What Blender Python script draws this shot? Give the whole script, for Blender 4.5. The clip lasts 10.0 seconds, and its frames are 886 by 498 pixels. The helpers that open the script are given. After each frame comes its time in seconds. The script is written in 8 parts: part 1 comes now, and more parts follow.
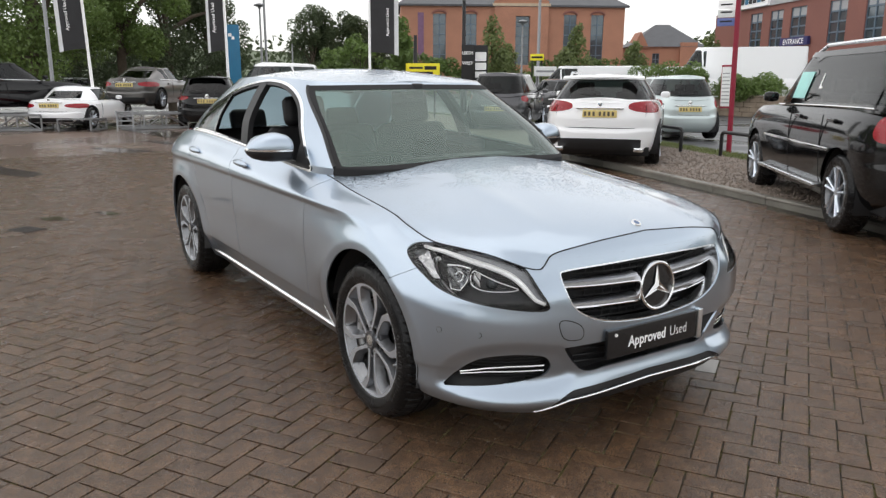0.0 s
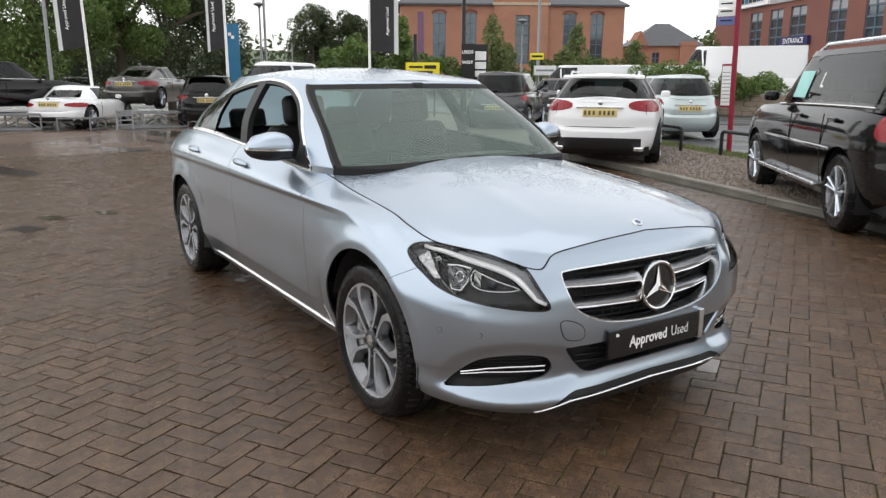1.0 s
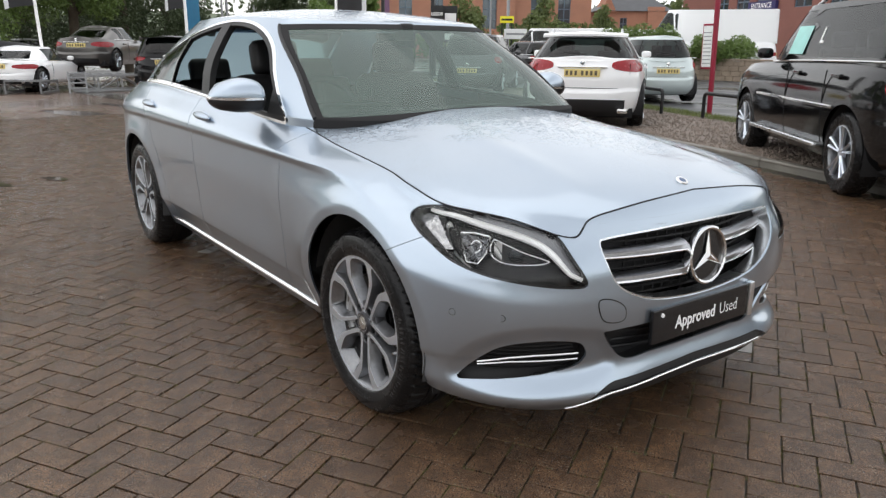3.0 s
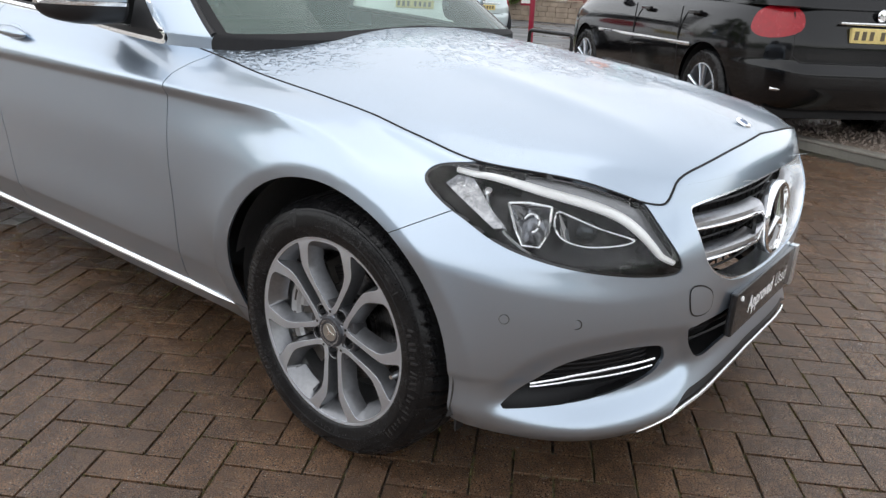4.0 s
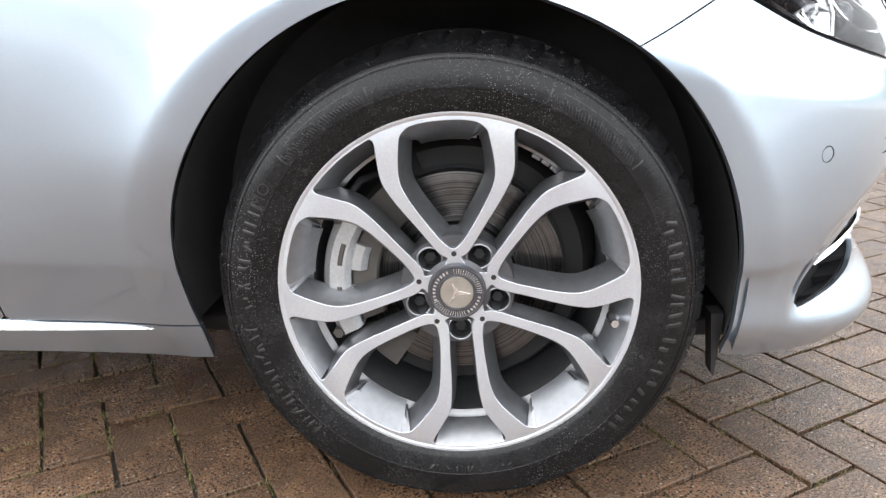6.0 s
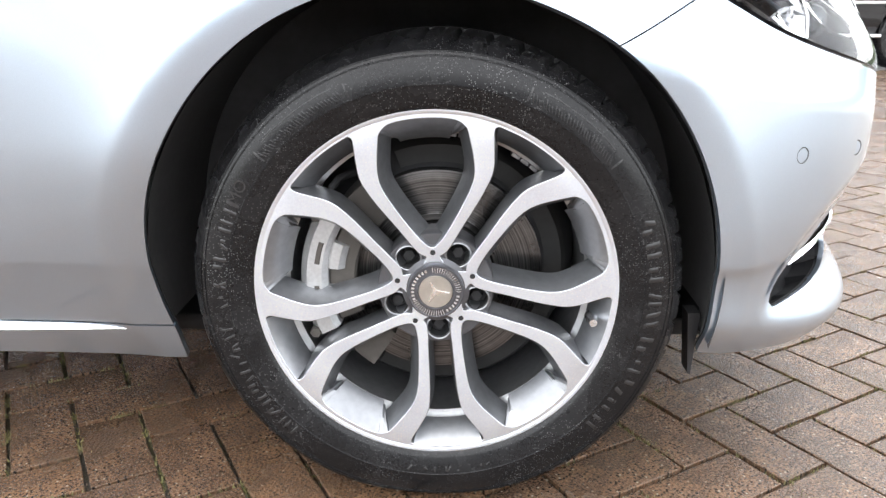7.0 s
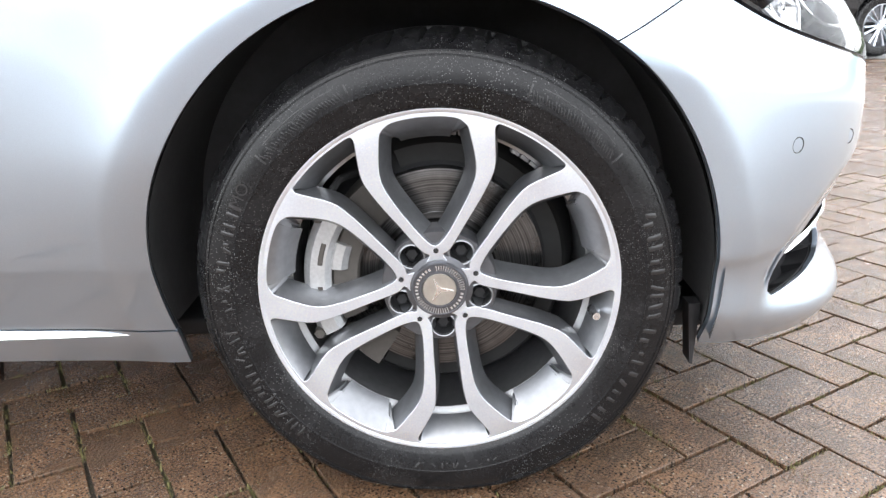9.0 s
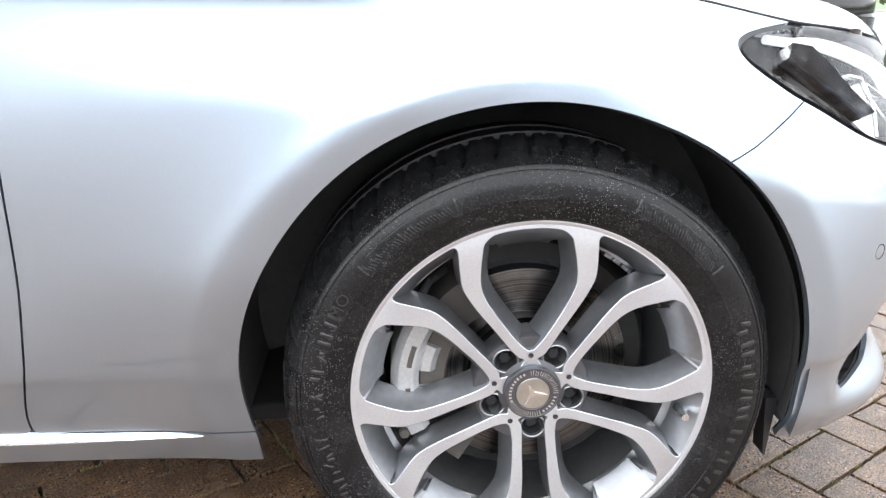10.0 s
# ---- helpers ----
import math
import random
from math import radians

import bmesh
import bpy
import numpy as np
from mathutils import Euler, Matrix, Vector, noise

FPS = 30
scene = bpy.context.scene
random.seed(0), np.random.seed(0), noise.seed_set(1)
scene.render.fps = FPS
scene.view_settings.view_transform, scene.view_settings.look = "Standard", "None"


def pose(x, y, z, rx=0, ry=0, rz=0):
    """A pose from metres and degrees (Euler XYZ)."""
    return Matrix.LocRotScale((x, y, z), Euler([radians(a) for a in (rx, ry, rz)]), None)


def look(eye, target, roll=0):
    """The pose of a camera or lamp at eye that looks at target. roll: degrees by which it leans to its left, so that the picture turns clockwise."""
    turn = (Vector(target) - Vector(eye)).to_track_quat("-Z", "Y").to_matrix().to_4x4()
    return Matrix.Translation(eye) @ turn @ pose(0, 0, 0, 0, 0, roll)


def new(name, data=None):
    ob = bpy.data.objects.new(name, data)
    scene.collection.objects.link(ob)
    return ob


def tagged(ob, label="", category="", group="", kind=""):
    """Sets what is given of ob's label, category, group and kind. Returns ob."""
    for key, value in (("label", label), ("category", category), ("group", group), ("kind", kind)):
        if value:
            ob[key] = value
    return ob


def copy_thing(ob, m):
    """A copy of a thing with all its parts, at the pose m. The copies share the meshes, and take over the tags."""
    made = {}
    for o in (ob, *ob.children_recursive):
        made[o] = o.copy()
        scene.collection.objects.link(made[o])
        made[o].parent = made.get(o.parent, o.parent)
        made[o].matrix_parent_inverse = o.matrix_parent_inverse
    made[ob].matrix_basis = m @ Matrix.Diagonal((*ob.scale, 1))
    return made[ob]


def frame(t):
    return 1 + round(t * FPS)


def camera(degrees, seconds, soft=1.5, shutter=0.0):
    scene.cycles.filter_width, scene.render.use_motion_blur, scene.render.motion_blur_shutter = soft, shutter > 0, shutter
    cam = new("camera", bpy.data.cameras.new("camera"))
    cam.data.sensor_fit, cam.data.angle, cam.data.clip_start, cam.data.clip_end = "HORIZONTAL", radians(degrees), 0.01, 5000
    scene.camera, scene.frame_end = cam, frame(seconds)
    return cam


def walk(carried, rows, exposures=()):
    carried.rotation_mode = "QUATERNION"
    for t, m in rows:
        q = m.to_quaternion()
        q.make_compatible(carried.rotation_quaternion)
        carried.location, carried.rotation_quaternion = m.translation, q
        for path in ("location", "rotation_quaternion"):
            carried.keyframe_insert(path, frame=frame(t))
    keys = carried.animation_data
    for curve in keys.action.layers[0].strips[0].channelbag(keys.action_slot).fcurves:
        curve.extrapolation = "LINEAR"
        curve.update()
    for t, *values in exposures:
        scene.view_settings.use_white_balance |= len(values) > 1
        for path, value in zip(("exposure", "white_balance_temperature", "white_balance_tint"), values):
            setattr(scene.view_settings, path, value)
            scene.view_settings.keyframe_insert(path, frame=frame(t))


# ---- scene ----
cam = camera(61.7, 10.0, soft=1.4)
PATH = [
    (0, (2.622, -2.205, 1.383), (0.988, -1.142, 0.937), 0.2),
    (0.5, (2.614, -2.198, 1.378), (0.981, -1.134, 0.931), 0.2),
    (1, (2.61, -2.2, 1.382), (0.977, -1.137, 0.934), 0.2),
    (1.5, (2.613, -2.201, 1.386), (0.98, -1.137, 0.937), 0.2),
    (2, (2.582, -2.166, 1.375), (0.943, -1.112, 0.925), 0.5),
    (2.5, (2.434, -2.127, 1.345), (0.8, -1.067, 0.887), -0.7),
    (3, (2.136, -2.053, 1.261), (0.57, -0.928, 0.73), 0.4),
    (3.2, (1.977, -2.018, 1.244), (0.447, -0.862, 0.675), 0.7),
    (4.3, (0.931, -1.975, 1.08), (-0.057, -0.38, 0.387), 2.3),
    (4.5, (0.763, -1.953, 1.045), (-0.118, -0.304, 0.334), 1.3),
    (5, (0.361, -1.888, 0.904), (-0.046, -0.078, 0.156), 1.6),
    (5.5, (0.081, -1.809, 0.734), (-0.144, 0.059, 0.055), -1.3),
    (6, (0.046, -1.783, 0.682), (-0.085, 0.115, 0.065), -1.0),
    (7.5, (0.032, -1.779, 0.677), (-0.021, 0.124, 0.065), 0.0),
    (8, (0.025, -1.782, 0.677), (-0.02, 0.123, 0.069), 0.1),
    (8.5, (0.021, -1.785, 0.678), (-0.018, 0.118, 0.064), -0.5),
    (9, (0.015, -1.784, 0.679), (-0.004, 0.117, 0.059), -1.3),
    (9.5, (-0.038, -1.777, 0.698), (0.004, 0.124, 0.078), -0.7),
    (10, (-0.18, -1.725, 0.813), (-0.049, 0.168, 0.182), 0.3),
]
walk(cam, [(t, look(eye, target, roll)) for t, eye, target, roll in PATH],
     [(0, -0.40, 6660, 10), (3.2, -0.32, 6600, 10), (4.5, 0.06, 6350, 10), (5.5, 0.86, 6480, 10), (7.5, 1.48, 6440, 10), (10, 1.44, 6350, 10)])

# ---- world, sun and exposure ----
world = bpy.data.worlds.new("overcast_sky")
scene.world = world
world.use_nodes = True
wn, wl = world.node_tree.nodes, world.node_tree.links
sky = wn.new("ShaderNodeTexSky")
sky.sky_type, sky.sun_disc = "NISHITA", False
sky.sun_elevation, sky.sun_rotation = radians(55), radians(200)
sky.dust_density, sky.air_density, sky.ozone_density = 1.0, 1.0, 1.0
grey = wn.new("ShaderNodeHueSaturation")
grey.inputs["Saturation"].default_value = 0.3
cloud_noise = wn.new("ShaderNodeTexNoise")
cloud_noise.inputs["Scale"].default_value = 2.2
cloud_noise.inputs["Detail"].default_value = 5.0
cloud_mix = wn.new("ShaderNodeMapRange")
cloud_mix.inputs["To Min"].default_value, cloud_mix.inputs["To Max"].default_value = 0.95, 1.05
clouds = wn.new("ShaderNodeMix")
clouds.data_type, clouds.blend_type = "RGBA", "MULTIPLY"
clouds.inputs["Factor"].default_value = 1.0
wl.new(sky.outputs[0], grey.inputs["Color"])
wl.new(cloud_noise.outputs["Fac"], cloud_mix.inputs["Value"])
even = wn.new("ShaderNodeGamma")
even.inputs["Gamma"].default_value = 0.35
wl.new(grey.outputs[0], even.inputs["Color"])
# thin bright cloud low down, thicker overhead
around, split, height, lift = wn.new("ShaderNodeTexCoord"), wn.new("ShaderNodeSeparateXYZ"), wn.new("ShaderNodeMapRange"), wn.new("ShaderNodeVectorMath")
height.inputs["To Min"].default_value, height.inputs["To Max"].default_value = 1.12, 0.99
lift.operation = "SCALE"
wl.new(around.outputs["Generated"], split.inputs[0])
wl.new(split.outputs["Z"], height.inputs["Value"])
wl.new(even.outputs[0], lift.inputs[0])
# and brighter towards the hidden sun, ahead of the parked car row
toward_sun, glow_side = wn.new("ShaderNodeVectorMath"), wn.new("ShaderNodeMath")
toward_sun.operation, glow_side.operation = "DOT_PRODUCT", "MULTIPLY_ADD"
toward_sun.inputs[1].default_value = (-0.84, 0.54, 0.0)
glow_side.inputs[1].default_value = 0.08
wl.new(around.outputs["Generated"], toward_sun.inputs[0])
wl.new(toward_sun.outputs["Value"], glow_side.inputs[0])
wl.new(height.outputs[0], glow_side.inputs[2])
wl.new(glow_side.outputs[0], lift.inputs["Scale"])
wl.new(lift.outputs[0], clouds.inputs["A"])
wl.new(cloud_mix.outputs[0], clouds.inputs["B"])
back = wn["Background"]
back.inputs["Strength"].default_value = 0.8
wl.new(clouds.outputs["Result"], back.inputs["Color"])
sun_data = bpy.data.lights.new("sun", "SUN")
sun_data.energy, sun_data.angle, sun_data.color = 0.45, radians(60), (1.0, 0.98, 0.95)
sun = new("sun", sun_data)
sun.matrix_world = pose(0, 0, 30, 12, 0, 237)

# ---- materials ----
def surface(name, col, rough=0.5, metal=0.0, coat=0.0, vary=0.2, scale=3.0, grain=0.12, gscale=90.0, bump=0.0, bscale=None,
            rvary=0.1, spec=0.5, per_object=0.0, coords="Object", emit=0.0):
    """A painted, cast or natural surface: base colour varied at two scales, roughness varied, fine relief."""
    m = bpy.data.materials.new(name)
    m.use_nodes = True
    n, l = m.node_tree.nodes, m.node_tree.links
    p = n["Principled BSDF"]
    tc = n.new("ShaderNodeTexCoord")
    big, small = n.new("ShaderNodeTexNoise"), n.new("ShaderNodeTexNoise")
    big.inputs["Scale"].default_value, big.inputs["Detail"].default_value = scale, 4
    small.inputs["Scale"].default_value, small.inputs["Detail"].default_value = gscale, 3
    for t in (big, small):
        l.new(tc.outputs[coords], t.inputs["Vector"])
    value = n.new("ShaderNodeMath")
    value.operation = "MULTIPLY_ADD"
    r1, r2 = n.new("ShaderNodeMapRange"), n.new("ShaderNodeMapRange")
    r1.inputs["From Min"].default_value, r1.inputs["From Max"].default_value = 0.3, 0.7
    r2.inputs["From Min"].default_value, r2.inputs["From Max"].default_value = 0.3, 0.7
    r1.inputs["To Min"].default_value, r1.inputs["To Max"].default_value = 1 - vary, 1 + vary
    r2.inputs["To Min"].default_value, r2.inputs["To Max"].default_value = 1 - grain, 1 + grain
    l.new(big.outputs["Fac"], r1.inputs["Value"])
    l.new(small.outputs["Fac"], r2.inputs["Value"])
    l.new(r1.outputs[0], value.inputs[0])
    l.new(r2.outputs[0], value.inputs[1])
    last = value.outputs[0]
    if per_object:
        info, r3, times = n.new("ShaderNodeObjectInfo"), n.new("ShaderNodeMapRange"), n.new("ShaderNodeMath")
        r3.inputs["To Min"].default_value, r3.inputs["To Max"].default_value = 1 - per_object, 1 + per_object
        times.operation = "MULTIPLY"
        l.new(info.outputs["Random"], r3.inputs["Value"])
        l.new(last, times.inputs[0])
        l.new(r3.outputs[0], times.inputs[1])
        last = times.outputs[0]
    tint = n.new("ShaderNodeVectorMath")
    tint.operation = "SCALE"
    tint.inputs[0].default_value = col
    l.new(last, tint.inputs["Scale"])
    l.new(tint.outputs[0], p.inputs["Base Color"])
    rr = n.new("ShaderNodeMapRange")
    rr.inputs["To Min"].default_value, rr.inputs["To Max"].default_value = max(0.02, rough - rvary), min(1, rough + rvary)
    l.new(big.outputs["Fac"], rr.inputs["Value"])
    l.new(rr.outputs[0], p.inputs["Roughness"])
    p.inputs["Metallic"].default_value = metal
    p.inputs["Coat Weight"].default_value, p.inputs["Coat Roughness"].default_value, p.inputs["Coat IOR"].default_value = coat, 0.03, 1.5 if metal < 0.9 else 1.8
    p.inputs["Specular IOR Level"].default_value = spec
    if emit:
        p.inputs["Emission Color"].default_value, p.inputs["Emission Strength"].default_value = (*col, 1), emit
    if bump:
        b = n.new("ShaderNodeBump")
        b.inputs["Strength"].default_value, b.inputs["Distance"].default_value = 1.0, bump
        if bscale:
            t = n.new("ShaderNodeTexNoise")
            t.inputs["Scale"].default_value, t.inputs["Detail"].default_value = bscale, 4
            l.new(tc.outputs[coords], t.inputs["Vector"])
            l.new(t.outputs["Fac"], b.inputs["Height"])
        else:
            l.new(small.outputs["Fac"], b.inputs["Height"])
        l.new(b.outputs[0], p.inputs["Normal"])
    return m


def rain_beads(m, dense=0.0012, size=140.0, patch=2.5, low=0.45, high=0.6):
    """Adds beads of rain water, in patches, to a material's coat and base relief."""
    n, l = m.node_tree.nodes, m.node_tree.links
    p = n["Principled BSDF"]
    tc, cells, mask = n.new("ShaderNodeTexCoord"), n.new("ShaderNodeTexVoronoi"), n.new("ShaderNodeTexNoise")
    cells.inputs["Scale"].default_value, cells.inputs["Randomness"].default_value = size, 1.0
    mask.inputs["Scale"].default_value, mask.inputs["Detail"].default_value = patch, 5
    bead, keep, both, b = n.new("ShaderNodeMapRange"), n.new("ShaderNodeMapRange"), n.new("ShaderNodeMath"), n.new("ShaderNodeBump")
    bead.interpolation_type = "SMOOTHSTEP"
    bead.inputs["From Min"].default_value, bead.inputs["From Max"].default_value = 0.42, 0.18
    keep.inputs["From Min"].default_value, keep.inputs["From Max"].default_value = low, high
    geo, sep, up = n.new("ShaderNodeNewGeometry"), n.new("ShaderNodeSeparateXYZ"), n.new("ShaderNodeMapRange")
    up.inputs["From Min"].default_value, up.inputs["From Max"].default_value = 0.2, 0.95
    up.inputs["To Min"].default_value, up.inputs["To Max"].default_value = 0.12, 1.0
    l.new(geo.outputs["Normal"], sep.inputs[0])
    l.new(sep.outputs["Z"], up.inputs["Value"])
    both.operation, b.inputs["Distance"].default_value = "MULTIPLY", dense
    third = n.new("ShaderNodeMath")
    third.operation = "MULTIPLY"
    for t in (cells, mask):
        l.new(tc.outputs["Object"], t.inputs["Vector"])
    l.new(cells.outputs["Distance"], bead.inputs["Value"])
    l.new(mask.outputs["Fac"], keep.inputs["Value"])
    l.new(bead.outputs[0], both.inputs[0])
    l.new(keep.outputs[0], both.inputs[1])
    l.new(both.outputs[0], third.inputs[0])
    l.new(up.outputs[0], third.inputs[1])
    l.new(third.outputs[0], b.inputs["Height"])
    if p.inputs["Normal"].links:
        l.new(p.inputs["Normal"].links[0].from_socket, b.inputs["Normal"])
    l.new(b.outputs[0], p.inputs["Normal"])
    l.new(b.outputs[0], p.inputs["Coat Normal"])
    return m


def flecked(m, size=430.0, patch=9.0, low=0.38, high=0.62, part_of=0.45, wide=0.30, col=(0.20, 0.20, 0.20), flat=False):
    """Adds tiny flecks, thick in patches: grit, dried splashes, dark pits, and drop glints put into the colour."""
    n, l = m.node_tree.nodes, m.node_tree.links
    p = n["Principled BSDF"]
    old = p.inputs["Base Color"].links[0].from_socket
    tc, cells, mask, sep = n.new("ShaderNodeTexCoord"), n.new("ShaderNodeTexVoronoi"), n.new("ShaderNodeTexNoise"), n.new("ShaderNodeSeparateColor")
    cells.voronoi_dimensions = "2D" if flat else "3D"
    cells.inputs["Scale"].default_value = size
    mask.inputs["Scale"].default_value, mask.inputs["Detail"].default_value = patch, 5
    dot, keep, pick, one, two, mix = n.new("ShaderNodeMapRange"), n.new("ShaderNodeMapRange"), n.new("ShaderNodeMath"), n.new("ShaderNodeMath"), n.new("ShaderNodeMath"), n.new("ShaderNodeMix")
    dot.inputs["From Min"].default_value, dot.inputs["From Max"].default_value = wide, wide * 0.5
    keep.inputs["From Min"].default_value, keep.inputs["From Max"].default_value = low, high
    pick.operation, one.operation, two.operation, mix.data_type = "LESS_THAN", "MULTIPLY", "MULTIPLY", "RGBA"
    pick.inputs[1].default_value = part_of
    mix.inputs["B"].default_value = (*col, 1)
    for t in (cells, mask):
        l.new(tc.outputs["Object"], t.inputs["Vector"])
    l.new(cells.outputs["Distance"], dot.inputs["Value"])
    l.new(cells.outputs["Color"], sep.inputs[0])
    l.new(sep.outputs[0], pick.inputs[0])
    l.new(mask.outputs["Fac"], keep.inputs["Value"])
    l.new(dot.outputs[0], one.inputs[0])
    l.new(pick.outputs[0], one.inputs[1])
    l.new(one.outputs[0], two.inputs[0])
    l.new(keep.outputs[0], two.inputs[1])
    l.new(two.outputs[0], mix.inputs["Factor"])
    l.new(old, mix.inputs["A"])
    l.new(mix.outputs["Result"], p.inputs["Base Color"])
    return m


def streaked(m):
    """Adds rain water that has run together into close small beads, thickest towards the windscreen and the far wing."""
    n, l = m.node_tree.nodes, m.node_tree.links
    p = n["Principled BSDF"]
    tc, mp, cells, patch = n.new("ShaderNodeTexCoord"), n.new("ShaderNodeMapping"), n.new("ShaderNodeTexVoronoi"), n.new("ShaderNodeTexNoise")
    mp.inputs["Scale"].default_value = (44, 66, 50)
    cells.inputs["Scale"].default_value, cells.inputs["Randomness"].default_value = 1.0, 1.0
    patch.inputs["Scale"].default_value, patch.inputs["Detail"].default_value = 3.2, 6
    warp, push = n.new("ShaderNodeTexNoise"), n.new("ShaderNodeMixRGB")
    warp.inputs["Scale"].default_value, warp.inputs["Detail"].default_value = 40, 2
    push.blend_type = "LINEAR_LIGHT"
    push.inputs["Fac"].default_value = 0.016
    drops, keep, slope, place, both, third, b = (n.new("ShaderNodeMapRange"), n.new("ShaderNodeMapRange"), n.new("ShaderNodeVectorMath"), n.new("ShaderNodeMapRange"),
                                                 n.new("ShaderNodeMath"), n.new("ShaderNodeMath"), n.new("ShaderNodeBump"))
    drops.interpolation_type = "SMOOTHSTEP"
    drops.inputs["From Min"].default_value, drops.inputs["From Max"].default_value = 0.55, 0.25
    keep.inputs["From Min"].default_value, keep.inputs["From Max"].default_value = 0.40, 0.54
    slope.operation = "DOT_PRODUCT"
    slope.inputs[1].default_value = (1.0, -0.85, 0.0)
    place.inputs["From Min"].default_value, place.inputs["From Max"].default_value = 0.34, -0.16
    place.inputs["To Min"].default_value, place.inputs["To Max"].default_value = 0.0, 1.0
    both.operation = third.operation = "MULTIPLY"
    b.inputs["Distance"].default_value = 0.014
    l.new(tc.outputs["Object"], warp.inputs["Vector"])
    l.new(tc.outputs["Object"], push.inputs[1])
    l.new(warp.outputs["Color"], push.inputs[2])
    l.new(push.outputs[0], mp.inputs["Vector"])
    l.new(mp.outputs[0], cells.inputs["Vector"])
    l.new(tc.outputs["Object"], patch.inputs["Vector"])
    l.new(tc.outputs["Object"], slope.inputs[0])
    l.new(slope.outputs["Value"], place.inputs["Value"])
    l.new(cells.outputs["Distance"], drops.inputs["Value"])
    l.new(patch.outputs["Fac"], keep.inputs["Value"])
    l.new(drops.outputs[0], both.inputs[0])
    l.new(keep.outputs[0], both.inputs[1])
    l.new(both.outputs[0], third.inputs[0])
    l.new(place.outputs[0], third.inputs[1])
    l.new(third.outputs[0], b.inputs["Height"])
    l.new(b.outputs[0], p.inputs["Normal"])
    l.new(b.outputs[0], p.inputs["Coat Normal"])
    return m


def glass(name, tint, gloss=0.02, ior=1.5, haze=0.0):
    """Thin glass: clear, tinted, with mirror gloss by Fresnel; haze: pale colour for rain water and reflected sky."""
    m = bpy.data.materials.new(name)
    m.use_nodes = True
    n, l = m.node_tree.nodes, m.node_tree.links
    n.remove(n["Principled BSDF"])
    clear, shine, fres, mix = n.new("ShaderNodeBsdfTransparent"), n.new("ShaderNodeBsdfGlossy"), n.new("ShaderNodeFresnel"), n.new("ShaderNodeMixShader")
    clear.inputs["Color"].default_value = (*tint, 1)
    shine.inputs["Roughness"].default_value = gloss
    fres.inputs["IOR"].default_value = ior
    l.new(fres.outputs[0], mix.inputs["Fac"])
    base = clear.outputs[0]
    if haze:
        film_sheen, soft, noise_t, amount = n.new("ShaderNodeMixShader"), n.new("ShaderNodeBsdfDiffuse"), n.new("ShaderNodeTexNoise"), n.new("ShaderNodeMapRange")
        # pale green diffuse colour: wet coat plus the sky's reflection painted in
        soft.inputs["Color"].default_value = (0.42, 0.60, 0.53, 1)
        noise_t.inputs["Scale"].default_value = 3
        amount.inputs["To Min"].default_value, amount.inputs["To Max"].default_value = 0.8 * haze, 1.2 * haze
        l.new(noise_t.outputs["Fac"], amount.inputs["Value"])
        l.new(amount.outputs[0], film_sheen.inputs["Fac"])
        l.new(base, film_sheen.inputs[1])
        l.new(soft.outputs[0], film_sheen.inputs[2])
        base = film_sheen.outputs[0]
    l.new(base, mix.inputs[1])
    l.new(shine.outputs[0], mix.inputs[2])
    l.new(mix.outputs[0], n["Material Output"].inputs["Surface"])
    return m


PAINT = rain_beads(surface("pale_blue_silver_paint", (0.335, 0.400, 0.474), 0.30, 0.93, 1.0, vary=0.02, scale=1.5, grain=0.05, gscale=900, rvary=0.03), 0.00022, 330, 2.2, 0.5, 0.66)
WET_PAINT = rain_beads(streaked(surface("wet_silver_paint", (0.335, 0.400, 0.474), 0.30, 0.93, 1.0, vary=0.02, scale=1.5, grain=0.05, gscale=900, rvary=0.03)), 0.0006, 260, 1.6, 0.40, 0.58)
# black for dark parts, and for shade put into gaps and holes
INNER = surface("dark_parts_and_gap_shade", (0.012, 0.012, 0.013), 0.8)
PLASTIC = surface("black_plastic", (0.012, 0.012, 0.013), 0.45, bump=0.0003, gscale=300)
GLOSS_BLACK = surface("gloss_black_trim", (0.008, 0.008, 0.009), 0.12, coat=0.5, vary=0.1)
CHROME = surface("bright_chrome", (0.82, 0.83, 0.84), 0.1, 1.0, vary=0.04, grain=0.03, rvary=0.04)
SATIN = surface("satin_silver_trim", (0.62, 0.64, 0.66), 0.28, 1.0, vary=0.05)
# near-white flecks paint the glints of rain drops on the metal
ALLOY = flecked(rain_beads(surface("machined_alloy", (0.57, 0.61, 0.67), 0.40, 1.0, vary=0.05, scale=12, grain=0.06, gscale=400, rvary=0.06), 0.0006, 260, 6, 0.45, 0.6), 300, 5.0, 0.30, 0.55, 0.26, 0.32, (0.98, 0.98, 0.99))
ALLOY_GREY = surface("grey_painted_alloy", (0.185, 0.19, 0.20), 0.36, 0.85, coat=0.6, vary=0.08, scale=10)
HUB_GREY = surface("dark_hub_paint", (0.075, 0.076, 0.082), 0.42, 0.7, vary=0.1, scale=30)
LINER = surface("arch_liner_felt", (0.042, 0.042, 0.043), 0.85, vary=0.3, scale=12)
# pale flecks: dried dirt, and the sparkle of drops put into the colour
RUBBER = flecked(flecked(surface("tyre_rubber", (0.0060, 0.0060, 0.0065), 0.26, vary=0.35, scale=18, grain=0.3, gscale=300, rvary=0.10, spec=0.30)), 620, 6.0, 0.35, 0.65, 0.24, 0.28, (0.09, 0.09, 0.092))
TREAD = surface("tread_rubber", (0.0095, 0.0095, 0.010), 0.48, vary=0.4, scale=18, grain=0.3, gscale=300, spec=0.4)
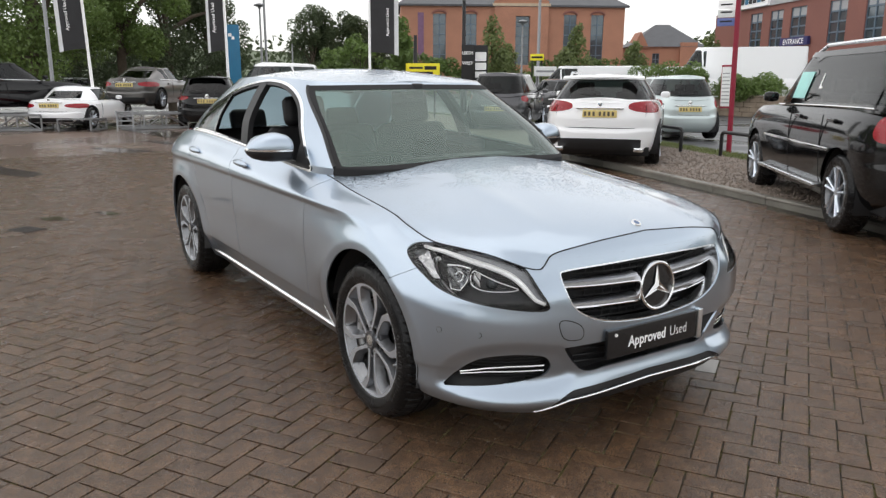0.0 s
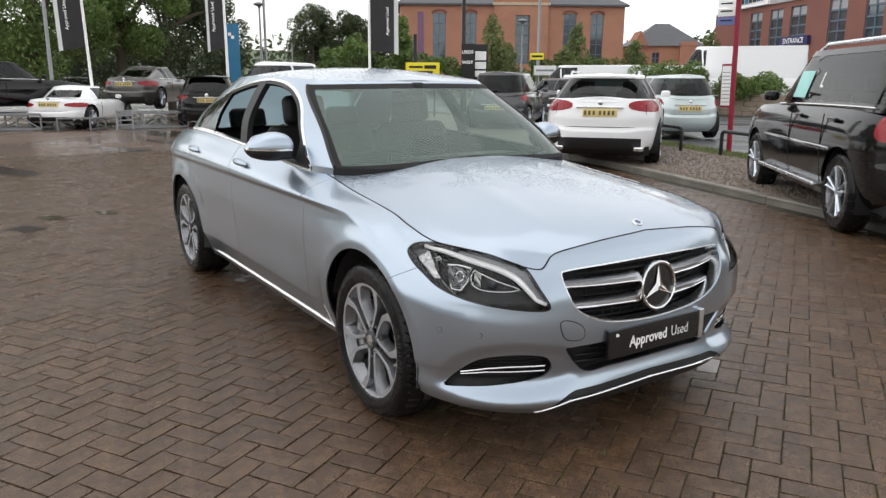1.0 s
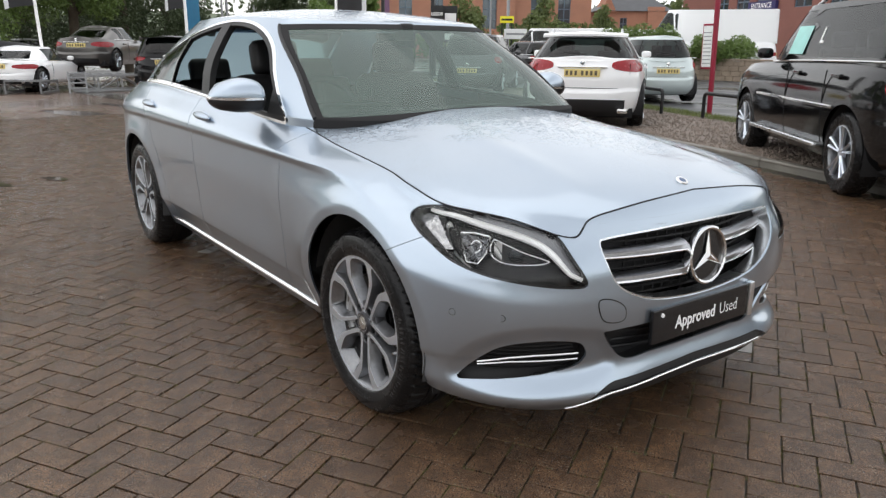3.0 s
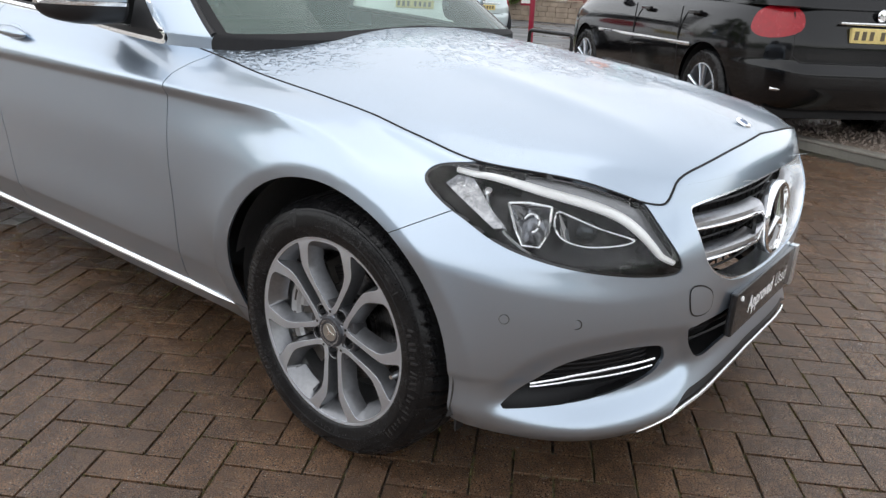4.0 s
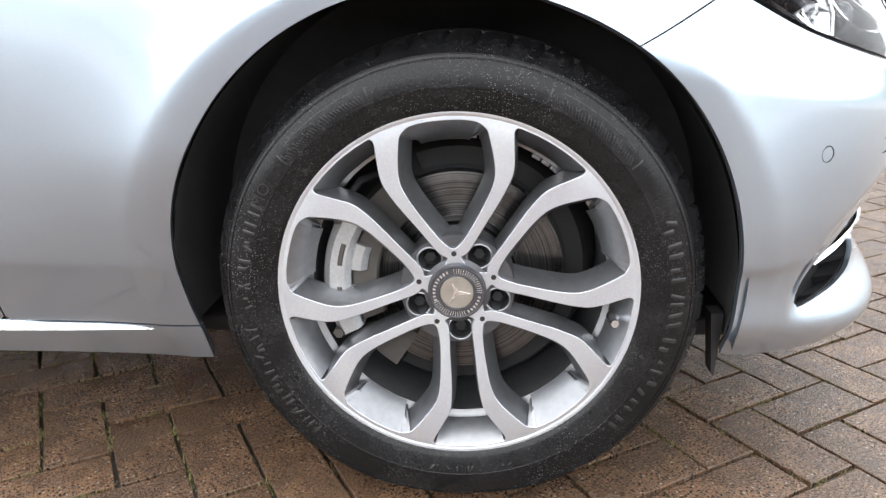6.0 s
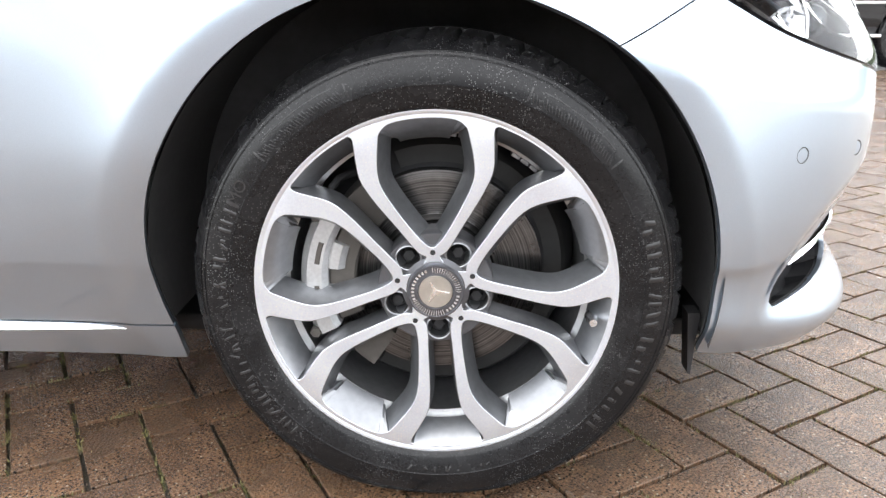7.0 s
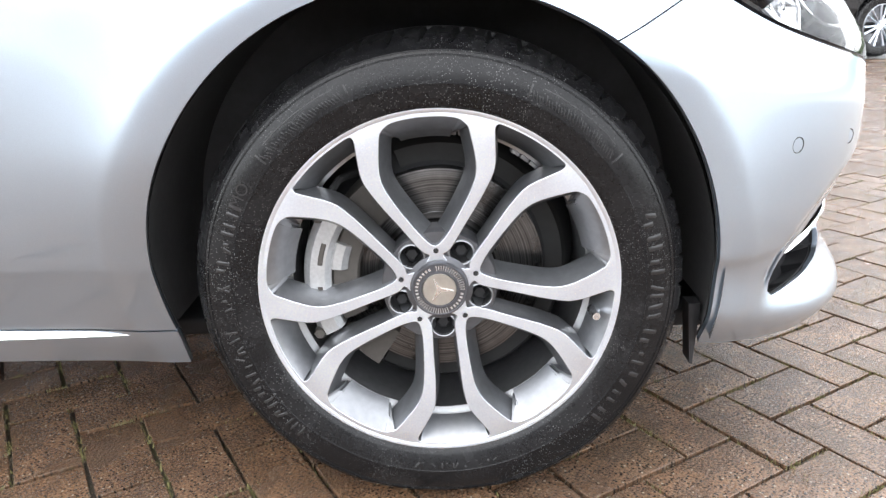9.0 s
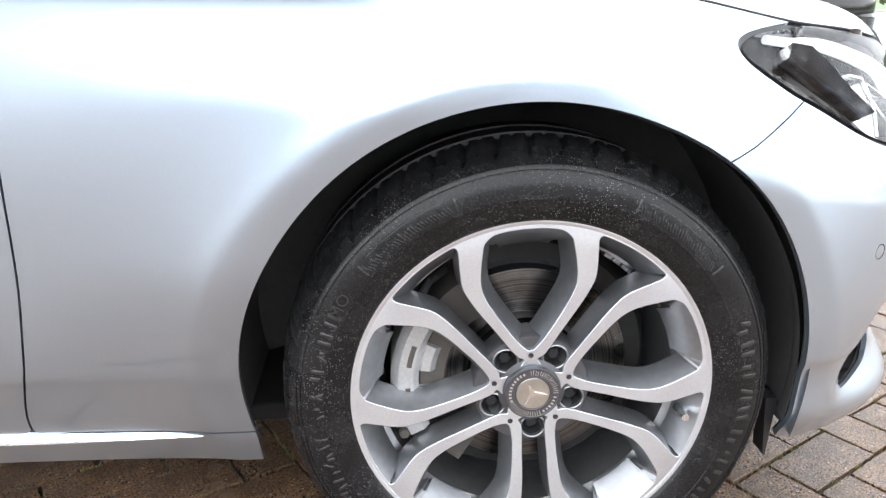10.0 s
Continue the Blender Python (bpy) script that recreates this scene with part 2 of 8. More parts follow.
DISC = surface("brake_disc_steel", (0.085, 0.083, 0.082), 0.3, 1.0, vary=0.35, scale=20)


def turned(m, scale=420.0, bump=0.00018):
    """Fine rings from turning and wear about the wheel's axis, their streaky sheen put into the colour."""
    n, l = m.node_tree.nodes, m.node_tree.links
    p = n["Principled BSDF"]
    old = p.inputs["Base Color"].links[0].from_socket
    tc, flat, far, ring, r, mul, b = (n.new("ShaderNodeTexCoord"), n.new("ShaderNodeVectorMath"), n.new("ShaderNodeVectorMath"), n.new("ShaderNodeTexNoise"),
                                      n.new("ShaderNodeMapRange"), n.new("ShaderNodeMix"), n.new("ShaderNodeBump"))
    flat.operation, far.operation = "MULTIPLY", "LENGTH"
    flat.inputs[1].default_value = (1, 0, 1)
    ring.noise_dimensions = "1D"
    ring.inputs["Scale"].default_value, ring.inputs["Detail"].default_value = scale, 3
    r.inputs["From Min"].default_value, r.inputs["From Max"].default_value = 0.35, 0.65
    r.inputs["To Min"].default_value, r.inputs["To Max"].default_value = 0.6, 1.45
    mul.data_type, mul.blend_type = "RGBA", "MULTIPLY"
    mul.inputs["Factor"].default_value = 1.0
    b.inputs["Distance"].default_value = bump
    l.new(tc.outputs["Object"], flat.inputs[0])
    l.new(flat.outputs[0], far.inputs[0])
    l.new(far.outputs["Value"], ring.inputs["W"])
    l.new(ring.outputs["Fac"], r.inputs["Value"])
    l.new(old, mul.inputs["A"])
    l.new(r.outputs[0], mul.inputs["B"])
    l.new(mul.outputs["Result"], p.inputs["Base Color"])
    l.new(ring.outputs["Fac"], b.inputs["Height"])
    l.new(b.outputs[0], p.inputs["Normal"])
    return m


turned(DISC)
CALIPER = surface("cast_caliper", (0.33, 0.335, 0.34), 0.42, 0.6, vary=0.12, scale=25, bump=0.0006, gscale=200)
LEATHER = surface("black_leather", (0.014, 0.014, 0.015), 0.5, vary=0.15, bump=0.0004, gscale=350)
GLASS = glass("windscreen_glass", (0.52, 0.68, 0.61), 0.03, 1.55, haze=0.19)
SIDE_GLASS = glass("side_window_glass", (0.5, 0.58, 0.55))
SMOKED = glass("smoked_green_glass", (0.16, 0.21, 0.20), 0.03, 1.6)
DARK_GLASS = glass("privacy_glass", (0.06, 0.07, 0.07), 0.03)
LAMP_GLASS = glass("headlamp_lens", (0.92, 0.93, 0.93), 0.015, 1.36)


def rain_on_glass(m):
    """Beads of rain on a pane, seen in its gloss."""
    n, l = m.node_tree.nodes, m.node_tree.links
    tc, cells, bead, b = n.new("ShaderNodeTexCoord"), n.new("ShaderNodeTexVoronoi"), n.new("ShaderNodeMapRange"), n.new("ShaderNodeBump")
    cells.inputs["Scale"].default_value = 190
    bead.interpolation_type = "SMOOTHSTEP"
    bead.inputs["From Min"].default_value, bead.inputs["From Max"].default_value = 0.34, 0.12
    b.inputs["Distance"].default_value = 0.0016
    l.new(tc.outputs["Object"], cells.inputs["Vector"])
    l.new(cells.outputs["Distance"], bead.inputs["Value"])
    l.new(bead.outputs[0], b.inputs["Height"])
    for k in n:
        if k.bl_idname in ("ShaderNodeBsdfGlossy", "ShaderNodeFresnel"):
            l.new(b.outputs[0], k.inputs["Normal"])
    return m


rain_on_glass(LAMP_GLASS)
LAMP_BLACK = surface("dark_lamp_housing", (0.010, 0.010, 0.011), 0.2, 0.0, vary=0.2)
LED_WHITE = surface("daytime_light_strip", (0.9, 0.9, 0.9), 0.2, vary=0.03, emit=0.28)
RED_LAMP = surface("red_lamp_plastic", (0.24, 0.004, 0.010), 0.25, coat=0.25, vary=0.15, scale=20)
WHITE_PRINT = surface("white_print", (0.85, 0.85, 0.85), 0.5, vary=0.02)
PLATE_YELLOW = surface("yellow_plate", (0.60, 0.49, 0.20), 0.4, vary=0.04)
PLATE_BLACK = surface("black_plate", (0.01, 0.01, 0.011), 0.22, coat=0.3)
BRIGHT_TRIM = surface("satin_bright_trim", (0.86, 0.86, 0.87), 0.20, 1.0, vary=0.03)
BARREL = surface("bright_rim_barrel", (0.28, 0.285, 0.29), 0.38, 0.9, vary=0.1, scale=10)

# ---- mesh tools ----
def curve(*knots):
    """A smooth monotone curve through (x, y) knots."""
    k = sorted(knots)
    xs, ys = np.array([a for a, b in k], float), np.array([b for a, b in k], float)
    h, d = np.diff(xs), np.diff(ys) / np.diff(xs)
    m = np.zeros(len(xs))
    m[0], m[-1] = d[0], d[-1]
    for i in range(1, len(xs) - 1):
        if d[i - 1] * d[i] > 0:
            w1, w2 = 2 * h[i] + h[i - 1], h[i] + 2 * h[i - 1]
            m[i] = (w1 + w2) / (w1 / d[i - 1] + w2 / d[i])

    def at(q):
        q = np.clip(np.asarray(q, float), xs[0], xs[-1])
        i = np.clip(np.searchsorted(xs, q, side="right") - 1, 0, len(xs) - 2)
        t = (q - xs[i]) / h[i]
        return ((1 + 2 * t) * (1 - t) ** 2) * ys[i] + t * (1 - t) ** 2 * h[i] * m[i] + t * t * (3 - 2 * t) * ys[i + 1] + t * t * (t - 1) * h[i] * m[i + 1]
    return at


def step(a, b, q):
    t = np.clip((np.asarray(q, float) - a) / (b - a), 0, 1)
    return t * t * (3 - 2 * t)


def rounded(points, per=8):
    """A closed smooth outline through the points."""
    p = np.array(points, float)
    out = []
    for i in range(len(p)):
        a, b, c, d = p[i - 1], p[i], p[(i + 1) % len(p)], p[(i + 2) % len(p)]
        for t in np.arange(per) / per:
            out.append(0.5 * (2 * b + (c - a) * t + (2 * a - 5 * b + 4 * c - d) * t * t + (3 * b - a - 3 * c + d) * t ** 3))
    return np.array(out)


def outside(q, poly):
    """Signed distance of points q to the closed outline poly, negative inside."""
    best = np.full(len(q), 1e9)
    inside = np.zeros(len(q), bool)
    for i in range(len(poly)):
        a, b = poly[i], poly[(i + 1) % len(poly)]
        e = b - a
        t = np.clip(((q - a) @ e) / max(e @ e, 1e-12), 0, 1)
        best = np.minimum(best, np.hypot(*(q - a - t[:, None] * e).T))
        cross = ((a[1] > q[:, 1]) != (b[1] > q[:, 1]))
        inside ^= cross & (q[:, 0] < e[0] * (q[:, 1] - a[1]) / (e[1] if abs(e[1]) > 1e-12 else 1e-12) + a[0])
    return np.where(inside, -best, best)


class Sheet:
    """Vertices (n x 3) and polygons (lists of indices)."""

    def __init__(self, v, f):
        self.v, self.f = np.asarray(v, float).reshape(-1, 3), f

    def cut(self, keep):
        """The part where keep (one number a vertex, or a function of the vertices) is positive."""
        g = np.asarray(keep(self.v) if callable(keep) else keep, float)
        g = np.where(np.abs(g) < 1e-9, 1e-9, g)
        v, f, made, used, out = list(self.v), [], {}, {}, []
        for poly in self.f:
            s = [g[i] > 0 for i in poly]
            if all(s):
                f.append(poly)
            elif any(s):
                ring = []
                for a, b, sa, sb in zip(poly, poly[1:] + poly[:1], s, s[1:] + s[:1]):
                    if sa:
                        ring.append(a)
                    if sa != sb:
                        key = (min(a, b), max(a, b))
                        if key not in made:
                            t = g[a] / (g[a] - g[b])
                            made[key] = len(v)
                            v.append(self.v[a] * (1 - t) + self.v[b] * t)
                        ring.append(made[key])
                if len(ring) > 2:
                    f.append(ring)
        for poly in f:
            for i in poly:
                if i not in used:
                    used[i] = len(out)
                    out.append(v[i])
        return Sheet(np.array(out).reshape(-1, 3), [[used[i] for i in poly] for poly in f])

    def normals(self):
        n = np.zeros_like(self.v)
        for poly in self.f:
            p = self.v[poly]
            c = np.cross(p[1] - p[0], p[2] - p[0]) if len(poly) == 3 else np.cross(p[2] - p[0], p[3 % len(poly)] - p[1])
            n[poly] += c
        return n / np.maximum(np.linalg.norm(n, axis=1, keepdims=True), 1e-12)

    def moved(self, by):
        return Sheet(self.v + self.normals() * by, [list(p) for p in self.f])

    def flipped(self):
        return Sheet(self.v.copy(), [p[::-1] for p in self.f])

    def mirrored(self):
        return Sheet(self.v * (1, -1, 1), [p[::-1] for p in self.f])

    def plus(self, other):
        k = len(self.v)
        return Sheet(np.vstack([self.v, other.v]), self.f + [[i + k for i in p] for p in other.f])

    def both(self):
        return self.plus(self.mirrored())

    def placed(self, m):
        r = np.array(m)
        return Sheet(self.v @ r[:3, :3].T + r[:3, 3], self.f)

    def edged(self, depth):
        """With a turned-in edge all round, so that a panel shows its thickness."""
        n, count = self.normals(), {}
        for p in self.f:
            for a, b in zip(p, p[1:] + p[:1]):
                key = (min(a, b), max(a, b))
                count[key] = None if key in count else (a, b)
        v, f, up, down = list(self.v), [list(p) for p in self.f], {}, {}
        for e in count.values():
            if e:
                for i in e:
                    if i not in up:
                        up[i] = len(v)
                        v.append(self.v[i])
                        down[i] = len(v)
                        v.append(self.v[i] - n[i] * depth)
                f.append([up[e[1]], up[e[0]], down[e[0]], down[e[1]]])
        return Sheet(np.array(v), f)


def grid(points, wrap_u=False):
    """A sheet over an array of points (nu x nv x 3)."""
    p = np.asarray(points, float)
    nu, nv = p.shape[:2]
    f = []
    for i in range(nu if wrap_u else nu - 1):
        k = (i + 1) % nu
        for j in range(nv - 1):
            f.append([i * nv + j, k * nv + j, k * nv + j + 1, i * nv + j + 1])
    return Sheet(p.reshape(-1, 3), f)


def lathe(profile, n=64, a0=0.0, a1=360.0):
    """Turns (radius, along) pairs about the y axis."""
    closed = abs(a1 - a0) >= 359.9
    t = np.radians(np.linspace(a0, a1, n, endpoint=not closed))
    pr = np.array(profile, float)
    p = np.stack([np.outer(np.cos(t), pr[:, 0]), np.tile(pr[:, 1], (len(t), 1)), np.outer(np.sin(t), pr[:, 0])], -1)
    return grid(p, closed)


def block(x0, y0, z0, x1, y1, z1, bevel=0.0):
    """A box, its edges rounded."""
    bm = bmesh.new()
    bmesh.ops.create_cube(bm, size=1.0)
    for q in bm.verts:
        q.co = Vector(((x0 + x1) / 2 + q.co.x * (x1 - x0), (y0 + y1) / 2 + q.co.y * (y1 - y0), (z0 + z1) / 2 + q.co.z * (z1 - z0)))
    if bevel:
        bmesh.ops.bevel(bm, geom=bm.edges[:] + bm.verts[:], offset=bevel, segments=3, affect="EDGES", profile=0.6)
    return from_bm(bm)


def from_bm(bm):
    bm.verts.index_update()
    s = Sheet([q.co[:] for q in bm.verts], [[q.index for q in f.verts] for f in bm.faces])
    bm.free()
    return s


def tube(path, radius, n=10, closed=False, squash=1.0):
    """A round bar along the points; radius one number or one for each point."""
    p = np.array(path, float)
    r = np.broadcast_to(np.asarray(radius, float), (len(p),))
    rings, ref = [], np.array((0, 0, 1.0))
    for i in range(len(p)):
        a = p[i - 1] if (i or closed) else p[i]
        b = p[(i + 1) % len(p)] if (i < len(p) - 1 or closed) else p[i]
        d = (b - a) / max(np.linalg.norm(b - a), 1e-9)
        side = np.cross(d, ref if abs(d @ ref) < 0.95 else (1.0, 0, 0))
        side /= np.linalg.norm(side)
        other = np.cross(side, d)
        t = np.linspace(0, 2 * math.pi, n, endpoint=False)
        rings.append(p[i] + r[i] * (np.outer(np.cos(t), side) + squash * np.outer(np.sin(t), other)))
    s = grid(np.swapaxes(np.array(rings), 0, 1), True)
    if closed:
        k = len(p)
        s.f += [[((j + 1) % n) * k + 0, ((j + 1) % n) * k + k - 1, j * k + k - 1, j * k + 0][::-1] for j in range(n)]
    else:
        k = len(p)
        s.f += [[j * k for j in range(n)][::-1], [j * k + k - 1 for j in range(n)]]
    return s.flipped()


def slab(outline, lo, hi, axis="x"):
    """A flat plate from a closed outline in the plane across axis, between lo and hi along it."""
    o = np.array(outline, float)
    area = np.sum(o[:, 0] * np.roll(o[:, 1], -1) - np.roll(o[:, 0], -1) * o[:, 1])
    if area < 0:
        o = o[::-1]
    n = len(o)
    put = {"x": lambda k, q: (k, q[0], q[1]), "y": lambda k, q: (q[1], k, q[0]), "z": lambda k, q: (q[0], q[1], k)}[axis]
    v = [put(lo, q) for q in o] + [put(hi, q) for q in o]
    f = [list(range(n))[::-1], list(range(n, 2 * n))] + [[i, (i + 1) % n, n + (i + 1) % n, n + i] for i in range(n)]
    return Sheet(v, f)


def mesh_of(s, name, material, smooth=True):
    me = bpy.data.meshes.new(name)
    me.from_pydata([tuple(q) for q in s.v], [], [list(p) for p in s.f])
    me.validate()
    if smooth:
        me.polygons.foreach_set("use_smooth", np.ones(len(me.polygons), bool))
        me.set_sharp_from_angle(angle=radians(38))
    me.materials.append(material)
    return me


def part(name, s, material, parent=None, label="", smooth=True):
    """Links a sheet as one mesh object under a thing or under a part."""
    ob = new(name, mesh_of(s, name, material, smooth))
    ob.parent = parent
    if label:
        tagged(ob, label)
    return ob


def thing(name, label, category, group="", m=None):
    ob = tagged(new(name), label, category, group)
    if m is not None:
        ob.matrix_basis = m
    return ob


def text_sheet(words, size, bold=0.0):
    """Lettering as a flat sheet in the x-y plane, from the built-in font."""
    cu = bpy.data.curves.new("lettering", "FONT")
    cu.body, cu.size, cu.align_x, cu.align_y = words, size, "CENTER", "CENTER"
    cu.offset, cu.resolution_u = bold, 3
    ob = bpy.data.objects.new("lettering", cu)
    scene.collection.objects.link(ob)
    bpy.context.view_layer.update()
    me = bpy.data.meshes.new_from_object(ob.evaluated_get(bpy.context.evaluated_depsgraph_get()))
    s = Sheet([q.co[:] for q in me.vertices], [list(p.vertices) for p in me.polygons])
    bpy.data.objects.remove(ob)
    bpy.data.curves.remove(cu)
    bpy.data.meshes.remove(me)
    return s

# ---- ground ----
def damp_ground(name, col, low, high, scale, bump=0.002, bscale=40.0):
    """Wet ground: standing water in patches gives the gloss."""
    m = surface(name, col, 0.5, vary=0.22, scale=scale * 1.7, grain=0.22, gscale=160, bump=bump, bscale=bscale, rvary=0.0)
    n, l = m.node_tree.nodes, m.node_tree.links
    p = n["Principled BSDF"]
    tc, t, r = n.new("ShaderNodeTexCoord"), n.new("ShaderNodeTexNoise"), n.new("ShaderNodeMapRange")
    t.inputs["Scale"].default_value, t.inputs["Detail"].default_value = scale, 6
    r.inputs["From Min"].default_value, r.inputs["From Max"].default_value = 0.38, 0.62
    r.inputs["To Min"].default_value, r.inputs["To Max"].default_value = high, low
    l.new(tc.outputs["Object"], t.inputs["Vector"])
    l.new(t.outputs["Fac"], r.inputs["Value"])
    l.new(r.outputs[0], p.inputs["Roughness"])
    return m


def rect(x0, y0, x1, y1, z):
    return Sheet([(x0, y0, z), (x1, y0, z), (x1, y1, z), (x0, y1, z)], [[0, 1, 2, 3]])


ground = part("ground", rect(-900, -900, 900, 900, -0.06), damp_ground("wet_tarmac", (0.06, 0.056, 0.054), 0.12, 0.5, 0.25), None)
tagged(ground, "wet grey tarmac ground reaching to the horizon", "ground", kind="structure")
def joint_fill():
    """Dark wet sand with moss in patches."""
    m = damp_ground("wet_joint_sand", (0.026, 0.021, 0.017), 0.3, 0.65, 0.35, 0.004, 300)
    n, l = m.node_tree.nodes, m.node_tree.links
    p = n["Principled BSDF"]
    old = p.inputs["Base Color"].links[0].from_socket
    tc, a, r, mix = n.new("ShaderNodeTexCoord"), n.new("ShaderNodeTexNoise"), n.new("ShaderNodeMapRange"), n.new("ShaderNodeMix")
    a.inputs["Scale"].default_value, a.inputs["Detail"].default_value = 7, 8
    a.inputs["Roughness"].default_value = 0.75
    r.inputs["From Min"].default_value, r.inputs["From Max"].default_value = 0.50, 0.60
    mix.data_type = "RGBA"
    mix.inputs["B"].default_value = (0.062, 0.060, 0.022, 1)
    l.new(tc.outputs["Object"], a.inputs["Vector"])
    l.new(a.outputs["Fac"], r.inputs["Value"])
    l.new(r.outputs[0], mix.inputs["Factor"])
    l.new(old, mix.inputs["A"])
    l.new(mix.outputs["Result"], p.inputs["Base Color"])
    return m


JOINTS = joint_fill()
WET_YARD = damp_ground("wet_brown_yard", (0.138, 0.100, 0.080), 0.08, 0.36, 0.30, 0.0008, 60)
yard = part("yard", Sheet([(-30, -30, -0.011), (14, -30, -0.011), (14, 7.2, -0.011), (2.1, 7.1, -0.011), (1.5, 3.9, -0.011), (-1.5, 5.2, -0.011), (-6.2, 6.65, -0.011), (-14, 8.0, -0.011), (-30, 9.5, -0.011)], [[0, 1, 2, 3, 4, 5, 6, 7, 8]]),
            WET_YARD, None)
part("joint_bed", Sheet([(-12.6, -8.5, -0.0090), (7.5, -8.5, -0.0090), (7.5, 7.15, -0.0090), (2.1, 7.1, -0.0090), (1.5, 3.9, -0.0090), (-1.5, 5.2, -0.0090), (-6.2, 6.65, -0.0090), (-12.6, 7.8, -0.0090)], [[0, 1, 2, 3, 4, 5, 6, 7]]), JOINTS, yard, "dark wet sand and moss in the joints")
tagged(yard, "wet brown paved yard with dark sanded joints", "pavement", kind="structure")
KERB_LINE = [(2.0, 6.4), (1.5, 3.9), (-1.5, 5.2), (-6.2, 6.65), (-14, 8.0), (-30, 9.5)]

# block paving in herringbone, 200 x 100 mm
def paver_material(name, island):
    m = surface(name, (0.088, 0.0525, 0.0340), 0.4, vary=0.38, scale=7.0, grain=0.75, gscale=260, bump=0.0032, bscale=210, rvary=0.0, spec=0.55)
    n, l = m.node_tree.nodes, m.node_tree.links
    p = n["Principled BSDF"]
    old = p.inputs["Base Color"].links[0].from_socket
    pick = n.new("ShaderNodeNewGeometry") if island else n.new("ShaderNodeObjectInfo")
    out = pick.outputs["Random Per Island"] if island else pick.outputs["Random"]
    ramp = n.new("ShaderNodeValToRGB")
    ramp.color_ramp.elements[0].color, ramp.color_ramp.elements[1].color = (0.83, 0.845, 0.88, 1), (1.15, 1.12, 1.05, 1)
    mul = n.new("ShaderNodeMix")
    mul.data_type, mul.blend_type = "RGBA", "MULTIPLY"
    mul.inputs["Factor"].default_value = 1.0
    l.new(out, ramp.inputs["Fac"])
    l.new(old, mul.inputs["A"])
    l.new(ramp.outputs[0], mul.inputs["B"])
    # pale and dark grains of aggregate
    tc, cells, dots = n.new("ShaderNodeTexCoord"), n.new("ShaderNodeTexVoronoi"), n.new("ShaderNodeMapRange")
    cells.voronoi_dimensions = "2D"
    cells.inputs["Scale"].default_value = 230
    dots.inputs["From Min"].default_value, dots.inputs["From Max"].default_value = 0.34, 0.20
    l.new(tc.outputs["Object"], cells.inputs["Vector"])
    l.new(cells.outputs["Distance"], dots.inputs["Value"])
    hue = n.new("ShaderNodeMix")
    hue.data_type = "RGBA"
    grain_c = n.new("ShaderNodeValToRGB")
    grain_c.color_ramp.elements[0].color, grain_c.color_ramp.elements[1].color = (0.016, 0.011, 0.008, 1), (0.20, 0.145, 0.10, 1)
    sep = n.new("ShaderNodeSeparateColor")
    l.new(cells.outputs["Color"], sep.inputs[0])
    l.new(sep.outputs[0], grain_c.inputs["Fac"])
    fade = n.new("ShaderNodeMath")
    fade.operation = "MULTIPLY"
    fade.inputs[1].default_value = 0.85
    l.new(dots.outputs[0], fade.inputs[0])
    l.new(fade.outputs[0], hue.inputs["Factor"])
    l.new(mul.outputs["Result"], hue.inputs["A"])
    l.new(grain_c.outputs[0], hue.inputs["B"])
    l.new(hue.outputs["Result"], p.inputs["Base Color"])
    # drifts of red and of olive-yellow in the baked colour
    drift, band, blend = n.new("ShaderNodeTexNoise"), n.new("ShaderNodeValToRGB"), n.new("ShaderNodeMix")
    drift.inputs["Scale"].default_value, drift.inputs["Detail"].default_value, drift.inputs["Roughness"].default_value = 22, 9, 0.72
    band.color_ramp.elements[0].position, band.color_ramp.elements[1].position = 0.36, 0.64
    band.color_ramp.elements[0].color, band.color_ramp.elements[1].color = (0.76, 0.76, 0.76, 1), (1.28, 1.21, 1.06, 1)
    blend.data_type, blend.blend_type = "RGBA", "MULTIPLY"
    blend.inputs["Factor"].default_value = 1.0
    l.new(tc.outputs["Object"], drift.inputs["Vector"])
    l.new(drift.outputs["Fac"], band.inputs["Fac"])
    l.new(hue.outputs["Result"], blend.inputs["A"])
    l.new(band.outputs[0], blend.inputs["B"])
    l.new(blend.outputs["Result"], p.inputs["Base Color"])
    wet, r = n.new("ShaderNodeTexNoise"), n.new("ShaderNodeMapRange")
    geo = n.new("ShaderNodeNewGeometry")
    wet.inputs["Scale"].default_value, wet.inputs["Detail"].default_value = 3.4, 8
    r.inputs["From Min"].default_value, r.inputs["From Max"].default_value = 0.40, 0.60
    r.inputs["To Min"].default_value, r.inputs["To Max"].default_value = 0.32, 0.06
    l.new(geo.outputs["Position"], wet.inputs["Vector"])
    l.new(wet.outputs["Fac"], r.inputs["Value"])
    l.new(r.outputs[0], p.inputs["Roughness"])
    return m


# pale grains, then dark pits put in as flat colour spots
PAVER, PAVER_FAR = [flecked(flecked(paver_material(a, b), 95, 14, 0.3, 0.6, 0.20, 0.20, (0.36, 0.31, 0.24), True), 150, 10, 0.25, 0.55, 0.45, 0.36, (0.016, 0.012, 0.010), True) for a, b in (("wet_brown_paver", False), ("wet_brown_paver_joined", True))]
PITCH, TURN_DEG, ORIGIN = 0.1013, 31.5, np.array((0.5555, -0.672))
UX, UY = np.array((math.cos(radians(TURN_DEG)), math.sin(radians(TURN_DEG)))), np.array((-math.sin(radians(TURN_DEG)), math.cos(radians(TURN_DEG))))


